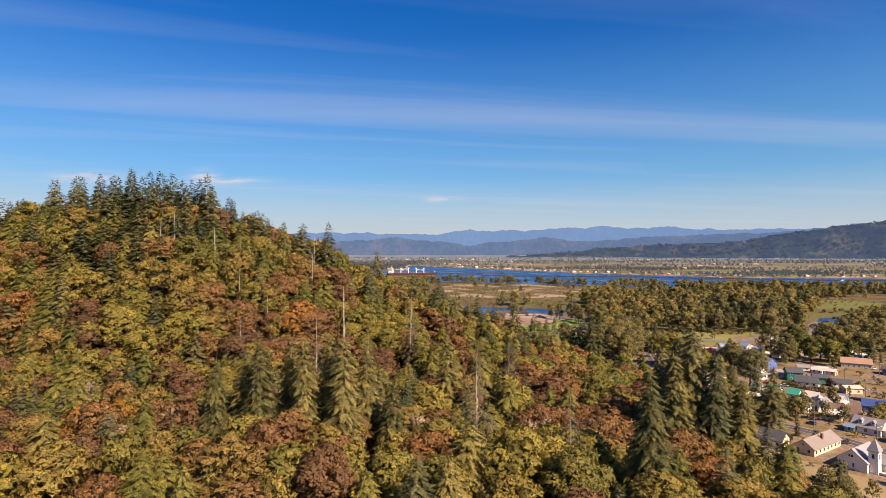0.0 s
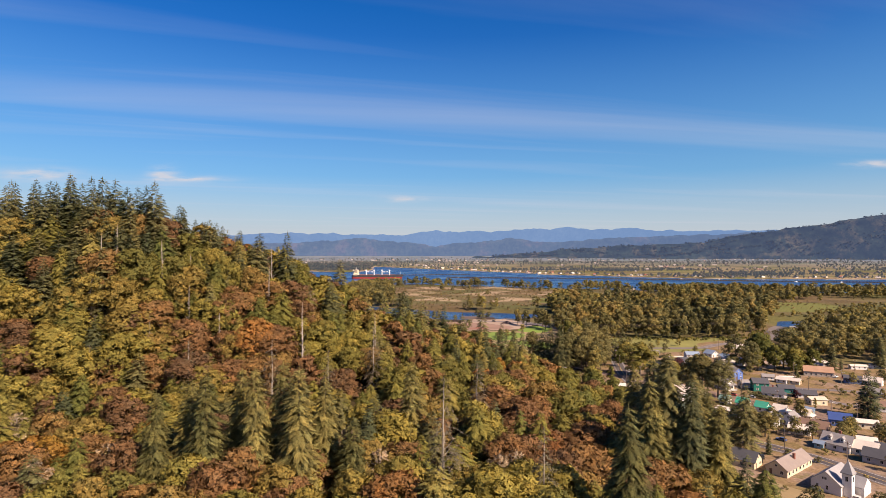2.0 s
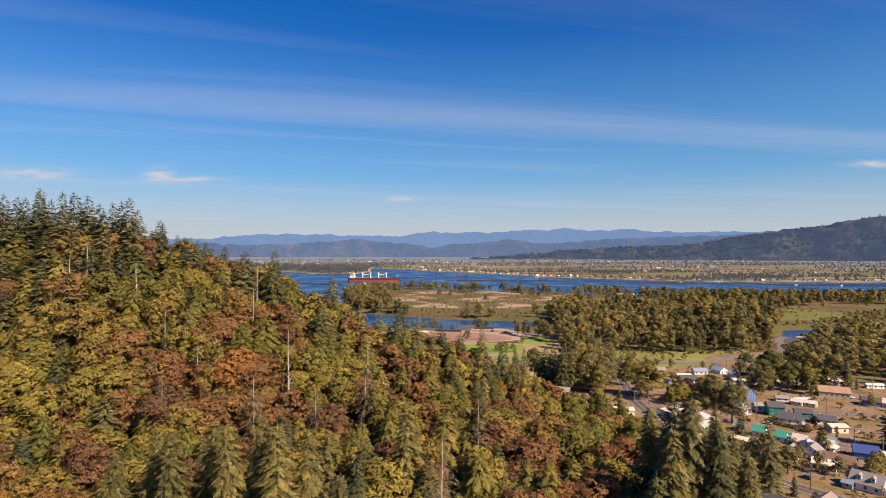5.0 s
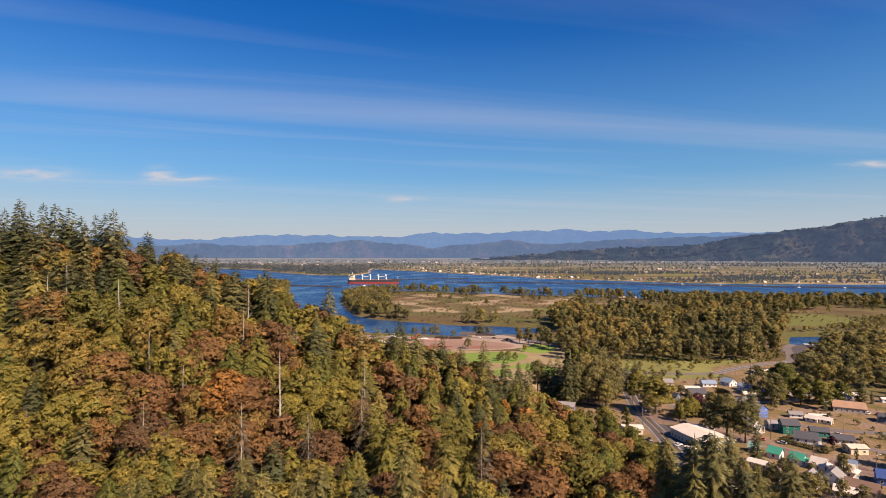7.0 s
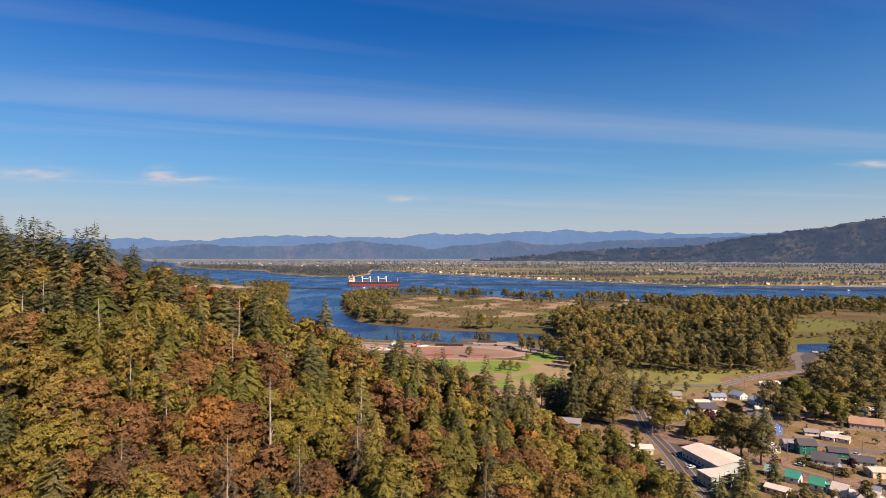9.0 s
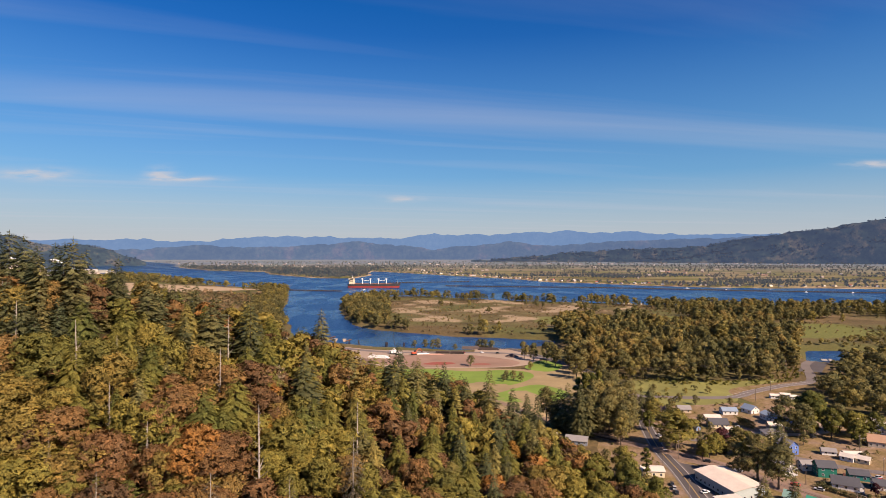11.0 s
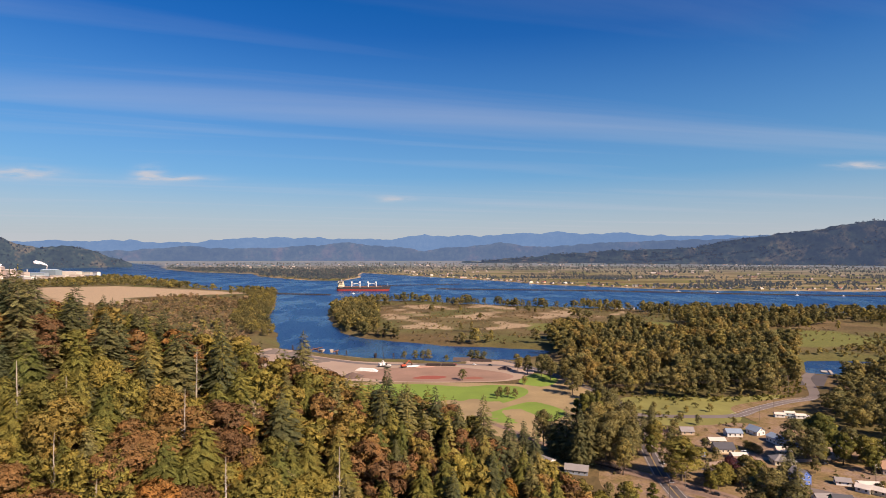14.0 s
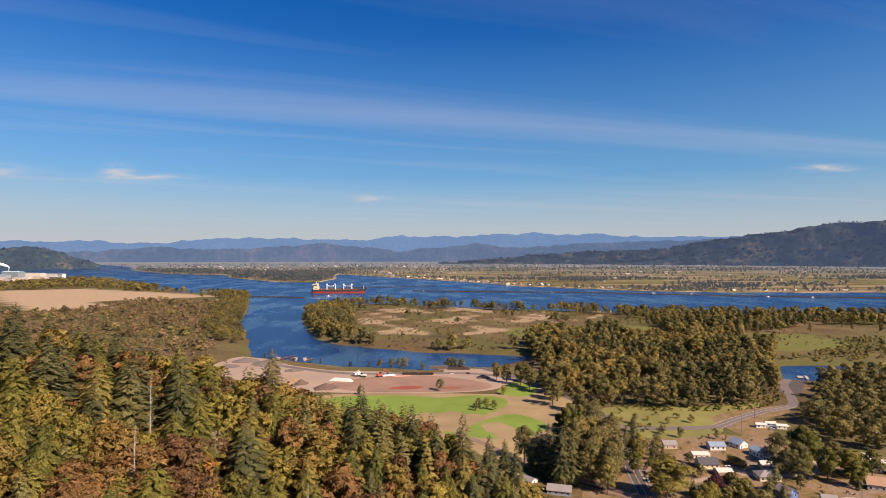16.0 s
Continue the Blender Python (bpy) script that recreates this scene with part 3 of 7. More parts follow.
M_BARE = foliage("dead_twigs", [(0.0, (0.150, 0.125, 0.090)), (0.6, (0.200, 0.165, 0.115)), (1.0, (0.125, 0.115, 0.070))], lace=3.2, gaps=0.54)
bare = Kind("bare_fir", "half-dead fir with thin grey-brown boughs", [conifer(s + 70, 32, 5.4, 34, 7, 0.5, 0.10, 0.7, 0.12) for s in range(3)], [stem(s + 70, 31, 0.36, 14, 3.0) for s in range(3)], M_BARE, M_SNAG)
FIR_S = [(v / 34, t) for v, t in (conifer(s + 80, 34, 6.4, 22, 5, 0.45, 0.06, 0.68, 0.30) for s in range(4))]
LEAF_S = [broadleaf(s + 90, 1.0, 0.33, 10, 56, 0.058, 0.04) for s in range(6)]
POPLAR_S = [broadleaf(s + 95, 1.0, 0.20, 10, 50, 0.048, 0.04, 1.5) for s in range(5)]
FIR_XS = [(v / 30, t) for v, t in (conifer(s + 100, 30, 6.0, 5, 3, 0.45, 0.05, 0.8, 0.55) for s in range(3))]
LEAF_XS = [broadleaf(s + 110, 1.0, 0.42, 3, 16, 0.20, 0.02) for s in range(5)]


def build_hillside():
    g = rng_of(5)
    x, y = scatter(-360, 125, 110, 500, 11.6, 3, wooded)
    xs, ys = scatter(-240, -70, 205, 335, 9.0, 4, lambda x, y: (hill(x, y + 4) - hill(x, y - 4)) / 8 > 0.45)
    x, y = np.r_[x, xs], np.r_[y, ys]
    seen = (x > -0.86 * (y + 6) - 12) & (y > 125)
    x, y = x[seen], y[seen]
    zz = height(x, y)
    kind = 0.7 * wobble(x, y, 37, 1.0) + g.normal(size=x.shape) * 0.75
    high = smooth(55, 80, zz - 5)
    order = g.permutation(len(x))
    count = collections.Counter()
    rest = {"fir": [], "cedar": [], "maple": []}
    for i in order:
        k = kind[i] + (1.0 if x[i] < -135 else 0.35) * high[i]
        k -= 0.8 * float(x[i] > 60) * float(y[i] > 225)
        name = "fir" if k > 0.95 else "cedar" if k > 0.10 else "maple"
        size = g.uniform(0.5, 0.85) if name == "fir" else g.uniform(0.6, 1.0) if name == "cedar" else g.uniform(0.7, 1.14)
        wide = g.uniform(1.0, 1.45)
        near = -260 < x[i] < 110 and 125 < y[i] < (310 if name == "maple" else 380)
        if near and count[name] < 290:
            count[name] += 1
            {"fir": fir, "cedar": cedar, "maple": maple}[name].place(int(g.integers(0, 6)), x[i], y[i], zz[i] - 0.3, size, g.uniform(0, 6.28), wide)
        else:
            h = {"fir": 36, "cedar": 27, "maple": 19}[name] * size
            rest[name].append((x[i], y[i], zz[i], h, h * wide * (1.15 if name == "cedar" else 1)))
    for name, shapes, mat in (("fir", FIR_S, M_FIR_S), ("cedar", FIR_S, M_CEDAR_S), ("maple", LEAF_S, M_MAPLE_S)):
        if rest[name]:
            mass("hill_woods", "further " + name + " trees of the wooded hillside", shapes, rest[name], mat, 7)
    bx, by = scatter(-340, 118, 118, 470, 7.0, 15, wooded)
    vis = (bx > -0.86 * (by + 6) - 12)
    bx, by = bx[vis], by[vis]
    b = g.uniform(3.5, 8.5, len(bx))
    mass("underbrush", "olive and brown undergrowth between the trees of the hill", LEAF_XS, np.stack([bx, by, height(bx, by) - 0.4, b, b * g.uniform(1.1, 1.7, len(bx))], 1), M_MAPLE_S, 16, "undergrowth", tint=lambda x, y, g: np.where(y < 235, 0.08 + 0.34 * g.random(len(x)), g.random(len(x))))
    print("hillside", dict(count), {k: len(v) for k, v in rest.items()})


build_hillside()
# the great firs above the town and at the foot of the hill
for n, (x, y, top) in enumerate([(79, 229, 48), (87, 215, 54), (79, 196, 60), (71, 192, 52), (92, 205, 50), (50, 151, 54), (-39, 172, 60), (-46, 181, 60), (-53, 176, 59), (-60, 186, 57), (-66, 172, 58), (-74, 182, 54), (-82, 176, 52), (-34, 186, 54), (-8, 211, 54), (-24, 178, 44), (96, 238, 44), (100, 212, 44), (104, 222, 38), (97, 197, 42), (84, 190, 52), (78, 206, 56)]):
    z = float(height(np.array([x]), np.array([y]))[0])
    (dark_great if 74 < x < 90 else great).place(n, x, y, z - 0.3, (top - z) / 36, n * 1.3, (0.95 + 0.06 * (n % 4)) * (36 / (top - z)) ** 0.4)
for n, (x, y, top) in enumerate([(-152, 268, 102), (-146, 273, 90), (-118, 284, 92), (-112, 268, 78), (-88, 316, 96), (-60, 268, 70), (-178, 270, 80), (-96, 262, 66), (-30, 300, 62), (-136, 300, 96), (-158, 280, 113), (-147, 272, 106), (-127, 274, 99), (-82, 290, 86), (-140, 280, 80)]):
    z = float(height(np.array([x]), np.array([y]))[0])
    snag.place(n, x, y, z - 0.3, (top - z) / 30, n * 1.9)
for n, (x, y, top) in enumerate([(-150, 258, 82), (-122, 252, 66), (-100, 240, 58), (-28, 272, 58), (3, 169, 58), (30, 160, 46), (-66, 240, 58), (-140, 240, 56), (-45, 250, 52), (18, 240, 48), (-170, 262, 78)]):
    z = float(height(np.array([x]), np.array([y]))[0])
    bare.place(n, x, y, z - 0.3, (top - z) / 32, n * 1.1)


# ---- lowland trees ----
def at_ground(x, y):
    return height(np.asarray(x, float), np.asarray(y, float))


def spots_for(x, y, h0, h1, wide0, wide1, seed):
    g = rng_of(seed)
    h = g.uniform(h0, h1, len(x))
    return np.stack([x, y, at_ground(x, y) - 0.2, h, h * g.uniform(wide0, wide1, len(x))], 1)


def in_poly(poly, gaps=0.0, size=60):
    return lambda x, y: (inside(poly, x, y) > 0) * 1.0 * (wobble(x, y, size, 3.3) > -1 + gaps * 2)


WOOD_R = [(150, 640), (178, 600), (218, 585), (264, 576), (314, 584), (366, 628), (400, 690), (448, 760), (480, 800), (515, 830), (505, 890), (560, 985), (660, 1050), (760, 1090), (640, 1180), (480, 1160), (420, 1120), (330, 1060), (240, 1000), (190, 940), (170, 800)]
WOOD_FAR = [(560, 1180), (700, 1130), (1100, 1060), (1300, 1180), (1000, 1235), (700, 1280), (560, 1330), (430, 1370), (400, 1330)]
WOOD_E = [(308, 520), (302, 484), (325, 464), (420, 430), (800, 430), (900, 660), (620, 690), (530, 705), (472, 700), (434, 664), (405, 626), (366, 578), (336, 540)]
WOOD_POND = [(462, 782), (480, 790), (540, 778), (620, 770), (760, 745), (900, 700), (1200, 760), (1200, 900), (900, 960), (700, 940), (620, 860), (560, 830)]
SPIT_TIP = [(-218, 1480), (-204, 1374), (-160, 1157), (-125, 1052), (-85, 1000), (-70, 1040), (-85, 1200), (-100, 1420), (-150, 1600)]
WEST_WOOD = [(-236, 960), (-250, 1060), (-282, 1150), (-315, 1250), (-350, 1420), (-395, 1620), (-490, 2030), (-600, 2090), (-480, 1700), (-410, 1350), (-350, 1150), (-300, 1040)]
WEST_SCRUB = [(-130, 560), (-190, 700), (-240, 850), (-260, 960), (-380, 1300), (-480, 1700), (-760, 1850), (-840, 1480), (-1100, 1500), (-900, 800), (-500, 480), (-250, 480)]


def open_ground(x, y):
    return np.all([inside(c, x, y) < 0 for c in CLEARINGS], axis=0)


def patch(size, seed, spread_=0.3):
    """Neighbouring trees of like hue: a slow change over the plan with some scatter."""
    return lambda x, y, g: np.clip(0.5 + 0.55 * wobble(x, y, size, seed) + g.normal(size=x.shape) * spread_, 0, 1)


def build_lowland():
    g = rng_of(9)
    x, y = scatter(140, 800, 560, 1200, 11.0, 11, lambda x, y: in_poly(WOOD_R, 0.16, 34)(x, y) * open_ground(x, y))
    tall = wobble(x, y, 48, 7.7) + g.normal(size=x.shape) * 0.3
    for pick, name, lab, shapes, h, w, mat, seed in ((tall > 0.15, "poplar_woods", "dark upright poplars standing close behind the town", POPLAR_S, (17, 33), (1.0, 1.6), M_DARKWOOD, 12), (tall <= 0.15, "river_woods", "olive cottonwood and alder woods with dark gaps", LEAF_S[:2] + POPLAR_S, (10, 25), (0.85, 1.25), M_WILLOW_S, 13)):
        mass(name, lab, shapes, spots_for(x[pick], y[pick], *h, *w, seed), mat, seed, tint=patch(70, 2.0))
    x, y = scatter(380, 1320, 1040, 1390, 17, 14, lambda x, y: in_poly(WOOD_FAR, 0.25, 45)(x, y) * open_ground(x, y))
    mass("shore_copses", "copses of poplar and fir beside the river beach", POPLAR_S + LEAF_S + FIR_S[:1], spots_for(x, y, 13, 27, 0.9, 1.3, 15), M_WILLOW_S, 16, tint=patch(60, 5.0))
    x, y = scatter(330, 620, 850, 1120, 13, 17, lambda x, y: (inside([(350, 830), (500, 900), (620, 1100), (560, 1130), (480, 1010), (400, 980)], x, y) > 0) * 0.8)
    mass("golden_woods", "golden-brown autumn poplars in the bottom land", POPLAR_S, spots_for(x, y, 14, 22, 0.9, 1.3, 18), M_GOLD, 19)
    x, y = scatter(290, 900, 420, 690, 12, 20, in_poly(WOOD_E, 0.04, 30))
    mass("bottom_woods", "rounded yellow-green willow and alder woods", LEAF_S, spots_for(x, y, 11, 20, 0.95, 1.4, 21), M_WILLOW_S, 22, tint=patch(50, 6.0))
    x, y = scatter(470, 1200, 690, 980, 13, 23, in_poly(WOOD_POND, 0.08, 40))
    mass("pond_willows", "low yellow-green willows round the pond", LEAF_XS, spots_for(x, y, 4, 8.5, 1.2, 1.8, 24), M_WILLOW_S, 25, tint=lambda x, y, g: np.clip(0.75 + g.normal(size=x.shape) * 0.25, 0, 1))
    x, y = scatter(-230, -60, 990, 1620, 12, 26, in_poly(SPIT_TIP))
    mass("spit_woods", "grey-green cottonwoods crowding the tip of the spit", LEAF_S + POPLAR_S, spots_for(x, y, 12, 24, 0.95, 1.4, 27), M_WILLOW_S, 28, tint=patch(60, 1.2))
    x, y = scatter(-660, -230, 940, 2100, 14, 29, in_poly(WEST_WOOD))
    mass("bank_woods", "olive cottonwoods along the west bank of the inlet", LEAF_S + POPLAR_S, spots_for(x, y, 10, 22, 0.95, 1.35, 30), M_WILLOW_S, 31, tint=patch(60, 8.0))
    x, y = scatter(-1100, -100, 480, 1900, 11.5, 32, in_poly(WEST_SCRUB, 0.20, 45))
    keep = inside(MUD, x, y) < 0
    x, y = x[keep], y[keep]
    h = np.where(g.random(len(x)) < 0.09, g.uniform(8, 15, len(x)), g.uniform(2.0, 6.5, len(x)))
    spots = np.stack([x, y, at_ground(x, y) - 0.2, h, h * g.uniform(1.2, 2.0, len(x))], 1)
    mass("scrub", "brown and olive scrub of willow and bramble on the flats", LEAF_XS, spots, M_SCRUB, 33, "scrub", tint=patch(40, 3.0))

    # far side of the river and the plain beyond
    def far_keep(x, y):
        f = shore(x, y)[1]
        belt = wobble(x * 0.45, y * 0.8, 230, 6.0) + 0.45 * wobble(x * 0.7, y * 1.3, 80, 7.0)
        bank = (f > 10) & (f < 110) & (wobble(x, y, 90, 8.0) > 0.0)
        back = smooth(4200, 5600, y) * 0.35
        return (f > 12) * np.clip(smooth(0.22, 0.36, belt) * 0.92 + bank * 0.55 + back + 0.004, 0, 0.85)
    spots = []
    for x0, x1, y0, y1, step, seed in ((-2600, 3200, 2000, 3700, 22, 42), (-4500, 4500, 3700, 6000, 46, 43), (-6500, 6500, 6000, 9500, 130, 44)):
        x, y = scatter(x0, x1, y0, y1, step, seed, far_keep)
        k = {22: 1.0, 46: 1.15, 130: 1.6}[step]
        spots.append(spots_for(x, y, 6 * k, 15 * k, 0.9, 1.4, seed))
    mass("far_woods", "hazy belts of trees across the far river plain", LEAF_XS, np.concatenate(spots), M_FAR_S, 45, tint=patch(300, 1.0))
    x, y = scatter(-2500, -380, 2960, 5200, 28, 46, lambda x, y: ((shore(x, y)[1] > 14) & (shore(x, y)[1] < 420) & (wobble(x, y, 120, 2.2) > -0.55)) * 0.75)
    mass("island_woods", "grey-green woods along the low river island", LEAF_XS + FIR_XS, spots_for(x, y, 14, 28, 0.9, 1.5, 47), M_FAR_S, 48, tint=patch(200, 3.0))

    # spit: clumps along the river, single trees along the inlet
    def spit_keep(x, y):
        d = inside(LAND, x, y)
        river = (d > 12) & (d < 80) & (y > 1330 - 0.12 * x) & (wobble(x, y, 36, 1.5) > -0.1)
        inlet = (d > 5) & (d < 30) & (y < 1150) & (wobble(x, y, 26, 2.5) > -0.05)
        return (inside(WOOD_R, x, y) < -5) * open_ground(x, y) * (river * 0.95 + inlet * 0.6 + (d > 20) * (wobble(x, y, 50, 6.5) > 0.5) * 0.2)
    x, y = scatter(-190, 1250, 890, 1700, 14, 49, spit_keep)
    mass("spit_trees", "clumps of cottonwood along the grassy spit", POPLAR_S + LEAF_S, spots_for(x, y, 10, 26, 0.85, 1.3, 50), M_WILLOW_S, 51, tint=patch(80, 4.0))
    x, y = scatter(-1700, -500, 1900, 3300, 22, 52, lambda x, y: (inside(LAND, x, y) > 8) * (inside(MUD, x, y) < -8) * (wobble(x, y, 60, 3.0) > -0.35) * 0.6)
    mass("shore_woods", "dark cottonwood belt between mudflat and river", LEAF_XS, spots_for(x, y, 10, 24, 1.0, 1.5, 53), M_WILLOW_S, 54, tint=patch(120, 5.0))
    x, y = scatter(-150, 700, 900, 1560, 7.5, 55, lambda x, y: (inside(LAND, x, y) > 5) * (inside(WOOD_R, x, y) < 0) * np.where(wobble(x, y, 30, 4.4) > -0.1, 0.42, 0.05))
    mass("spit_brush", "low brown brush and tall weeds on the grassy spit", LEAF_XS, spots_for(x, y, 1.0, 3.2, 1.4, 2.8, 56), M_SCRUB, 57, "scrub", tint=patch(40, 7.0))
    x, y = scatter(175, 380, 520, 640, 5, 58, lambda x, y: (inside(WOOD_R, x, y) > -10) * (inside(WOOD_R, x, y) < 8) * 0.7 + (inside([(178, 540), (250, 520), (250, 512), (185, 508)], x, y) > 0) * 0.35)
    mass("verge_brush", "green bramble along the foot of the woods", LEAF_XS, spots_for(x, y, 1.2, 3.6, 1.3, 2.2, 59), M_CEDAR_S, 60, "scrub")


M_SCRUB = foliage("scrub_leaves", [(0.0, (0.135, 0.113, 0.057)), (0.4, (0.222, 0.159, 0.085)), (0.75, (0.318, 0.216, 0.127)), (1.0, (0.260, 0.222, 0.075))], "tint", jitter=0.22, lace=1.5, gaps=0.46)
M_DARKWOOD = foliage("poplar_leaves", [(0.0, (0.119, 0.116, 0.046)), (0.5, (0.181, 0.160, 0.059)), (0.85, (0.272, 0.194, 0.063)), (1.0, (0.233, 0.196, 0.061))], "tint", jitter=0.22, lace=1.5, gaps=0.46)
M_GOLD = foliage("golden_leaves", [(0.0, (0.192, 0.136, 0.052)), (0.6, (0.264, 0.172, 0.052)), (1.0, (0.228, 0.184, 0.057))], "tint", jitter=0.22, lace=1.5, gaps=0.46)
# far leaves: a blue emission is mixed in to stand for haze
M_FAR_S = add_haze_glow(foliage("far_leaves", [(0.0, (0.050, 0.060, 0.045)), (0.6, (0.085, 0.088, 0.055)), (1.0, (0.150, 0.120, 0.070))], "tint", lace=0.5, gaps=0), (0.100, 0.122, 0.160), 0.22)
build_lowland()


# ---- parts and small helpers ----
def box(bm, x0, x1, y0, y1, z0, z1):
    v = [bm.verts.new(p) for p in ((x0, y0, z0), (x1, y0, z0), (x1, y1, z0), (x0, y1, z0), (x0, y0, z1), (x1, y0, z1), (x1, y1, z1), (x0, y1, z1))]
    for f in ((3, 2, 1, 0), (4, 5, 6, 7), (0, 1, 5, 4), (1, 2, 6, 5), (2, 3, 7, 6), (3, 0, 4, 7)):
        bm.faces.new([v[i] for i in f])


def tube(bm, a, b, ra, rb, k=8):
    a, b = Vector(a), Vector(b)
    q = (b - a).to_track_quat("Z", "Y")
    rings = []
    for p, r in ((a, ra), (b, rb)):
        rings.append([bm.verts.new(p + q @ Vector((r * math.cos(6.2832 * i / k), r * math.sin(6.2832 * i / k), 0))) for i in range(k)])
    for i in range(k):
        bm.faces.new((rings[0][i], rings[0][(i + 1) % k], rings[1][(i + 1) % k], rings[1][i]))
    bm.faces.new(rings[0][::-1])
    bm.faces.new(rings[1])


def prism(bm, outline, z0, z1, inset=0.0):
    """An upright block over an outline, drawn in at the top by a share."""
    cx, cy = sum(p[0] for p in outline) / len(outline), sum(p[1] for p in outline) / len(outline)
    lo = [bm.verts.new((x, y, z0)) for x, y in outline]
    hi = [bm.verts.new((x + (cx - x) * inset, y + (cy - y) * inset, z1)) for x, y in outline]
    k = len(outline)
    for i in range(k):
        bm.faces.new((lo[i], lo[(i + 1) % k], hi[(i + 1) % k], hi[i]))
    bm.faces.new(hi)
    bm.faces.new(lo[::-1])


def part(name, bm, mat, parent=None, label="", bevel=0.0):
    if bevel:
        bmesh.ops.bevel(bm, geom=bm.edges[:], offset=bevel, segments=1, affect="EDGES")
    bmesh.ops.recalc_face_normals(bm, faces=bm.faces[:])
    me = bpy.data.meshes.new(name)
    bm.to_mesh(me)
    bm.free()
    me.materials.append(mat)
    ob = new(name, me)
    if parent:
        ob.parent = parent
    if label:
        ob["label"] = label
    return ob


PAINTS = {}


def paint(colour, rough=0.6):
    key = tuple(round(c, 3) for c in colour) + (rough,)
    if key not in PAINTS:
        PAINTS[key] = plain("paint", colour, rough, 0, 0.16, 0.25, 3.0, 0.004)
    return PAINTS[key]


# ---- river traffic ----
M_HULL_RED, M_HULL_DARK = plain("red_hull", (0.30, 0.045, 0.035), 0.55), plain("dark_hull", (0.05, 0.045, 0.05), 0.55)
M_SHIP_CREAM, M_DECK = plain("cream_steel", (0.78, 0.66, 0.46), 0.5), plain("rust_deck", (0.24, 0.12, 0.08), 0.8)
M_WHITE, M_GLASS = plain("white_steel", (0.80, 0.79, 0.76), 0.5, 0, 0.08), plain("dark_glass", (0.02, 0.025, 0.03), 0.15, 0, 0.1, 0.6, 6.0, 0)


def build_ship():
    ship = new("cargo_ship")
    tagged(ship, "red and black bulk cargo ship with cream bridge under way", "ship")
    half = [(-96, 10), (-92, 13.5), (-80, 15.5), (50, 15.5), (72, 13), (86, 7), (95, 0.6)]
    ring = [(x, -y) for x, y in half] + [(x, y) for x, y in half[::-1]]

    def hull(z0, z1, flare):
        bm = bmesh.new()
        lo = [bm.verts.new((x - (3 if x > 60 else 0) * (1 - flare), y, z0)) for x, y in ring]
        hi = [bm.verts.new((x + (4 * flare if x > 60 else 0), y, z1 + (3.5 * max(0, (x - 62) / 33) if flare > 0.5 else 0))) for x, y in ring]
        k = len(ring)
        for i in range(k):
            bm.faces.new((lo[i], lo[(i + 1) % k], hi[(i + 1) % k], hi[i]))
        bm.faces.new(hi)
        bm.faces.new(lo[::-1])
        return bm
    part("lower_hull", hull(-2, 6.0, 0.2), M_HULL_RED, ship, "red lower hull")
    part("upper_hull", hull(6.0, 13.0, 1.0), M_HULL_DARK, ship, "black upper hull")
    house_bm = bmesh.new()
    box(house_bm, -90, -72, -13, 13, 13, 19)
    box(house_bm, -88, -73, -12, 12, 19, 25)
    box(house_bm, -87, -74, -11, 11, 25, 31)
    box(house_bm, -85, -75, -15, 15, 31, 34.5)
    house = part("bridge_house", house_bm, M_SHIP_CREAM, ship, "cream bridge house")
    for z in (16, 22, 28, 33):
        bm = bmesh.new()
        box(bm, -86, -74.5, -15.2 if z == 33 else -12.2 if z > 20 else -13.2, 15.2 if z == 33 else 12.2 if z > 20 else 13.2, z, z + 1.3)
        part("window_band", bm, M_GLASS, house)
    bm = bmesh.new()
    box(bm, -94, -89, -4, 4, 19, 33)
    part("funnel", bm, M_SHIP_CREAM, ship, bevel=0.6)
    bm = bmesh.new()
    tube(bm, (-80, 0, 34), (-80, 0, 43), 0.6, 0.3)
    box(bm, -80.4, -79.6, -4, 4, 39, 39.6)
    part("mast", bm, M_WHITE, ship)
    for x in (-58, -28, 2, 32, 58):
        bm = bmesh.new()
        box(bm, x - 11, x + 11, -11, 11, 13, 15.2)
        part("hatch_cover", bm, M_DECK, ship, bevel=0.3)
    for x in (-43, -13, 17, 46):
        bm = bmesh.new()
        tube(bm, (x, 0, 13), (x, 0, 31), 2.0, 1.7, 8)
        box(bm, x - 2.4, x + 2.4, -2.4, 2.4, 28, 33.5)
        post = part("crane", bm, M_WHITE, ship)
        bm = bmesh.new()
        s = 1 if x in (-43, 17) else -1
        tube(bm, (x + 2 * s, 0, 27), (x + 25 * s, 0, 23.5), 0.9, 0.5, 4)
        part("jib", bm, M_WHITE, post)
    bm = bmesh.new()
    tube(bm, (88, 0, 16), (88, 0, 27), 0.5, 0.25)
    part("foremast", bm, M_WHITE, ship)
    ship.matrix_basis = pose(-212, 2160, 0, 0, 0, -4)


build_ship()


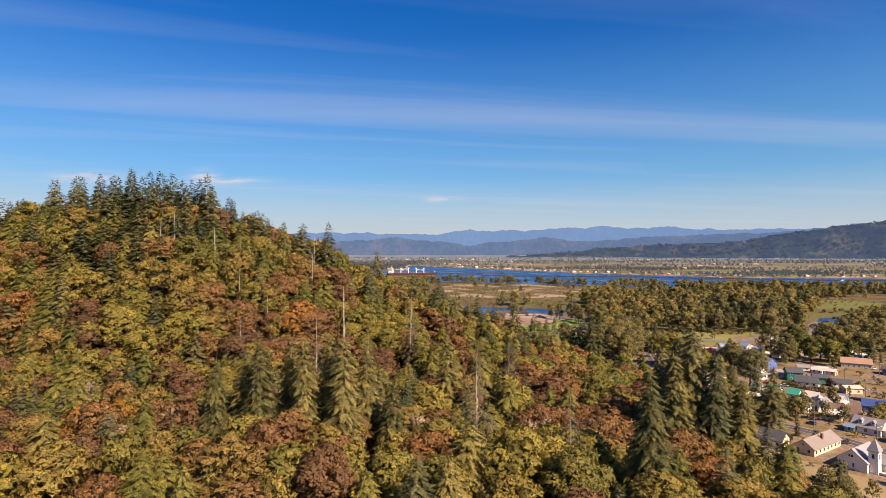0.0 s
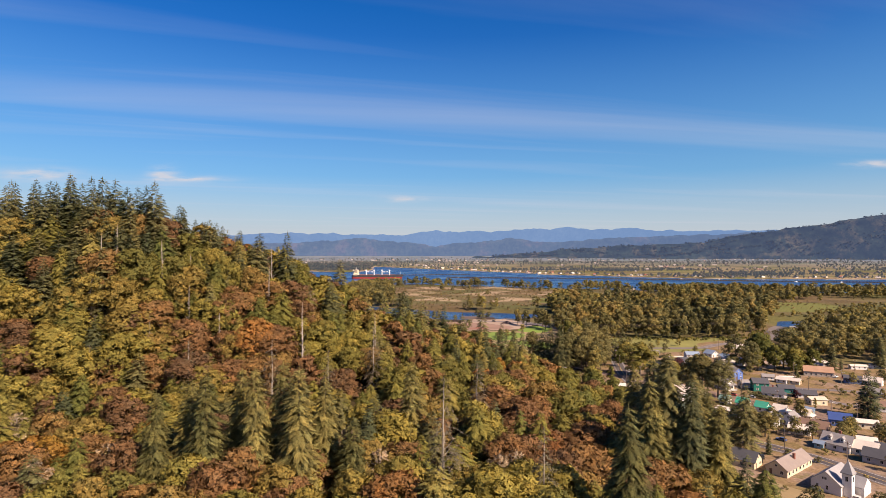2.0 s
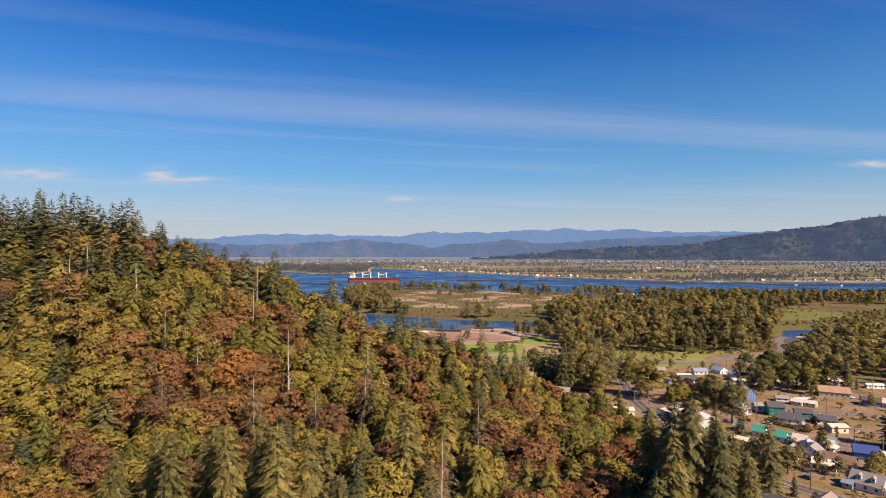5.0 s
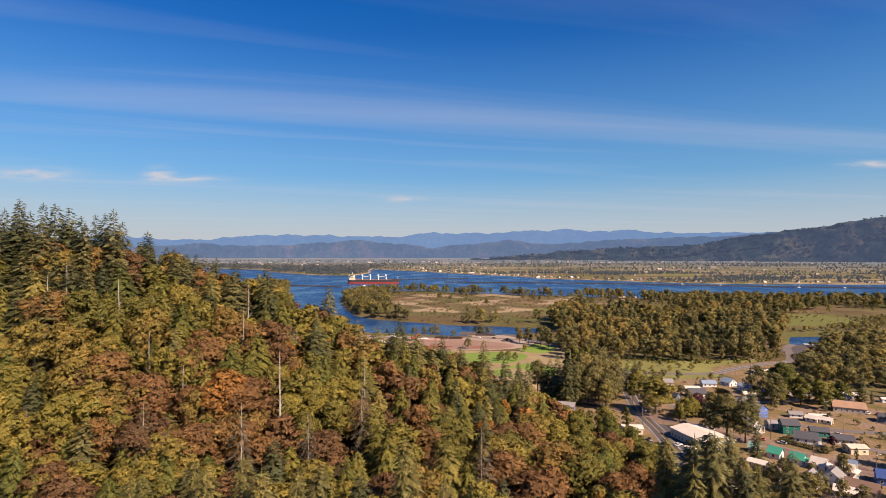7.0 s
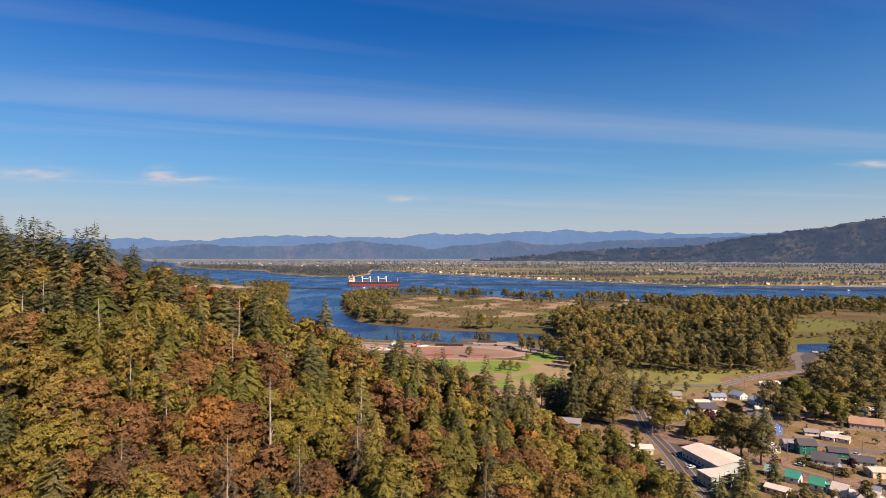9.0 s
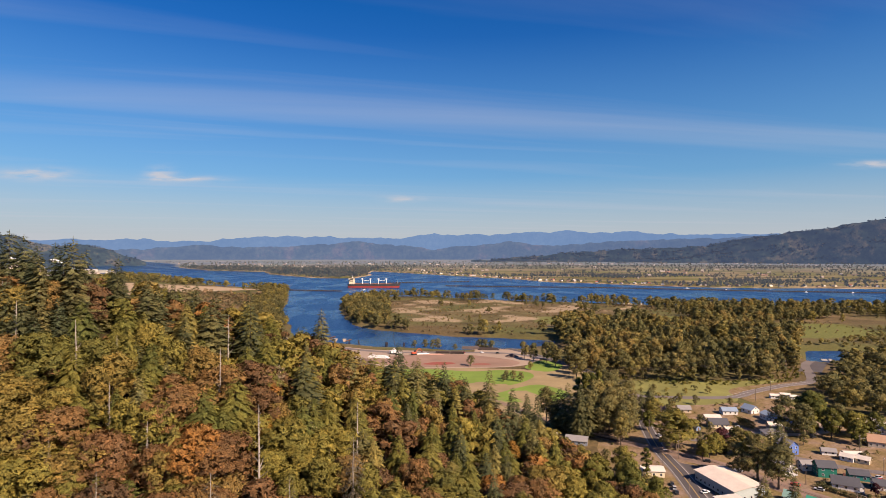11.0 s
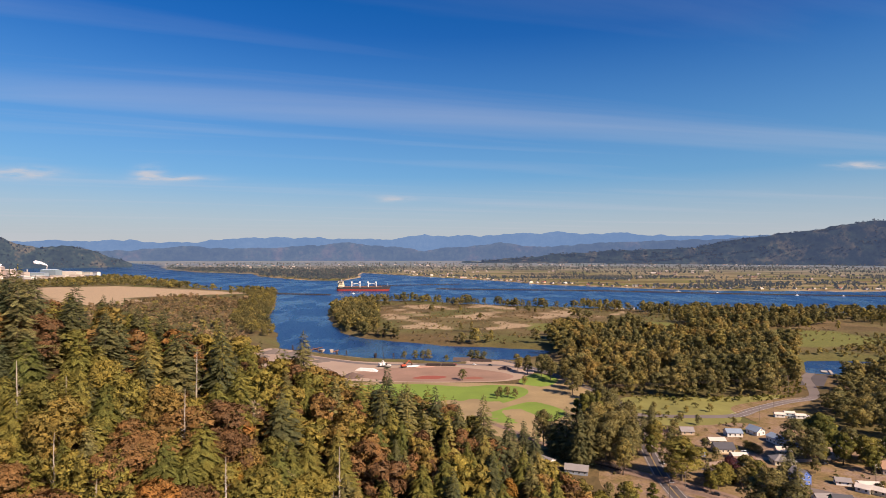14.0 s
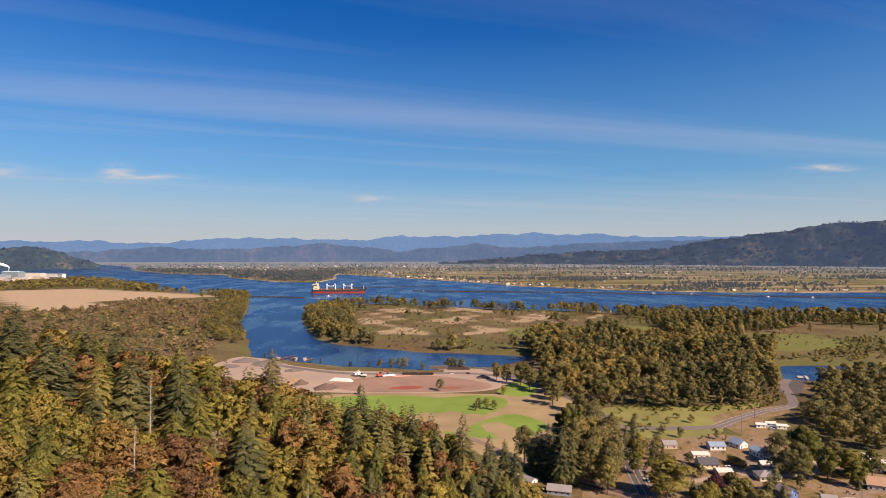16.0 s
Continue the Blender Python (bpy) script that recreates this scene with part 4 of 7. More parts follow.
def build_boats():
    for n, (x, y, s) in enumerate([(900, 2045, 1.6), (330, 2175, 1.0), (95, 2230, 1.2), (1200, 1860, 1.1), (1010, 1990, 1.0), (1330, 1830, 1.0), (-230, 2010, 0.9), (560, 2140, 0.9)]):
        boat = new("motor_boat")
        tagged(boat, "small white motor boat on the river", "boat", "boats on the river")
        bm = bmesh.new()
        prism(bm, [(-4.5, -1.5), (2.5, -1.5), (5.5, 0), (2.5, 1.5), (-4.5, 1.5)], 1.2, -0.3, 0.18)
        part("hull", bm, M_WHITE, boat)
        bm = bmesh.new()
        prism(bm, [(-1.5, -1.1), (1.5, -1.1), (2.2, 0), (1.5, 1.1), (-1.5, 1.1)], 1.2, 2.9, 0.2)
        part("cabin", bm, M_WHITE, boat)
        boat.matrix_basis = pose(x, y, 0, 0, 0, 160 + n * 7) @ Matrix.Scale(s * 1.1, 4)


build_boats()
M_PILE = plain("wet_timber", (0.050, 0.036, 0.032), 0.8)


def build_piles():
    bm = bmesh.new()
    tube(bm, (0, 0, -2), (0, 0, 4.4), 0.95, 0.85, 6)
    box(bm, -6.2, 6.2, -0.5, 0.5, 0.6, 3.4)
    first = None
    for line, count in (([(60, 2232), (239, 2183), (604, 2112), (1104, 1900), (1560, 1765)], 170), ([(-330, 2350), (-120, 2480), (160, 2560)], 36), ([(-480, 1990), (-300, 1930)], 26)):
        dike = new("pile_dike")
        tagged(dike, "long row of dark timber piles standing in the river", "pile dike")
        pts = np.array(line, float)
        run = np.r_[0, np.cumsum(np.hypot(*np.diff(pts, axis=0).T))]
        for s in np.linspace(0, run[-1], count):
            ob = part("post", bm, M_PILE, dike) if first is None else new("post", first.data)
            first = first or ob
            ob.parent = dike
            ob.matrix_basis = pose(np.interp(s, run, pts[:, 0]), np.interp(s, run, pts[:, 1]), 0, 0, 0, 0)


build_piles()


# ---- fields, yards, roads ----
M_TURF = plain("mown_turf", (0.165, 0.238, 0.034), 0.9, 0, 0.28, 0.035, 0.9, 0.02)
M_DRY = plain("dry_grass", (0.290, 0.215, 0.108), 0.95, 0, 0.35, 0.03, 0.7, 0.03)
M_ROUGH = plain("rough_grass", (0.200, 0.190, 0.052), 0.95, 0, 0.4, 0.03, 0.5, 0.06)
M_GRAVEL = plain("crushed_gravel", (0.350, 0.260, 0.190), 0.95, 0, 0.22, 0.02, 1.2, 0.03)
M_RED_DIRT = plain("red_earth", (0.270, 0.168, 0.118), 0.95, 0, 0.35, 0.03, 0.6, 0.05)
M_ASPHALT = plain("asphalt", (0.085, 0.074, 0.072), 0.85, 0, 0.25, 0.05, 1.5, 0.01)
M_OLD_ASPHALT = plain("worn_asphalt", (0.165, 0.138, 0.124), 0.9, 0, 0.25, 0.05, 1.5, 0.01)
M_LINE, M_YELLOW = plain("white_marking", (0.40, 0.37, 0.34), 0.7), plain("yellow_marking", (0.40, 0.27, 0.09), 0.7)
M_RAIL, M_TIE = plain("rail_steel", (0.22, 0.18, 0.16), 0.4, 0.8), plain("old_ties", (0.10, 0.075, 0.055), 0.9)
M_BALLAST = plain("brown_ballast", (0.230, 0.155, 0.115), 0.95, 0, 0.25, 0.1, 1.5, 0.03)


def lots():
    """Trodden lots: dry grass, weeds, bare earth and gravel in patches."""
    m, n, l, b = material("town_lots", 0.95, 0, 0.0)
    r = ramp_node(n, [(0.28, (0.100, 0.098, 0.034)), (0.40, (0.175, 0.128, 0.060)), (0.52, (0.225, 0.155, 0.092)), (0.64, (0.235, 0.172, 0.132)), (0.74, (0.118, 0.108, 0.040))])
    l.new(noise_at(n, l, 0.055, 6, rough=0.6), r.inputs[0])
    f = ramp_node(n, [(0.3, (0.65, 0.65, 0.65)), (0.7, (1.2, 1.2, 1.2))])
    l.new(noise_at(n, l, 0.9, 4), f.inputs[0])
    l.new(blend(n, l, 1.0, r.outputs[0], f.outputs[0], "MULTIPLY"), b.inputs["Base Color"])
    return m


M_LOTS = lots()


def curve_through(pts, per=6, closed=False):
    """A smooth line through plan points."""
    p = [Vector((x, y)) for x, y in pts]
    k, out = len(p), []
    for i in range(k if closed else k - 1):
        a, b, c, d = (p[(i + j) % k] if closed else p[min(max(i + j, 0), k - 1)] for j in (-1, 0, 1, 2))
        for s in range(per):
            t = s / per
            q = 0.5 * (2 * b + (c - a) * t + (2 * a - 5 * b + 4 * c - d) * t * t + (3 * b - a - 3 * c + d) * t ** 3)
            out.append((q.x, q.y))
    return out if closed else out + [(p[-1].x, p[-1].y)]


def sheet(name, label, pts, mat, lift, category="ground", per=5, cuts=2):
    """A flat piece of ground over a rounded outline, laid on the land."""
    bm = bmesh.new()
    bm.faces.new([bm.verts.new((x, y, 0)) for x, y in curve_through(pts, per, True)])
    bmesh.ops.triangulate(bm, faces=bm.faces[:])
    for _ in range(cuts):
        bmesh.ops.subdivide_edges(bm, edges=[e for e in bm.edges if e.calc_length() > 12], cuts=1)
        bmesh.ops.triangulate(bm, faces=[f for f in bm.faces if len(f.verts) > 3])
    co = np.array([v.co[:] for v in bm.verts])
    for v, z in zip(bm.verts, at_ground(co[:, 0], co[:, 1])):
        v.co.z = max(z, 0.5) + lift
    return tagged(part(name, bm, mat), label, category, kind="structure")


def ribbon(name, label, pts, width, mat, lift, offset=0.0, dash=None, parent=None, kind="structure", per=8):
    """A strip along a line: a road, a marking, a rail."""
    line = curve_through(pts, per)
    bm = bmesh.new()
    run, last = 0.0, None
    for i, (x, y) in enumerate(line):
        a, b = line[max(i - 1, 0)], line[min(i + 1, len(line) - 1)]
        d = Vector((b[0] - a[0], b[1] - a[1])).normalized()
        n = Vector((-d.y, d.x))
        z = float(at_ground([x], [y])[0]) + lift
        pair = [bm.verts.new((x + n.x * (offset + s * width / 2), y + n.y * (offset + s * width / 2), max(z, 0.6))) for s in (-1, 1)]
        if last:
            run += (Vector((x, y)) - Vector(line[i - 1])).length
            if not dash or int(run / dash) % 2 == 0:
                bm.faces.new((last[0], pair[0], pair[1], last[1]))
        last = pair
    bmesh.ops.delete(bm, geom=[v for v in bm.verts if not v.link_faces], context="VERTS")
    ob = part(name, bm, mat, parent)
    return tagged(ob, label, "road" if kind else "", kind=kind)


HIGHWAY = [(60, 830), (118, 730), (150, 650), (167, 590), (166, 545), (157, 500), (149, 465), (137, 409), (133, 368), (127, 325), (128, 300), (136, 281), (149, 264), (162, 246), (172, 222), (185, 190), (205, 140)]
RAMP_ROAD = [(168, 535), (200, 528), (246, 528), (272, 545), (310, 566), (345, 580), (368, 612), (395, 660), (425, 690)]
RAIL = [(40, 520), (80, 462), (115, 424), (139, 403), (160, 382), (178, 351), (191, 332), (206, 312), (222, 293), (260, 247), (320, 175)]
TOWN = [(104, 420), (150, 470), (175, 500), (240, 510), (300, 470), (345, 440), (420, 400), (420, 180), (150, 140), (112, 170), (104, 195), (118, 235), (124, 262), (112, 320), (100, 370)]

sheet("ground_town", "dry grass and bare earth of town lots", TOWN, M_LOTS, 0.06)
sheet("ground_verge", "rough green meadow beside the ramp road", [(176, 585), (174, 545), (182, 506), (238, 512), (258, 540), (300, 572), (330, 592), (260, 585), (215, 590)], M_ROUGH, 0.07)
sheet("ground_park", "dry park lawn with worn paths", [(-70, 640), (-60, 655), (0, 655), (60, 648), (99, 645), (140, 668), (158, 610), (150, 560), (120, 520), (100, 480), (85, 455), (50, 470), (25, 500), (-10, 540), (-45, 580)], M_DRY, 0.08)
sheet("ground_turf", "bright green mown playing field", [(-65, 626), (-55, 644), (-2, 646), (39, 634), (70, 640), (95, 630), (96, 604), (67, 572), (45, 588), (22, 566), (-6, 554), (-40, 591)], M_TURF, 0.14)
sheet("ground_turf_patch", "watered green patch among dry grass", [(34, 525), (54, 542), (78, 566), (98, 575), (116, 545), (100, 520), (75, 512), (45, 512)], M_TURF, 0.14)
sheet("ground_turf_corner", "green roadside grass", [(96, 652), (120, 690), (138, 668), (128, 640), (112, 632)], M_TURF, 0.14)
sheet("ground_yard", "levelled grey gravel yard beside the inlet", [(-222, 800), (-208, 862), (-170, 862), (-130, 836), (-70, 798), (-15, 790), (36, 768), (100, 760), (122, 705), (95, 662), (40, 652), (-55, 660), (-120, 680), (-190, 745)], M_GRAVEL, 0.10)
sheet("ground_red_earth", "stripped reddish earth in the yard", [(-70, 700), (-20, 730), (40, 728), (92, 690), (84, 662), (30, 656), (-40, 664)], M_RED_DIRT, 0.16)
sheet("ground_red_patch", "brick-red spoil spread on the earth", [(-10, 672), (6, 684), (26, 678), (14, 668)], plain("red_spoil", (0.27, 0.075, 0.05), 0.95), 0.22)
sheet("ground_red_patch_small", "brick-red spoil spread on the earth", [(42, 670), (54, 678), (64, 670), (54, 665)], plain("red_spoil_dull", (0.26, 0.10, 0.065), 0.95), 0.22)
sheet("ground_lot", "wide trodden gravel lot by the ramp road", [(256, 552), (300, 574), (336, 580), (330, 562), (300, 545), (285, 520), (268, 470), (256, 478), (252, 515)], M_LOTS, 0.10)
sheet("ground_shop_lot", "dark asphalt lot beside the shop", [(133, 386), (151, 374), (142, 352), (133, 330), (127, 318), (130, 345), (134, 368)], M_ASPHALT, 0.11, per=3)
sheet("ground_church_lawn", "dry mown lawn before the church", [(104, 196), (116, 228), (126, 224), (136, 212), (146, 196), (140, 180), (112, 180)], M_DRY, 0.10)
sheet("ground_ramp", "grey concrete boat ramp slanting into the pond", [(422, 694), (440, 686), (386, 622), (366, 629)], M_ASPHALT, 0.12, per=1)
ribbon("road", "two-lane asphalt highway through the town", HIGHWAY, 9.5, M_OLD_ASPHALT, 0.15)
ribbon("road_lane", "dark wheel lanes of the highway", HIGHWAY, 7.4, M_ASPHALT, 0.18)
ribbon("marking_centre", "yellow centre line of the highway", HIGHWAY, 0.45, M_YELLOW, 0.2)
for side in (-3.7, 3.7):
    ribbon("marking_edge", "white edge line of the highway", HIGHWAY, 0.3, M_LINE, 0.2, side)
ribbon("road_ramp", "worn asphalt road towards the boat ramp", RAMP_ROAD, 8.5, M_OLD_ASPHALT, 0.16)
for side in (-4, 0.5, 4.4):
    ribbon("marking_lane", "white lane line of the ramp road", RAMP_ROAD[2:6], 0.4, M_LINE, 0.2, side)
ribbon("road_back", "narrow paved back street among houses", [(163, 425), (200, 398), (232, 372), (262, 362), (330, 340), (400, 330)], 6, M_OLD_ASPHALT, 0.13)
ribbon("road_cross", "narrow paved cross street", [(232, 372), (228, 352), (238, 330), (262, 300)], 6, M_OLD_ASPHALT, 0.12)
ribbon("road_upper", "gravel lane past the long shed", [(163, 425), (205, 436), (235, 432), (262, 440), (268, 470)], 5, M_GRAVEL, 0.12)
ribbon("road_yard", "gravel haul road across the yard", [(-200, 850), (-140, 800), (-60, 750), (20, 745), (90, 735), (130, 700)], 9, M_OLD_ASPHALT, 0.2)


def build_rail():
    ribbon("track_bed", "brown ballast bed of the railway", RAIL, 9, M_BALLAST, 0.2)
    ribbon("track_bed_siding", "brown ballast bed of a siding", RAIL[3:], 5, M_BALLAST, 0.17, -6.5)
    for side in (-0.75, 0.75, -7.2, -5.8):
        ribbon("rail", "worn steel rail", RAIL[2:], 0.22, M_RAIL, 0.42, side)
    line = curve_through(RAIL[3:10], 16)
    bm = bmesh.new()
    for (x, y), (u, v) in zip(line, line[1:]):
        d = Vector((u - x, v - y))
        for k in range(max(1, int(d.length / 1.4))):
            c = Vector((x, y)) + d * (k / max(1, int(d.length / 1.4)))
            e = d.normalized()
            nrm = Vector((-e.y, e.x))
            q = [c + nrm * 1.3 + e * 0.13, c - nrm * 1.3 + e * 0.13, c - nrm * 1.3 - e * 0.13, c + nrm * 1.3 - e * 0.13]
            bm.faces.new([bm.verts.new((p.x, p.y, 5.34)) for p in q])
    tagged(part("rail_ties", bm, M_TIE), "dark timber ties under the rails", "railway", kind="stuff")


build_rail()

# ---- houses ----
WHITE, CREAM, TAN, GREY = (0.74, 0.71, 0.66), (0.70, 0.60, 0.42), (0.52, 0.40, 0.28), (0.45, 0.44, 0.43)
R_GREY, R_BROWN, R_GREEN, R_PALE, R_DARK, R_BLUE = (0.25, 0.23, 0.22), (0.20, 0.125, 0.09), (0.045, 0.30, 0.20), (0.62, 0.55, 0.47), (0.075, 0.075, 0.085), (0.22, 0.28, 0.36)
SHARED = {}


def shared(key, build, mat):
    if key not in SHARED:
        bm = bmesh.new()
        build(bm)
        bmesh.ops.recalc_face_normals(bm, faces=bm.faces[:])
        me = bpy.data.meshes.new(key)
        bm.to_mesh(me)
        bm.free()
        me.materials.append(mat)
        SHARED[key] = me
    return SHARED[key]


def window(parent, m, wide=1.2, tall=1.35):
    def rim(bm):
        box(bm, -0.62, 0.62, -0.06, 0.06, -0.70, 0.70)
    f = new("window", shared("window_frame", rim, paint((0.72, 0.70, 0.66))))
    f.parent = parent
    f.matrix_basis = m @ Matrix.Diagonal((wide / 1.24, 1, tall / 1.4, 1))
    p = new("pane", shared("window_pane", lambda bm: (box(bm, -0.50, -0.03, -0.10, 0.08, -0.58, 0.58), box(bm, 0.03, 0.50, -0.10, 0.08, -0.58, 0.58)), M_GLASS))
    p.parent = f
    return f


def gable(bm, w, l, h, r, x0=0.0, y0=0.0, z0=0.0):
    """Walls with gables at the two ends; the ridge runs along y."""
    a, b = w / 2, l / 2
    pts = [(-a, -b, 0), (a, -b, 0), (a, b, 0), (-a, b, 0), (-a, -b, h), (a, -b, h), (a, b, h), (-a, b, h), (0, -b, h + r), (0, b, h + r)]
    v = [bm.verts.new((x + x0, y + y0, z + z0)) for x, y, z in pts]
    for f in ((0, 1, 5, 8, 4), (2, 3, 7, 9, 6), (1, 2, 6, 5), (3, 0, 4, 7), (3, 2, 1, 0), (4, 8, 9, 7), (8, 5, 6, 9)):
        bm.faces.new([v[i] for i in f])


def roof_slabs(bm, w, l, h, r, over=0.5, thick=0.22, x0=0.0, y0=0.0, z0=0.0):
    a, b = w / 2 + over, l / 2 + over
    drop = r * over / (w / 2)
    for s in (-1, 1):
        lo = [(0, -b, h + r), (0, b, h + r), (s * a, b, h - drop), (s * a, -b, h - drop)]
        v = [bm.verts.new((x + x0, y + y0, z + z0 + k)) for k in (0.04, thick) for x, y, z in lo]
        for f in ((0, 1, 2, 3), (7, 6, 5, 4), (0, 4, 5, 1), (1, 5, 6, 2), (2, 6, 7, 3), (3, 7, 4, 0)):
            bm.faces.new([v[i] for i in f])


def hip(bm, w, l, h, r, over=0.6):
    a, b, k = w / 2 + over, l / 2 + over, max(0.3, l / 2 - w / 2)
    z = h - 0.15
    v = [bm.verts.new(p) for p in ((-a, -b, z), (a, -b, z), (a, b, z), (-a, b, z), (0, -k, h + r), (0, k, h + r), (-a, -b, z + 0.2), (a, -b, z + 0.2), (a, b, z + 0.2), (-a, b, z + 0.2))]
    for f in ((6, 7, 4), (7, 8, 5, 4), (8, 9, 5), (9, 6, 4, 5), (0, 1, 7, 6), (1, 2, 8, 7), (2, 3, 9, 8), (3, 0, 6, 9), (3, 2, 1, 0)):
        bm.faces.new([v[i] for i in f])


def house(x, y, rot, w, l, h, r, wall, roof, label, style="gable", porch=0, chimney=False, storeys=1, name="house", category="house", z=5.0):
    root = new(name)
    tagged(root, label, category, "houses of the town" if name == "house" else "")
    bm = bmesh.new()
    if style == "gable":
        gable(bm, w, l, h, r)
    else:
        box(bm, -w / 2, w / 2, -l / 2, l / 2, 0, h)
    walls = part("wall", bm, paint(wall, 0.7), root)
    bm = bmesh.new()
    if style == "gable":
        roof_slabs(bm, w, l, h, r)
    elif style == "hip":
        hip(bm, w, l, h, r)
    else:
        box(bm, -w / 2 - 0.25, w / 2 + 0.25, -l / 2 - 0.25, l / 2 + 0.25, h, h + 0.35)
    part("roof", bm, paint(roof, 0.75), root)
    step = 2.6
    for s in range(storeys):
        zz = 1.55 + s * 2.7
        for k in range(int(l / 3.0)):
            yy = (k + 0.5) * l / int(l / 3.0) - l / 2
            for side in (-1, 1):
                window(root, pose(side * w / 2, yy, zz, 0, 0, 90))
        for k in range(max(1, int(w / 3.2))):
            xx = (k + 0.5) * w / max(1, int(w / 3.2)) - w / 2
            for side in (-1, 1):
                if s == 0 and k == 0 and side < 0:
                    d = new("door", shared("door_leaf", lambda bm: box(bm, -0.5, 0.5, -0.07, 0.07, 0, 2.1), paint((0.16, 0.10, 0.07))))
                    d.parent = root
                    d.matrix_basis = pose(xx, side * l / 2, 0.1)
                else:
                    window(root, pose(xx, side * l / 2, zz))
    if style == "gable" and r > 1.8:
        for side in (-1, 1):
            window(root, pose(0, side * l / 2, h + r * 0.35), 0.8, 0.9)
    if porch:
        bm = bmesh.new()
        b = -l / 2
        v = [bm.verts.new(p) for p in ((-w / 2, b, h), (w / 2, b, h), (w / 2, b - porch, h - 0.6), (-w / 2, b - porch, h - 0.6), (-w / 2, b, h + 0.2), (w / 2, b, h + 0.2), (w / 2, b - porch, h - 0.4), (-w / 2, b - porch, h - 0.4))]
        for f in ((3, 2, 1, 0), (4, 5, 6, 7), (0, 1, 5, 4), (1, 2, 6, 5), (2, 3, 7, 6), (3, 0, 4, 7)):
            bm.faces.new([v[i] for i in f])
        part("porch_roof", bm, paint(roof, 0.75), root)
        for k in (-1, 0, 1):
            bm = bmesh.new()
            xx = k * (w / 2 - 0.2)
            box(bm, xx - 0.1, xx + 0.1, b - porch + 0.1, b - porch + 0.3, 0, h - 0.55)
            part("porch_post", bm, paint(wall, 0.7), root)
        bm = bmesh.new()
        box(bm, -w / 2, w / 2, b - porch, b, 0, 0.4)
        part("porch_deck", bm, paint(GREY), root)
    if chimney:
        bm = bmesh.new()
        box(bm, w * 0.18, w * 0.18 + 0.8, -0.5, 0.5, h * 0.8, h + r + 1.0)
        part("chimney", bm, paint((0.26, 0.11, 0.08), 0.9), root, "red brick chimney")
    root.matrix_basis = pose(x, y, z + 0.1, 0, 0, rot)
    return root


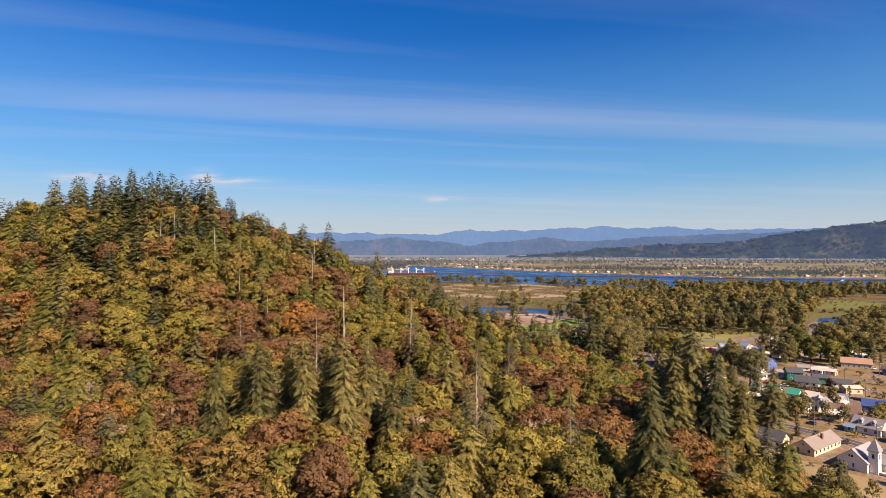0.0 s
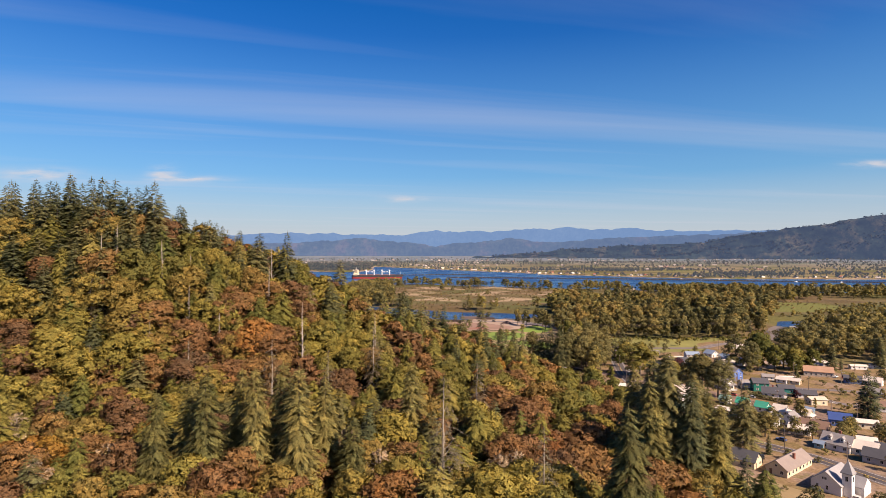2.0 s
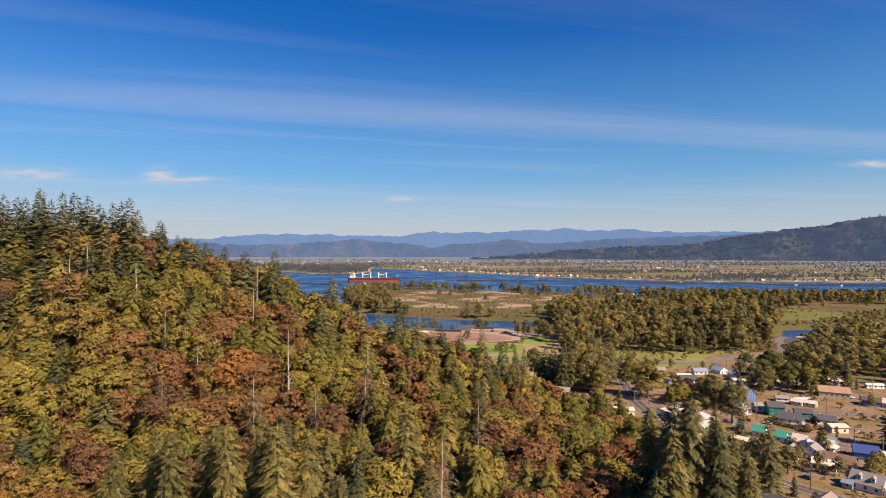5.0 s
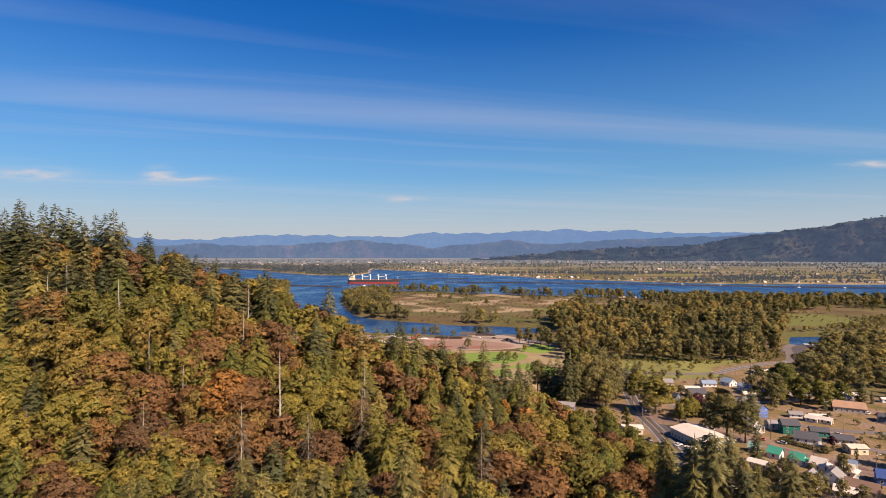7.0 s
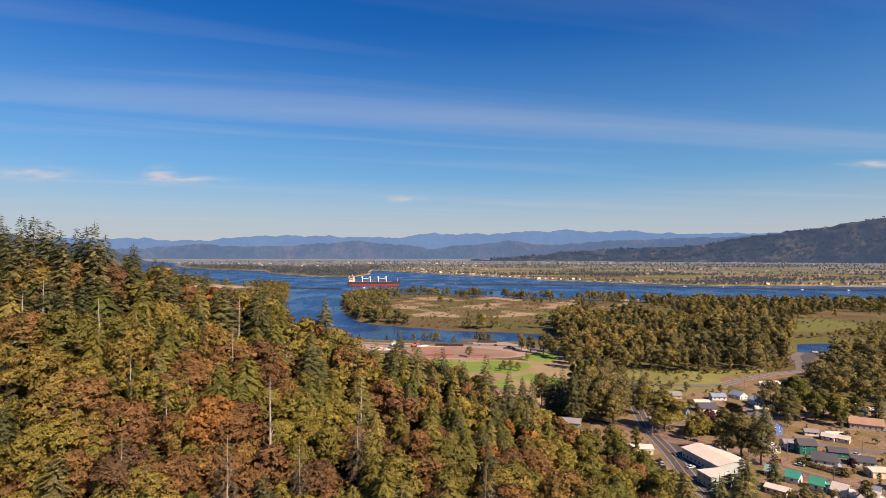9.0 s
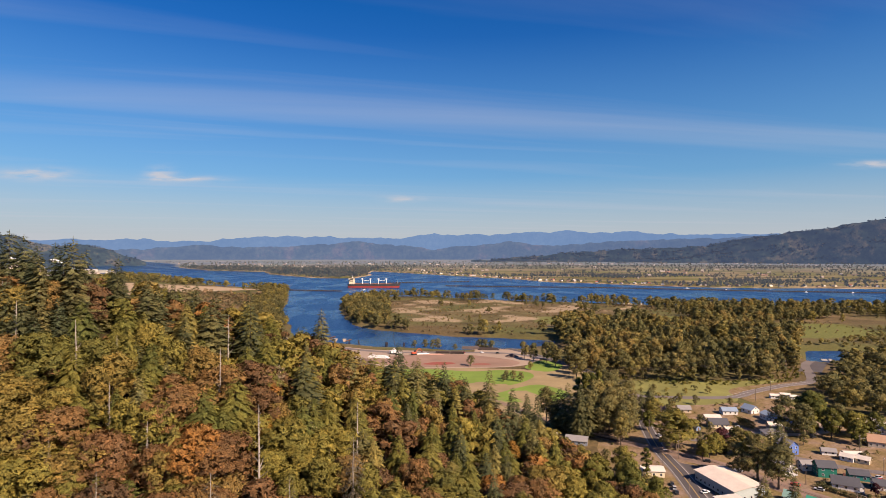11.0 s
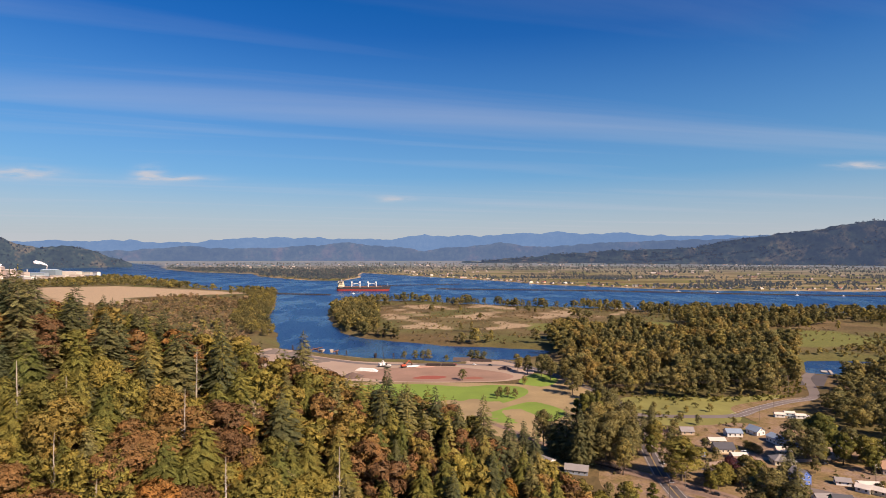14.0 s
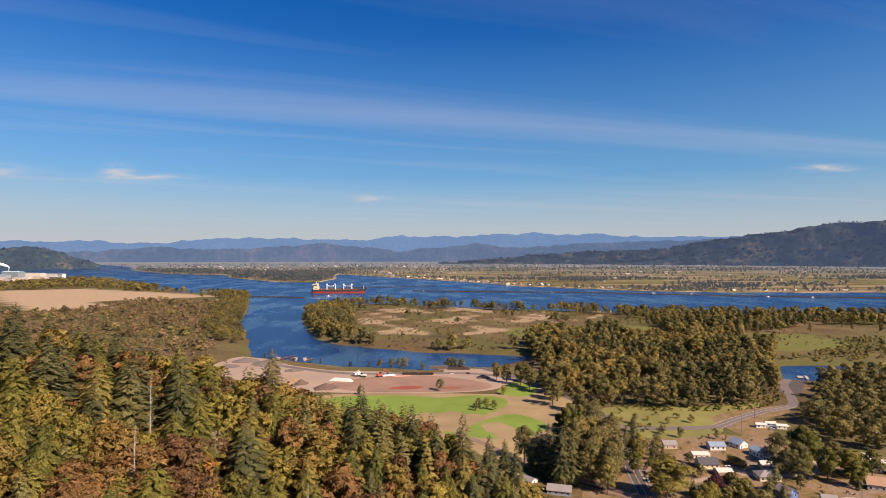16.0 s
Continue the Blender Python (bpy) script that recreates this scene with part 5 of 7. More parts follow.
A, B = 40.5, -49.5  # the two headings of the town's plots
HOUSES = [
    (168, 486, 84, 8, 11, 2.7, 1.8, TAN, R_BROWN, "low tan house with brown shingle roof beside the highway"),
    (187, 486, 85, 8, 11, 2.7, 1.8, TAN, R_GREY, "small tan house with grey roof behind trees"),
    (218, 481, 84, 8, 13, 2.8, 1.6, WHITE, R_BLUE, "white house with blue-grey metal roof"),
    (236, 484, 20, 9, 11, 2.9, 2.2, WHITE, R_BLUE, "white gabled house with blue-grey metal roof"),
    (198, 466, 84, 8, 13, 2.6, 0.9, CREAM, R_PALE, "cream house with pale low metal roof"),
    (194, 450, 86, 9, 15, 2.8, 2.4, CREAM, R_DARK, "cream house with dark shingle roof"),
    (197, 437, 84, 8, 11, 2.6, 0.9, TAN, R_PALE, "tan flat-roofed house with pale roof"),
    (194, 426, 88, 9, 15, 2.7, 2.0, WHITE, R_BROWN, "white house with brown shingle roof"),
    (190, 412, 86, 9, 13, 3.0, 2.8, WHITE, R_GREY, "white house with grey roof and porch", "gable", 2.2),
    (219, 428, 80, 10, 15, 2.8, 2.2, CREAM, R_GREY, "cream house with hipped grey roof", "hip"),
    (176, 443, 20, 4, 5, 2.4, 1.5, (0.20, 0.28, 0.42), R_DARK, "little blue-grey shed with white trim"),
    (292, 436, 60, 8, 12, 2.7, 1.2, WHITE, R_GREY, "white low outbuilding with grey roof"),
    (210, 399, 15, 8, 9, 5.2, 2.3, (0.10, 0.18, 0.48), R_GREY, "blue two-storey house with white trim and grey roof", "gable", 0, False, 2),
    (188, 370, 22, 8, 10, 4.0, 2.6, WHITE, R_GREY, "white gabled house with dark porch", "gable", 2.4),
    (205, 374, 84, 7, 9, 2.8, 1.6, WHITE, R_GREY, "small white house with grey roof"),
    (208, 365, 78, 8, 11, 5.4, 2.0, (0.012, 0.150, 0.110), R_DARK, "dark green two-storey house with grey roof", "gable", 0, False, 2),
    (207, 349, 60, 9, 14, 2.8, 2.4, WHITE, R_DARK, "white house with dark roof and red brick chimney", "gable", 2.0, True),
    (222, 360, 70, 7, 11, 3.0, 1.4, (0.03, 0.19, 0.17), R_DARK, "teal workshop with dark roof"),
    (226, 347, 66, 8, 13, 2.6, 1.6, WHITE, R_DARK, "long white house with dark roof"),
    (222, 332, 85, 8, 11, 3.2, 0.8, CREAM, (0.60, 0.50, 0.38), "plain cream shed with shallow roof"),
    (170, 334, A, 6, 5.5, 2.7, 1.9, WHITE, (0.24, 0.38, 0.32), "small white cottage with faded green roof"),
    (176, 326, A, 7, 6.2, 2.9, 2.0, WHITE, R_GREEN, "white cottage with bright green metal roof"),
    (182, 317.5, A, 7, 6.2, 2.9, 2.0, WHITE, R_GREEN, "white cottage with bright green metal roof", "gable", 1.6),
    (187.5, 310, A, 7.5, 6.6, 3.0, 2.1, WHITE, R_PALE, "white cottage with pale metal roof and porch", "gable", 2.0),
    (195, 302, A, 7.5, 7, 3.0, 2.2, CREAM, R_PALE, "cream cottage with pale roof", "gable", 1.8),
    (161, 300, B, 8, 10, 2.8, 2.4, TAN, R_BROWN, "tan cottage with brown roof among trees"),
    (160, 313, A, 7, 10, 2.6, 0.8, CREAM, R_PALE, "cream flat-roofed bungalow beside the street"),
    (170, 291, B, 8, 11, 3.4, 2.6, WHITE, R_GREY, "white gabled house with grey roof beside the street"),
    (187, 282, 44, 9, 15, 2.9, 2.2, TAN, R_BROWN, "long brown-roofed house with white gable"),
    (178, 279, 50, 7, 10, 2.7, 1.4, WHITE, R_PALE, "white garage with pale roof"),
    (207, 292, 60, 9, 12, 3.4, 2.2, (0.06, 0.13, 0.36), (0.035, 0.07, 0.22), "blue workshop with dark blue metal roof"),
    (217, 287, 65, 7, 11, 3.0, 0.9, CREAM, R_PALE, "cream low shed with pale roof"),
    (181, 257, 36, 10, 14, 3.0, 3.0, WHITE, R_GREY, "white house with grey dormered roof", "gable", 0, True),
    (196, 260, 60, 6, 8, 2.8, 1.2, CREAM, R_PALE, "cream open carport with pale roof"),
    (196, 247, 40, 8, 12, 2.8, 2.0, GREY, R_DARK, "grey house with dark roof beside the street"),
    (129, 239, 41, 9, 12, 3.0, 2.6, CREAM, R_DARK, "cream house with dark shingle roof"),
    (144, 234, -54, 9, 29, 2.9, 2.4, CREAM, (0.26, 0.215, 0.185), "long cream house with grey-brown roof and brick chimney", "gable", 0, True),
    (66, 441, 40, 8, 13, 2.7, 1.2, WHITE, R_PALE, "white house with pale metal roof under trees"),
    (76, 433, 40, 7, 9, 2.6, 1.2, WHITE, R_GREY, "white cottage with grey roof under trees"),
    (90, 418, 70, 8, 16, 2.7, 1.8, (0.30, 0.34, 0.40), R_GREY, "grey-blue house with grey shingle roof under trees"),
    (66, 424, 40, 7, 10, 2.6, 0.8, CREAM, (0.55, 0.46, 0.38), "cream low garage with pale roof"),
    (117, 368, 84, 9, 14, 3.2, 0.9, CREAM, R_PALE, "cream shop building with pale flat roof beside the street"),
    (243, 391, 80, 6, 13, 2.5, 0.7, WHITE, R_PALE, "long white mobile home with pale roof"),
    (232, 396, 70, 5, 8, 2.3, 1.2, WHITE, R_GREY, "small white outbuilding with grey roof"),
    (290, 350, 70, 8, 13, 2.8, 1.8, WHITE, R_GREY, "white house with grey roof by the woods"),
    (318, 372, 80, 8, 14, 2.8, 1.6, GREY, R_DARK, "grey house with dark roof by the woods"),
    (330, 400, 75, 7, 13, 2.7, 1.2, (0.16, 0.22, 0.34), R_GREY, "blue-grey mobile home with grey roof"),
    (250, 318, 60, 8, 12, 2.8, 1.8, WHITE, R_BROWN, "white house with brown roof"),
    (265, 270, 60, 8, 12, 2.8, 1.8, CREAM, R_GREY, "cream house with grey roof"),
    (244, 262, 60, 8, 12, 2.8, 1.8, WHITE, R_DARK, "white house with dark roof"),
    (321, 430, 80, 5, 14, 2.5, 0.7, WHITE, R_PALE, "white mobile home with pale roof by the woods"),
    (339, 433, 80, 5, 14, 2.5, 0.7, WHITE, R_GREY, "white mobile home with grey roof by the woods"),
    (283, 385, 60, 8, 12, 2.8, 1.8, (0.12, 0.17, 0.30), R_DARK, "dark blue house with dark roof"),
    (292, 378, 40, 8, 12, 2.9, 2.0, WHITE, R_PALE, "white house with pale roof beside the lane"),
    (272, 348, 40, 8, 12, 2.8, 1.8, GREY, R_GREY, "grey house with grey roof beside the lane"),
    (236, 386, 40, 5, 7, 2.5, 1.2, WHITE, R_PALE, "small white garage with pale roof"),
    (242, 382, 40, 5, 7, 2.5, 1.2, CREAM, R_PALE, "small cream garage with pale roof"),
    (188, 250, 40.5, 9, 11, 2.9, 2.2, WHITE, R_PALE, "white bungalow with pale roof and porch", "gable", 2.0),
    (185, 240, 40.5, 8, 11, 3.0, 2.2, GREY, R_DARK, "grey house with dark roof beside the highway"),
    (286, 447, 60, 7, 13, 2.6, 0.9, CREAM, R_PALE, "cream low building with pale roof among trees"),
    (303, 444, 60, 7, 12, 2.6, 1.0, WHITE, R_PALE, "white low building with pale roof among trees"),
    (230, 444, 80, 7, 10, 2.7, 1.6, TAN, R_PALE, "tan cottage with pale roof"),
    (204, 311, 40.5, 4, 5, 2.4, 1.2, (0.20, 0.36, 0.42), R_BLUE, "small pale blue shed behind a house"),
    (173, 258, 40, 3, 4, 2.4, 0.8, (0.22, 0.38, 0.44), R_BLUE, "small pale blue shed with tin roof"),
    (183, 294, -49.5, 8, 9, 3.2, 2.4, WHITE, R_GREY, "white gabled cottage with grey roof"),
    (225, 235, 60, 8, 12, 2.8, 2.0, GREY, R_BROWN, "grey house with brown roof"),
]


def dormer(root, w, h, r, y, wall, roof):
    """A small gabled window house standing out of a roof slope."""
    bm = bmesh.new()
    gable(bm, 1.5, 2.6, 1.3, 0.7)
    bmesh.ops.rotate(bm, verts=bm.verts[:], cent=(0, 0, 0), matrix=Matrix.Rotation(radians(90), 3, "Z"))
    bmesh.ops.translate(bm, verts=bm.verts[:], vec=(-w * 0.25, y, h + r * 0.35))
    d = part("dormer", bm, paint(wall, 0.7), root)
    bm = bmesh.new()
    roof_slabs(bm, 1.5, 2.6, 1.3, 0.7, 0.2, 0.14)
    bmesh.ops.rotate(bm, verts=bm.verts[:], cent=(0, 0, 0), matrix=Matrix.Rotation(radians(90), 3, "Z"))
    bmesh.ops.translate(bm, verts=bm.verts[:], vec=(-w * 0.25, y, h + r * 0.35))
    part("dormer_roof", bm, paint(roof, 0.75), d)
    window(d, pose(-w * 0.25 - 1.3, y, h + r * 0.35 + 0.75, 0, 0, 90), 0.8, 0.9)


for hx, hy, turn, deep, long, wall, rise, *look_of in HOUSES:
    k = 0.80 if long > 10 else 0.9
    made = house(hx, hy, turn, deep * 0.9, long * k, wall, rise * 1.2, *look_of)
    if "dormered" in look_of[2]:
        for yy in (-2.4, 2.4):
            dormer(made, deep * 0.9, wall, rise * 1.2, yy, look_of[0], look_of[1])
house(241, 457, 8, 9, 27, 3.6, 1.8, WHITE, R_BLUE, "long white shed with blue-grey metal roof", name="long_shed", category="shed")
house(288, 452, 62, 16, 26, 4.2, 1.6, (0.34, 0.36, 0.42), R_PALE, "grey-blue hall with pale shallow roof among trees", name="hall", category="hall")
house(276, 409, 62, 11, 18, 3.4, 3.0, (0.42, 0.36, 0.30), (0.36, 0.22, 0.14), "brown-roofed barn with pale end wall", name="barn", category="barn")
house(149, 349, 12, 19, 28, 5.0, 1.4, (0.45, 0.50, 0.48), (0.66, 0.56, 0.46), "long pale-roofed shop with low metal roof", name="shop_hall", category="shop")
house(136, 323, 12, 12, 10, 5.6, 0.5, (0.34, 0.44, 0.34), R_PALE, "two-storey pale green shop front", "flat", 0, False, 2, name="green_shop", category="shop")
for x, y, c in ((279, 524, WHITE), (289, 527, (0.45, 0.55, 0.60)), (293, 520, WHITE)):
    house(x, y, 75, 4, 7, 2.5, 1.0, c, R_PALE, "small hut with pale roof on the gravel lot", name="hut", category="hut")


def build_church():
    root = new("church")
    tagged(root, "white wooden church with grey shingle roof and spired belfry", "church")
    wall, roof = paint((0.78, 0.75, 0.71), 0.65), paint((0.30, 0.29, 0.29), 0.8)
    bm = bmesh.new()
    gable(bm, 11, 17, 4.2, 4.4)
    part("wall", bm, wall, root)
    bm = bmesh.new()
    roof_slabs(bm, 11, 17, 4.2, 4.4, 0.5, 0.25)
    part("roof", bm, roof, root)
    bm = bmesh.new()
    gable(bm, 8, 8, 3.8, 3.0)
    bmesh.ops.rotate(bm, verts=bm.verts[:], cent=(0, 0, 0), matrix=Matrix.Rotation(radians(90), 3, "Z"))
    bmesh.ops.translate(bm, verts=bm.verts[:], vec=(7.5, 2, 0))
    part("wing_wall", bm, wall, root)
    bm = bmesh.new()
    roof_slabs(bm, 8, 8, 3.8, 3.0)
    bmesh.ops.rotate(bm, verts=bm.verts[:], cent=(0, 0, 0), matrix=Matrix.Rotation(radians(90), 3, "Z"))
    bmesh.ops.translate(bm, verts=bm.verts[:], vec=(7.0, 2, 0))
    part("wing_roof", bm, roof, root)
    bm = bmesh.new()
    box(bm, 5.2, 8.6, -6.6, -3.2, 0, 9.2)
    tower = part("tower", bm, wall, root)
    bm = bmesh.new()
    v = [bm.verts.new(p) for p in ((4.7, -7.1, 9.2), (9.1, -7.1, 9.2), (9.1, -2.7, 9.2), (4.7, -2.7, 9.2), (6.9, -4.9, 14.6))]
    w = [bm.verts.new((x, y, 9.5)) for x, y in ((4.7, -7.1), (9.1, -7.1), (9.1, -2.7), (4.7, -2.7))]
    for i in range(4):
        bm.faces.new((v[i], v[(i + 1) % 4], w[(i + 1) % 4], w[i]))
        bm.faces.new((w[i], w[(i + 1) % 4], v[4]))
    bm.faces.new(v[3::-1])
    part("spire", bm, roof, tower, "grey pointed spire")
    for x, y, r in ((6.9, -6.6, 0), (8.6, -4.9, 90)):
        window(root, pose(x, y, 7.2, 0, 0, r), 1.1, 2.2)
    for y in (-5, -1, 3, 6):
        window(root, pose(-5.5, y, 2.2, 0, 0, 90), 0.9, 1.9)
    for x in (-3, 0.5):
        window(root, pose(x, -8.5, 2.2), 0.9, 1.9)
    window(root, pose(0, -8.5, 5.8), 0.9, 1.2)
    window(root, pose(-1, -8.5, 5.8), 0.7, 1.0)
    bm = bmesh.new()
    box(bm, 8.8, 11, -6, -3.8, 0, 1.0)
    box(bm, 11, 12.2, -6, -3.8, 0, 0.5)
    part("steps", bm, paint(GREY, 0.9), root)
    root.matrix_basis = pose(149, 215.5, 5.1, 0, 0, -54) @ Matrix.Scale(0.88, 4)


build_church()


# ---- town trees ----
cottonwood = Kind("cottonwood_tree", "tall olive cottonwood with upright limbs", [broadleaf(s + 120, 26, 6.8, 16, 120, 0.80, 0.06, 1.2) for s in range(4)], [stem(s + 120, 22, 0.45, 9, 6.0, 0.2) for s in range(4)], M_WILLOW)
poplar = Kind("poplar_tree", "narrow upright poplar with yellow-green leaves", [broadleaf(s + 130, 24, 2.6, 12, 90, 0.65, 0.05, 1.6) for s in range(2)], [stem(s + 130, 20, 0.35, 5, 2.0) for s in range(2)], M_CEDAR)
M_PURPLE = foliage("purple_leaves", [(0.0, (0.060, 0.022, 0.030)), (1.0, (0.085, 0.030, 0.034))])
purple = Kind("plum_tree", "round dark purple-leaved tree in a yard", [broadleaf(s + 140, 13, 5.6, 9, 120, 0.75, 0.12) for s in range(2)], [stem(s + 140, 9, 0.3, 6, 4.0) for s in range(2)], M_PURPLE)
shade = Kind("shade_tree", "round olive-green shade tree in the town", [broadleaf(s + 150, 14, 5.4, 12, 70, 0.66, 0.05) for s in range(4)], [stem(s + 150, 10, 0.32, 7, 4.5) for s in range(4)], M_WILLOW)
shrub = Kind("shrub", "rounded olive garden shrub in dry grass", [broadleaf(s + 160, 4, 2.6, 4, 44, 0.46, 0.0) for s in range(3)], [stem(s + 160, 2.6, 0.1, 4, 1.5) for s in range(3)], M_WILLOW)


def plant(kind, rows, unit, seed, label=""):
    g = rng_of(seed)
    for n, (x, y, h, *wide) in enumerate(rows):
        z = float(at_ground([x], [y])[0])
        kind.place(n, x, y, z - 0.2, h / unit, g.uniform(0, 6.28), wide[0] if wide else g.uniform(0.9, 1.15), label)


plant(fir, [(149, 468, 22, 1.0), (158, 476, 24, 1.1), (210, 408, 17, 1.2), (94, 429, 31, 1.1), (86, 446, 29, 1.2), (132, 244, 32, 1.1), (230, 303, 27, 1.35), (193, 388, 20, 1.3), (198, 383, 18, 1.3), (90, 441, 33, 1.2), (96, 432, 34, 1.2), (101, 430, 28, 1.2), (108, 446, 33, 1.2), (84, 452, 24, 1.2), (150, 322, 17, 1.4), (162, 318, 19, 1.2), (139, 300, 20, 1.3),
            (-21, 428, 36), (35, 413, 36), (-20, 381, 33), (-67, 415, 36), (8, 424, 32), (48, 402, 30), (58, 412, 27), (62, 400, 30), (-8, 404, 33), (20, 398, 30), (300, 428, 22, 1.2), (340, 432, 24, 1.2), (350, 445, 22, 1.2)], 36, 201, "dark green fir among the houses and park")
plant(fir, [(-139, 291, 39), (-146, 297, 36), (-152, 290, 34), (-128, 326, 24), (-160, 294, 37), (-170, 300, 38), (-178, 304, 38), (-190, 306, 40), (-200, 310, 36), (-212, 312, 38), (-118, 316, 27), (-127, 350, 24), (-83, 330, 38), (-84, 350, 20), (-165, 285, 34), (-184, 296, 37), (-153, 302, 35), (-143, 306, 33), (-174, 290, 34), (-195, 298, 35), (-205, 300, 34), (-220, 308, 36), (-228, 316, 38), (-216, 296, 33), (-156, 280, 32), (-147, 284, 33), (-188, 284, 31), (-236, 310, 35), (-245, 318, 36), (-97, 332, 18)], 36, 202, "tall dark fir on the skyline of the ridge")
broad = Kind("street_maple", "large yellow-green maple beside the street", [broadleaf(s + 170, 21, 7.0, 17, 120, 0.80, 0.06) for s in range(4)], [stem(s + 170, 14, 0.4, 7, 5.0) for s in range(4)], M_CEDAR)
plant(broad, [(240, 427, 18), (254, 424, 20), (262, 412, 16), (246, 432, 15), (156, 464, 17), (144, 442, 14), (128, 462, 17), (146, 405, 25, 1.5), (160, 392, 14), (183, 394, 15, 1.2), (166, 396, 13, 1.3), (252, 441, 27), (258, 449, 25), (165, 395, 14), (182, 404, 15), (154, 388, 12), (268, 425, 18), (282, 424, 17), (276, 428, 16)], 21, 203)
plant(broad, [(96, 344, 18), (100, 318, 19), (102, 300, 14), (96, 290, 21), (77, 283, 20), (88, 270, 21), (104, 262, 20), (82, 349, 18), (92, 330, 21), (86, 310, 22), (100, 362, 18), (80, 372, 14), (106, 282, 12), (70, 300, 21), (60, 320, 20), (92, 318, 18), (74, 330, 20), (70, 365, 18), (94, 250, 20), (66, 262, 22), (84, 294, 20), (107, 232, 14), (110, 222, 11), (106, 210, 12)], 21, 213, "broad yellow-green maple at the edge of the hillside woods")
plant(cottonwood, [(103, 437, 30), (111, 430, 28), (120, 424, 24), (126, 432, 25), (133, 444, 24), (116, 414, 23), (122, 470, 26), (128, 476, 28), (136, 478, 24), (118, 443, 31), (125, 448, 30), (112, 456, 33), (80, 462, 26), (131, 458, 28), (140, 470, 30), (134, 486, 26), (126, 500, 25), (140, 512, 27), (150, 530, 25), (128, 522, 24), (146, 552, 24), (152, 575, 25), (136, 598, 26), (146, 616, 27), (140, 640, 28), (130, 660, 24), (124, 676, 25), (132, 690, 23), (112, 688, 22), (104, 702, 21), (150, 665, 26), (162, 640, 24)], 26, 204)
plant(cottonwood, [(167, 356, 27, 1.35), (173, 348, 24, 1.3), (160, 362, 20, 1.2), (180, 397, 17, 1.3), (174, 394, 12, 1.4), (228, 430, 27, 1.3), (236, 424, 24, 1.2), (268, 436, 20, 1.3), (192, 300, 12, 1.2), (152, 282, 16, 1.3), (158, 274, 13, 1.4)], 26, 214, "large brown-olive shade tree among the houses")
plant(poplar, [(118, 482, 33, 1.1), (124, 486, 34, 1.1), (106, 476, 31, 1.2), (114, 490, 31, 1.1), (112, 362, 18, 1.5), (110, 470, 36, 1.2), (116, 473, 34, 1.2), (120, 470, 31, 1.2), (212, 318, 8, 1.3)], 24, 205)
plant(purple, [(172, 402, 14), (214, 338, 7, 0.9), (192, 420, 8)], 13, 206)
plant(shade, [(41, 661, 12), (70, 596, 9), (76, 592, 10), (82, 588, 9), (66, 588, 7), (160, 280, 10), (166, 278, 11), (172, 274, 10), (178, 270, 9), (190, 268, 9), (200, 274, 9), (146, 290, 10), (142, 278, 9), (136, 268, 11), (143, 262, 10), (176, 298, 8), (168, 305, 7), (205, 330, 5), (186, 262, 7), (210, 270, 8), (215, 262, 9), (185, 456, 7), (180, 432, 9), (202, 404, 8), (212, 412, 7), (228, 412, 9), (170, 470, 10), (176, 480, 12), (165, 462, 9), (230, 500, 7), (205, 505, 8), (196, 515, 7), (186, 540, 9), (176, 520, 10), (212, 538, 6), (232, 540, 7), (300, 380, 10), (310, 360, 9), (280, 380, 8), (268, 340, 7), (150, 244, 5), (118, 250, 8), (118, 243, 9), (112, 262, 12), (108, 280, 12), (110, 300, 11), (104, 330, 12), (106, 346, 10), (96, 380, 10), (-8, 795, 13), (2, 792, 14), (8, 790, 15), (-22, 800, 11), (30, 786, 9), (60, 776, 14), (66, 772, 13), (76, 784, 12), (-37, 652, 7), (100, 640, 9)], 14, 207)
plant(shrub, [(247, 386, 6, 1.2), (258, 378, 4), (252, 352, 4.5), (258, 350, 4), (264, 345, 5), (270, 350, 4), (256, 340, 4), (247, 320, 4), (240, 312, 5), (231, 318, 4.5), (228, 320, 4), (200, 350, 3), (236, 346, 4), (152, 238, 3.5), (160, 240, 3), (170, 250, 3), (222, 338, 4), (230, 335, 4), (176, 562, 4), (186, 570, 4.5), (200, 548, 4), (214, 562, 4), (226, 552, 5), (178, 548, 4), (166, 222, 2.5), (130, 214, 2), (126, 218, 2)], 4, 208)


def near_line(line, x, y):
    """Distance from a road's line."""
    p = np.array(curve_through(line, 6))
    return np.sqrt(((x[:, None] - p[None, :, 0]) ** 2 + (y[:, None] - p[None, :, 1]) ** 2).min(1))


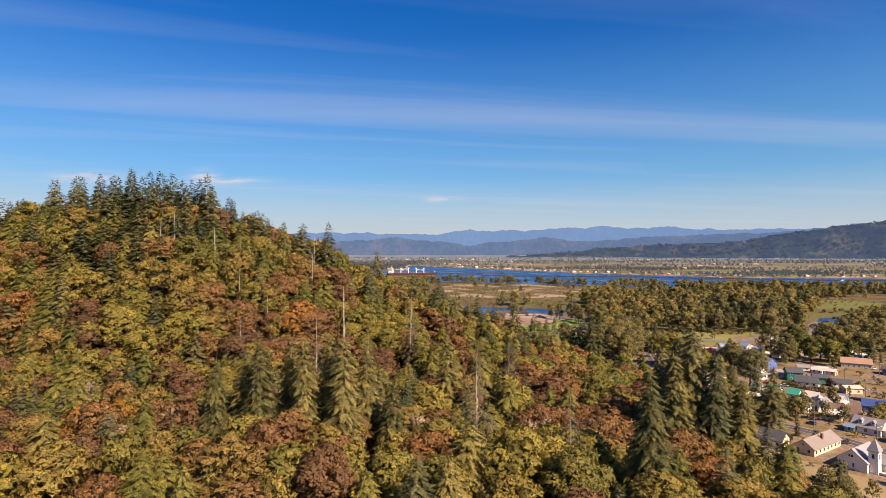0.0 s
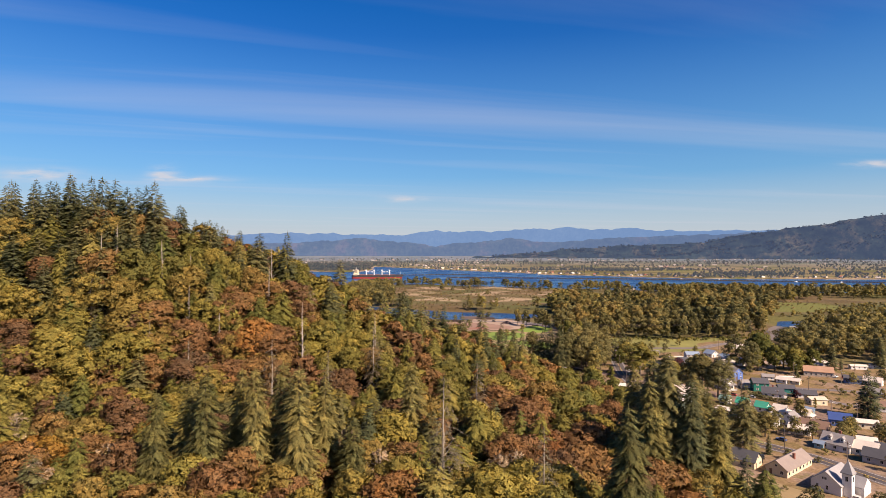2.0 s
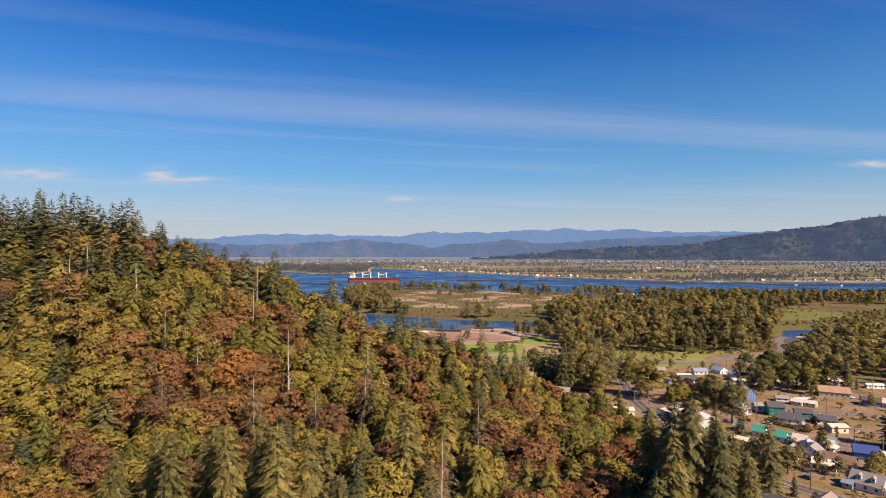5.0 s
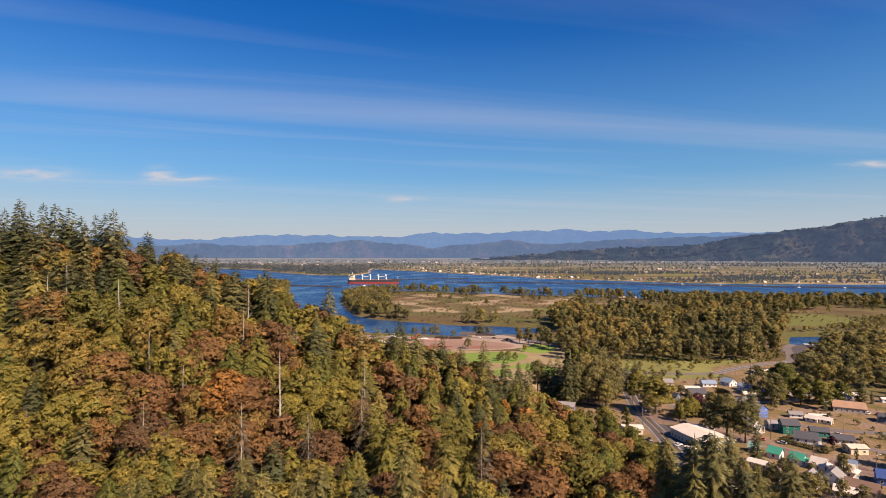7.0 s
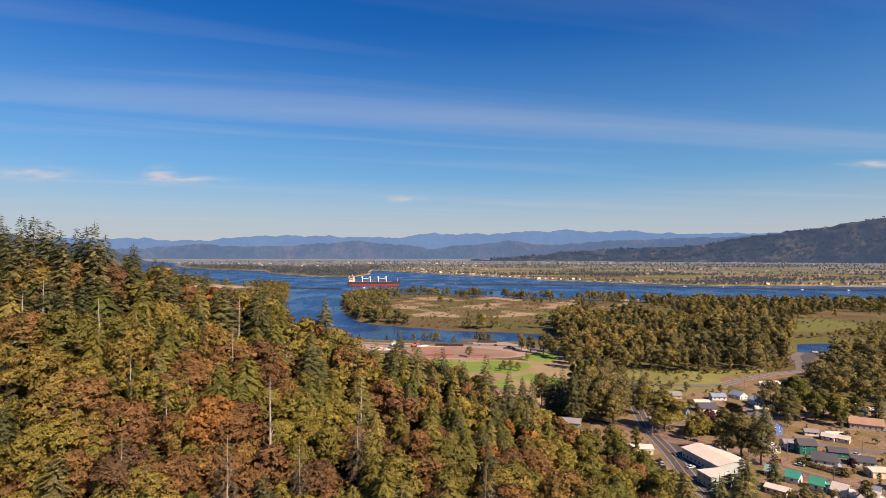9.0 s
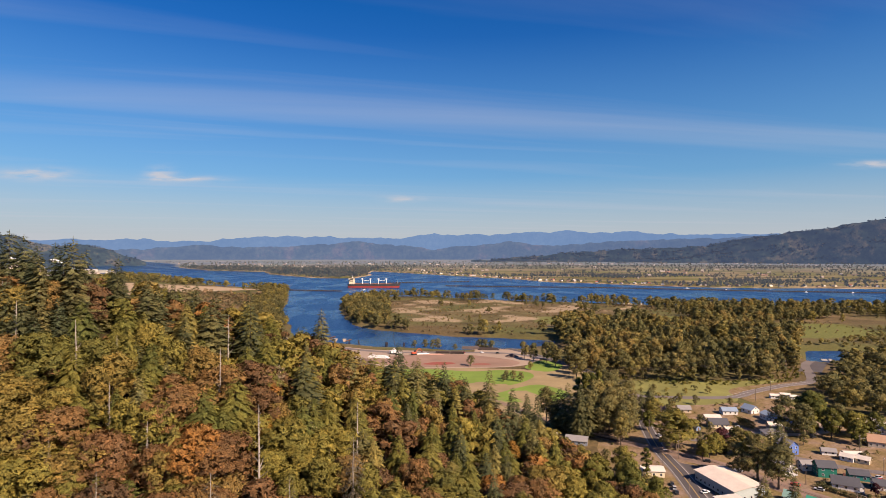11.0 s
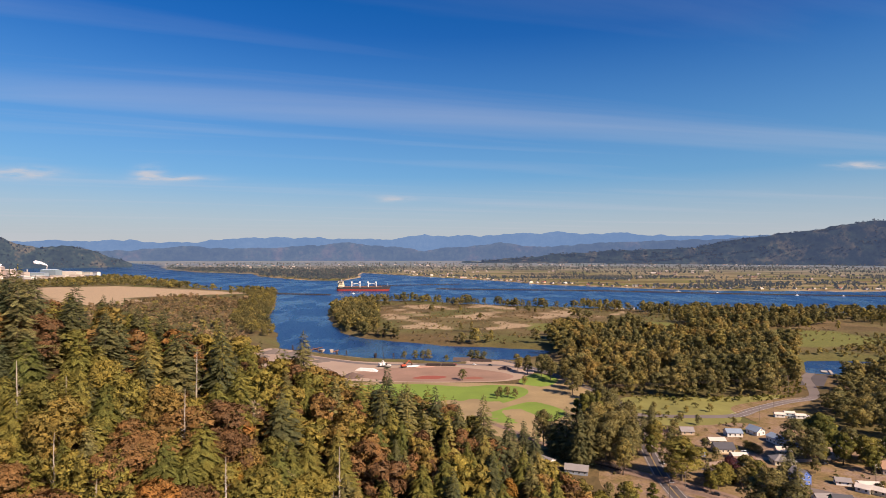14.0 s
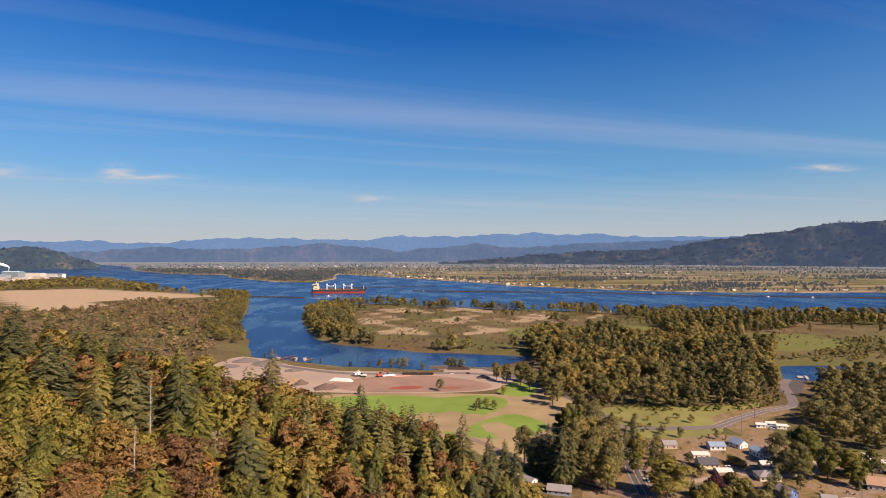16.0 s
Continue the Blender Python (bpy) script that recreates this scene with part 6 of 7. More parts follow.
def town_green():
    """Yard trees and bushes in the gaps between houses, tracks and streets."""
    g = rng_of(77)
    x, y = scatter(105, 400, 170, 520, 7.5, 78, lambda x, y: (inside(TOWN, x, y) > 3) * 0.75)
    room = np.full(x.shape, 99.0)
    for line, half in ((HIGHWAY, 7), (RAIL, 8.5), ([(163, 425), (200, 398), (232, 372), (262, 362), (330, 340), (400, 330)], 4), ([(232, 372), (228, 352), (238, 330), (262, 300)], 4), ([(163, 425), (205, 436), (235, 432), (262, 440), (268, 470)], 4), (RAMP_ROAD, 8)):
        room = np.minimum(room, near_line(line, x, y) - half)
    for hx, hy, hr, hw, hl, *_ in HOUSES:
        room = np.minimum(room, np.hypot(x - hx, y - hy) - (hw + hl) * 0.30 - 0.8)
    for hx, hy, hr in ((241, 457, 15), (288, 452, 16), (140, 345, 16), (134, 335, 14), (146, 358, 16), (140, 372, 12), (117, 368, 9), (148, 214, 16), (135, 228, 8), (153, 240, 8)):
        room = np.minimum(room, np.hypot(x - hx, y - hy) - hr)
    lush = wobble(x, y, 30, 3.3) + g.normal(size=x.shape) * 0.5
    rows = {"tree": [], "bush": [], "fir": []}
    for a, b, r, k in zip(x, y, room, lush):
        if r > 2.6 and k > -0.05:
            rows["fir" if g.random() < 0.10 else "tree"].append((a, b, min(g.uniform(6, 14), 4.0 + 1.5 * r), g.uniform(0.85, 1.2)))
        elif r > 1.0 and k > -0.55:
            rows["bush"].append((a, b, g.uniform(1.4, 3.6), g.uniform(0.8, 1.3)))
    plant(shade, rows["tree"][:170], 14, 79)
    plant(fir, rows["fir"], 36, 80, "small dark fir in a town yard")
    plant(shrub, rows["bush"][:270], 4, 81)
    print("town", {k: len(v) for k, v in rows.items()})


town_green()


def hedge(name, label, x0, y0, x1, y1, wide, tall, seed):
    g = rng_of(seed)
    d = Vector((x1 - x0, y1 - y0, 0))
    n = int(d.length * wide * tall * 9)
    side = Vector((-d.y, d.x, 0)).normalized()
    bm = bmesh.new()
    for _ in range(n):
        c = Vector((x0, y0, 5)) + d * g.random() + side * wide * g.uniform(-0.5, 0.5) + Vector((0, 0, tall * g.random() ** 0.7))
        q = [c + Vector(g.normal(size=3)) * 0.32 for _ in range(4)]
        bm.faces.new([bm.verts.new(p) for p in q])
    return tagged(part(name, bm, M_WILLOW), label, "hedge")


hedge("hedge", "tall clipped dark green hedge", 212, 457, 215, 443, 3.0, 5.0, 1)
hedge("hedge", "long low clipped hedge beside the railway", 193, 350, 207, 330, 2.2, 2.4, 2)


# ---- cars, poles ----
def car(x, y, rot, colour, label, van=False):
    root = new("car")
    tagged(root, label, "car", "parked cars")
    bm = bmesh.new()
    box(bm, -2.25, 2.25, -0.9, 0.9, 0.35, 0.95)
    part("body", bm, paint(colour, 0.3), root, bevel=0.12)
    bm = bmesh.new()
    lo, hi = ((-2.1, 1.3), (-1.9, 0.7)) if van else ((-1.7, 1.1), (-1.2, 0.45))
    v = [bm.verts.new(p) for p in ((lo[0], -0.85, 0.95), (lo[1], -0.85, 0.95), (lo[1], 0.85, 0.95), (lo[0], 0.85, 0.95), (hi[0], -0.7, 1.55 + 0.3 * van), (hi[1], -0.7, 1.55 + 0.3 * van), (hi[1], 0.7, 1.55 + 0.3 * van), (hi[0], 0.7, 1.55 + 0.3 * van))]
    for f in ((4, 5, 6, 7), (0, 1, 5, 4), (1, 2, 6, 5), (2, 3, 7, 6), (3, 0, 4, 7)):
        bm.faces.new([v[i] for i in f])
    cabin = part("cabin", bm, M_GLASS, root, "dark glazed cabin")
    bm = bmesh.new()
    box(bm, hi[0], hi[1], -0.7, 0.7, 1.53 + 0.3 * van, 1.6 + 0.3 * van)
    part("roof", bm, paint(colour, 0.3), cabin)
    for dx in (-1.4, 1.4):
        for dy in (-0.85, 0.85):
            w = new("wheel", shared("wheel", lambda bm: tube(bm, (0, -0.12, 0), (0, 0.12, 0), 0.34, 0.34, 10), paint((0.02, 0.02, 0.02), 0.8)))
            w.parent = root
            w.matrix_basis = pose(dx, dy, 0.34)
    root.matrix_basis = pose(x, y, 5.16, 0, 0, rot)


C_WHITE, C_RED, C_DARK, C_SILVER, C_BLUE = (0.75, 0.75, 0.75), (0.42, 0.04, 0.03), (0.03, 0.03, 0.035), (0.42, 0.42, 0.43), (0.05, 0.09, 0.22)
for x, y, r, c, lab in [(146, 373, 30, C_WHITE, "white pickup parked on the lot"), (150, 369, 20, C_WHITE, "white van parked by the shop"), (165, 371, 140, C_SILVER, "silver sedan parked by the railway"), (134, 344, 20, C_WHITE, "white pickup parked beside the shop"), (130, 326, 100, C_SILVER, "silver sedan at the shop front"),
                        (122, 354, 70, C_DARK, "dark sedan parked beside the street"), (121, 349, 70, C_SILVER, "grey sedan parked beside the street"), (120, 344, 70, C_DARK, "dark wagon parked beside the street"), (155, 385, 150, C_DARK, "dark sedan parked by the railway"),
                        (184, 352, 138, C_RED, "dark red pickup beside the railway"), (192, 346, 138, C_SILVER, "old silver sedan beside the railway"), (228, 362, 10, C_WHITE, "white boat trailer and car in a yard"), (233, 360, 20, C_SILVER, "silver sedan parked on gravel"), (231, 356, 10, C_RED, "red sedan parked on gravel"),
                        (283, 401, 30, C_WHITE, "white pickup beside the barn"), (288, 399, 30, C_RED, "red pickup beside the barn"), (294, 395, 30, C_RED, "red sedan beside the barn"), (300, 390, 40, C_SILVER, "silver sedan beside the lane"), (137, 242, 60, C_DARK, "black sedan parked between houses"), (140, 246, 60, C_DARK, "dark sedan parked between houses"),
                        (188, 238, 120, C_DARK, "dark sedan parked beside the street"), (196, 232, 120, C_BLUE, "dark blue van beside the street"), (150, 300, 110, C_DARK, "dark sedan parked in shade"), (162, 268, 125, C_BLUE, "blue sedan parked at the kerb"), (146, 430, 100, C_WHITE, "white sedan driving on the highway"), (206, 446, 120, C_WHITE, "white sedan in a driveway"), (243, 425, 20, C_DARK, "dark pickup on the lane"),
                        (284, 518, 10, C_SILVER, "silver car beside the huts"), (300, 523, 10, C_WHITE, "white trailer car on the lot"), (60, 738, 10, C_WHITE, "white truck parked at the yard"), (38, 740, 5, C_RED, "red and white truck in the yard"), (78, 735, 10, C_DARK, "dark truck in the yard")]:
    car(x, y, r, c, lab, "van" in lab or "truck" in lab)

M_POLE = plain("weathered_pole", (0.20, 0.15, 0.12), 0.9)


def utility_pole(x, y, h, rot, lamp=False):
    root = new("utility_pole")
    tagged(root, "weathered wooden utility pole with a cross arm", "utility pole", "utility poles")
    bm = bmesh.new()
    tube(bm, (0, 0, -0.5), (0, 0, h), 0.2, 0.13, 8)
    part("post", bm, M_POLE, root)
    bm = bmesh.new()
    box(bm, -1.3, 1.3, -0.07, 0.07, h - 0.9, h - 0.7)
    part("cross_arm", bm, M_POLE, root)
    for k in (-1.1, 0, 1.1):
        ins = new("insulator", shared("insulator", lambda bm: tube(bm, (0, 0, 0), (0, 0, 0.25), 0.07, 0.05, 6), M_WHITE))
        ins.parent = root
        ins.matrix_basis = pose(k, 0, h - 0.7)
    if lamp:
        bm = bmesh.new()
        tube(bm, (0, 0, h - 2), (0, -1.8, h - 1.6), 0.06, 0.05, 6)
        box(bm, -0.15, 0.15, -2.3, -1.7, h - 1.7, h - 1.5)
        part("lamp_arm", bm, M_WHITE, root)
    root.matrix_basis = pose(x, y, 5, 0, 0, rot)


POLES = [(247, 391, 13), (190, 353, 11), (195, 325, 10), (141, 390, 11), (128, 380, 11), (122, 335, 11), (143, 314, 10), (156, 256, 11), (168, 234, 11), (146, 274, 10), (178, 214, 11), (140, 430, 11), (145, 455, 11), (262, 462, 10), (236, 444, 9), (258, 515, 10), (290, 548, 10), (300, 405, 12), (284, 372, 11), (222, 300, 9), (214, 308, 9), (240, 365, 9), (200, 376, 9), (126, 296, 10), (272, 380, 10)]
for n, (x, y, h) in enumerate(POLES):
    utility_pole(x, y, h, 40 + 25 * (n % 3), n % 4 == 0)


def wires(label, a, b, rows):
    bm = bmesh.new()
    for dx, dz in rows:
        last = None
        for k in range(13):
            t = k / 12
            p = Vector(a).lerp(Vector(b), t) + Vector((dx, 0, dz - 6 * t * (1 - t)))
            if last:
                tube(bm, last, p, 0.045, 0.045, 4)
            last = p
    tagged(part("power_line", bm, M_PILE), label, "power line")


wires("dark power lines sagging across the meadow", (150, 560, 22), (330, 590, 22), ((0, 0), (0, 1.0), (0, -1.0)))
for x, y in ((150, 560), (330, 590)):
    utility_pole(x, y, 18, 90)

# ---- single trees that stand out on the hillside ----
M_ORANGE = foliage("orange_leaves", [(0.0, (0.250, 0.125, 0.028)), (0.6, (0.290, 0.170, 0.030)), (1.0, (0.220, 0.095, 0.034))])
orange = Kind("orange_maple", "bright orange and yellow autumn maple", [broadleaf(s + 180, 18, 6.4, 11, 150, 0.7) for s in range(3)], [stem(s + 180, 12, 0.35, 7, 4.5) for s in range(3)], M_ORANGE)
plant(orange, [(-128, 198, 18), (-119, 206, 15), (-126, 190, 15), (-138, 204, 16), (-132, 180, 20), (-121, 188, 18), (-140, 196, 17), (8, 188, 19), (42, 206, 18), (36, 214, 17), (78, 200, 15), (-104, 214, 17), (60, 240, 15), (-20, 232, 16), (-64, 288, 15), (10, 330, 16), (40, 350, 14), (-40, 350, 15), (90, 188, 13)], 18, 210)
M_PALE = foliage("bare_twigs", [(0.0, (0.300, 0.225, 0.150)), (1.0, (0.390, 0.300, 0.200))])
pale = Kind("bare_alder", "leafless pale alder with fine upright twigs", [broadleaf(s + 190, 15, 4.6, 8, 90, 0.42, 0.15, 1.3) for s in range(3)], [stem(s + 190, 14, 0.26, 22, 5.0, 0.2) for s in range(3)], M_PALE, M_SNAG)
plant(pale, [(-122, 193, 15), (-108, 197, 16), (-115, 186, 13), (-16, 178, 20), (20, 176, 19), (26, 182, 18), (-118, 176, 19), (-150, 215, 17), (-156, 222, 17), (54, 204, 16), (-30, 212, 17), (-96, 196, 16), (0, 262, 14), (-70, 330, 13), (-50, 300, 14), (66, 214, 14)], 15, 211)


# ---- the gravel yard ----
def heap(x, y, r, h, mat, label, seed):
    """A loose conical heap with a rounded top and an uneven foot."""
    g = rng_of(seed)
    bm = bmesh.new()
    k, rings = 22, 7
    bump_ = g.uniform(0.85, 1.15, k)
    rows = []
    for j in range(rings):
        f = j / (rings - 1)
        z = h * (1 - f) ** 1.15 - 0.3 * f
        rows.append([bm.verts.new((x + math.cos(6.2832 * i / k) * r * f * (1 + (bump_[i] - 1) * f), y + math.sin(6.2832 * i / k) * r * f * (1 + (bump_[i] - 1) * f) * 0.9, 5.1 + z + g.uniform(-0.15, 0.15) * (f < 1))) for i in range(k)] if j else [bm.verts.new((x, y, 5.1 + h * 0.97))])
    for i in range(k):
        bm.faces.new((rows[0][0], rows[1][i], rows[1][(i + 1) % k]))
        for j in range(1, rings - 1):
            bm.faces.new((rows[j][i], rows[j + 1][i], rows[j + 1][(i + 1) % k], rows[j][(i + 1) % k]))
    tagged(part("gravel_mound", bm, mat), label, "gravel heap", "heaps in the yard")


M_GREY_HEAP, M_BROWN_HEAP = plain("grey_stone", (0.165, 0.135, 0.115), 0.95, 0, 0.25, 0.2, 2.0, 0.08), plain("brown_stone", (0.140, 0.095, 0.075), 0.95, 0, 0.25, 0.2, 2.0, 0.08)
for n, (x, y, r, h, m, lab) in enumerate([(-158, 812, 22, 6, M_GREY_HEAP, "wide grey heap of crushed stone"), (-190, 832, 18, 5, M_GREY_HEAP, "low grey heap of crushed stone"), (-100, 702, 9, 5, M_BROWN_HEAP, "brown heap of crushed stone"), (-72, 682, 14, 5, M_BROWN_HEAP, "wide brown heap of crushed stone"), (-120, 770, 12, 2.5, M_GREY_HEAP, "flat grey heap of sand"), (92, 716, 9, 3.5, M_BROWN_HEAP, "small brown heap of crushed stone"), (-200, 800, 14, 3, M_GREY_HEAP, "flat grey heap of sand")]):
    heap(x, y, r, h, m, lab, n)


def excavator(x, y, rot, colour, label):
    root = new("excavator")
    tagged(root, label, "excavator")
    for side in (-1, 1):
        bm = bmesh.new()
        box(bm, -2.2, 2.2, side * 1.1 - 0.35, side * 1.1 + 0.35, 0, 1.0)
        part("track", bm, paint((0.03, 0.03, 0.03), 0.8), root, bevel=0.25)
    bm = bmesh.new()
    box(bm, -2.6, 1.6, -1.4, 1.4, 1.1, 2.5)
    part("body", bm, paint(colour, 0.45), root, bevel=0.2)
    bm = bmesh.new()
    box(bm, 0.2, 1.8, 0.2, 1.4, 2.5, 3.6)
    part("cab", bm, M_GLASS, root, bevel=0.1)
    arm = bmesh.new()
    tube(arm, (1.2, -0.3, 2.2), (4.6, -0.3, 5.4), 0.4, 0.32, 4)
    tube(arm, (4.6, -0.3, 5.4), (7.4, -0.3, 2.6), 0.32, 0.22, 4)
    boom = part("boom", arm, paint(colour, 0.45), root)
    bm = bmesh.new()
    prism(bm, [(6.8, -1.0), (8.0, -1.0), (8.0, 0.4), (6.8, 0.4)], 2.7, 1.4, 0.3)
    part("bucket", bm, paint((0.12, 0.10, 0.08), 0.7), boom)
    root.matrix_basis = pose(x, y, 5.2, 0, 0, rot) @ Matrix.Scale(1.35, 4)


excavator(-112, 690, 12, (0.60, 0.26, 0.02), "orange excavator beside a heap of stone")
excavator(-120, 693, 190, (0.55, 0.26, 0.03), "yellow loader beside a heap of stone")
excavator(-20, 728, 30, (0.50, 0.10, 0.05), "red loader in the yard")
excavator(-38, 728, 160, (0.62, 0.60, 0.55), "white crawler machine in the yard")


def crane(x, y, label):
    root = new("crawler_crane")
    tagged(root, label, "crane")
    bm = bmesh.new()
    box(bm, -4, 4, -2.4, 2.4, 0, 1.2)
    part("track", bm, paint((0.05, 0.05, 0.05), 0.8), root, bevel=0.2)
    bm = bmesh.new()
    box(bm, -5, 3, -2, 2, 1.4, 4.2)
    part("cab", bm, M_WHITE, root, bevel=0.2)
    bm = bmesh.new()
    for o in (-0.6, 0.6):
        tube(bm, (2, o, 3), (-1, o * 0.3, 25), 0.16, 0.1, 4)
    for k in range(9):
        t = k / 9
        tube(bm, (2 - 3 * t, -0.6 * (1 - 0.7 * t), 3 + 22 * t), (2 - 3 * (t + 0.1), 0.6 * (1 - 0.7 * t), 3 + 22 * (t + 0.1)), 0.07, 0.07, 4)
    part("lattice_boom", bm, paint((0.07, 0.06, 0.06), 0.6), root)
    root.matrix_basis = pose(x, y, 5.2, 0, 0, 30)


crane(-44, 735, "white crawler crane with dark lattice boom")
M_PALE_SHEET = plain("pale_sheet", (0.72, 0.70, 0.66), 0.6)


def low_block(name, label, category, x, y, rot, l, w, h, mat, mound=0.35):
    bm = bmesh.new()
    prism(bm, [(-l / 2, -w / 2), (l / 2, -w / 2), (l / 2, w / 2), (-l / 2, w / 2)], 0, h, mound)
    ob = tagged(part(name, bm, mat), label, category)
    ob.matrix_basis = pose(x, y, 5.15, 0, 0, rot)


low_block("covered_stack", "long stack under a white sheet", "stack", -60, 712, -20, 26, 6, 2.6, M_PALE_SHEET)


def log_stack(x, y, rot):
    """Long logs lying in three courses."""
    root = new("log_stack")
    tagged(root, "long dark stack of felled logs in the yard", "log stack")
    for run in (-1, 1):
        for row, count in enumerate((8, 7, 6)):
            for k in range(count):
                ob = new("log", shared("yard_log", lambda bm: tube(bm, (-8, 0, 0), (8, 0, 0), 0.42, 0.34, 7), M_PILE))
                ob.parent = root
                ob.matrix_basis = pose(run * 8.6, (k - (count - 1) / 2) * 0.84, 0.4 + row * 0.72)
    root.matrix_basis = pose(x, y, 5.15, 0, 0, rot)


log_stack(22, 738, -8)
low_block("timber_crib", "dark timber crib at the waterside", "timber crib", 70, 762, -6, 26, 6, 2.4, M_PILE, 0.15)
low_block("rubble_stack", "pale rubble stacked in the yard", "rubble", -10, 734, 10, 16, 5, 1.2, M_PALE_SHEET, 0.4)
low_block("rubble_stack", "pink rubble spread in the yard", "rubble", 4, 730, 6, 22, 5, 0.8, paint((0.42, 0.24, 0.18), 0.9), 0.4)
low_block("site_office", "long low dark site office by the inlet", "office", 48, 768, -4, 22, 6, 3.2, paint((0.13, 0.10, 0.09)), 0.05)



def rail_trestle():
    """The short deck that carries the railway over the stream behind the houses."""
    root = new("rail_trestle")
    tagged(root, "dark timber railway trestle with plank deck over a stream", "trestle")
    for k in range(14):
        ob = new("plank", shared("trestle_plank", lambda bm: box(bm, -0.72, 0.72, -2.6, 2.6, 1.6, 1.9), M_TIE))
        ob.parent = root
        ob.matrix_basis = pose(k * 1.55 - 10, 0, 0)
    for side in (-2.0, 2.0):
        bm = bmesh.new()
        box(bm, -11, 11, side - 0.25, side + 0.25, 0.8, 1.6)
        part("girder", bm, M_PILE, root)
        bm = bmesh.new()
        box(bm, -11, 11, side * 1.3 - 0.08, side * 1.3 + 0.08, 2.5, 2.7)
        part("handrail", bm, paint((0.30, 0.20, 0.14), 0.8), root)
        for k in range(8):
            post = new("post", shared("trestle_post", lambda bm: box(bm, -0.09, 0.09, -0.09, 0.09, -0.4, 2.5), M_PILE))
            post.parent = root
            post.matrix_basis = pose(k * 3 - 10.5, side * 1.3, 0)
    root.matrix_basis = pose(110, 427, 5.0, 0, 0, -44)


rail_trestle()


def conveyor(x, y, rot, l, label):
    root = new("conveyor")
    tagged(root, label, "conveyor")
    bm = bmesh.new()
    tube(bm, (0, 0, 1), (l, 0, l * 0.32), 0.9, 0.7, 4)
    part("belt_frame", bm, paint((0.20, 0.10, 0.07), 0.8), root)
    for k in (0.35, 0.75):
        for o in (-1.5, 1.5):
            bm = bmesh.new()
            tube(bm, (l * k, o, -0.2), (l * k, o * 0.2, 1 + (l * 0.32 - 1) * k), 0.18, 0.15, 4)
            part("leg", bm, paint((0.18, 0.12, 0.09), 0.8), root)
    bm = bmesh.new()
    prism(bm, [(-2.5, -2.5), (2.5, -2.5), (2.5, 2.5), (-2.5, 2.5)], 4.5, 0.8, 0.5)
    part("hopper", bm, paint((0.50, 0.42, 0.34), 0.7), root)
    root.matrix_basis = pose(x, y, 5.15, 0, 0, rot)


conveyor(-150, 832, -10, 22, "rusty conveyor beside the inlet")
conveyor(-128, 826, 150, 16, "rusty conveyor beside the inlet")
conveyor(-116, 824, 20, 10, "short pale conveyor at the quay")
for n, (x, y) in enumerate([(-132, 846), (-112, 842), (-98, 832), (-60, 816), (-58, 813), (-36, 812), (-178, 880)]):
    bm = bmesh.new()
    for a in (0, 2.1, 4.2):
        tube(bm, (x + 1.2 * math.cos(a), y + 1.2 * math.sin(a), -2), (x + 0.5 * math.cos(a), y + 0.5 * math.sin(a), 6.5), 0.5, 0.45, 6)
    tagged(part("dolphin", bm, M_PILE), "cluster of dark mooring piles in the inlet", "mooring piles", "mooring piles of the inlet")


def dock(x, y, rot, l, w, label):
    root = new("dock")
    tagged(root, label, "dock")
    for k in range(int(l / 1.5)):
        ob = new("plank", shared("dock_plank_%g" % w, lambda bm: box(bm, -0.7, 0.7, -w / 2, w / 2, 0.5, 0.75), paint((0.40, 0.36, 0.32), 0.85)))
        ob.parent = root
        ob.matrix_basis = pose(k * 1.5 - l / 2, 0, 0)
    root.matrix_basis = pose(x, y, 0, 0, 0, rot)


dock(455, 705, 60, 30, 3, "grey floating dock beside the boat ramp")
dock(520, 716, 5, 60, 2.4, "long grey floating dock on the pond")
dock(452, 712, 60, 12, 6, "pale dock with a moored boat")


# ---- far homes ----
def far_home(k):
    wall = [WHITE, CREAM, GREY, (0.60, 0.45, 0.36)][k % 4]
    roof = [R_GREY, R_PALE, R_BROWN, R_DARK, (0.40, 0.14, 0.09)][k % 5]
    root = new("riverside_house")
    tagged(root, "pale house with low gabled roof on the far bank", "house", "houses along the far bank")
    bm = bmesh.new()
    gable(bm, 9, 14, 3.4, 2.6)
    part("wall", bm, paint(wall, 0.7), root)
    bm = bmesh.new()
    roof_slabs(bm, 9, 14, 3.4, 2.6)
    part("roof", bm, paint(roof, 0.75), root)
    return root


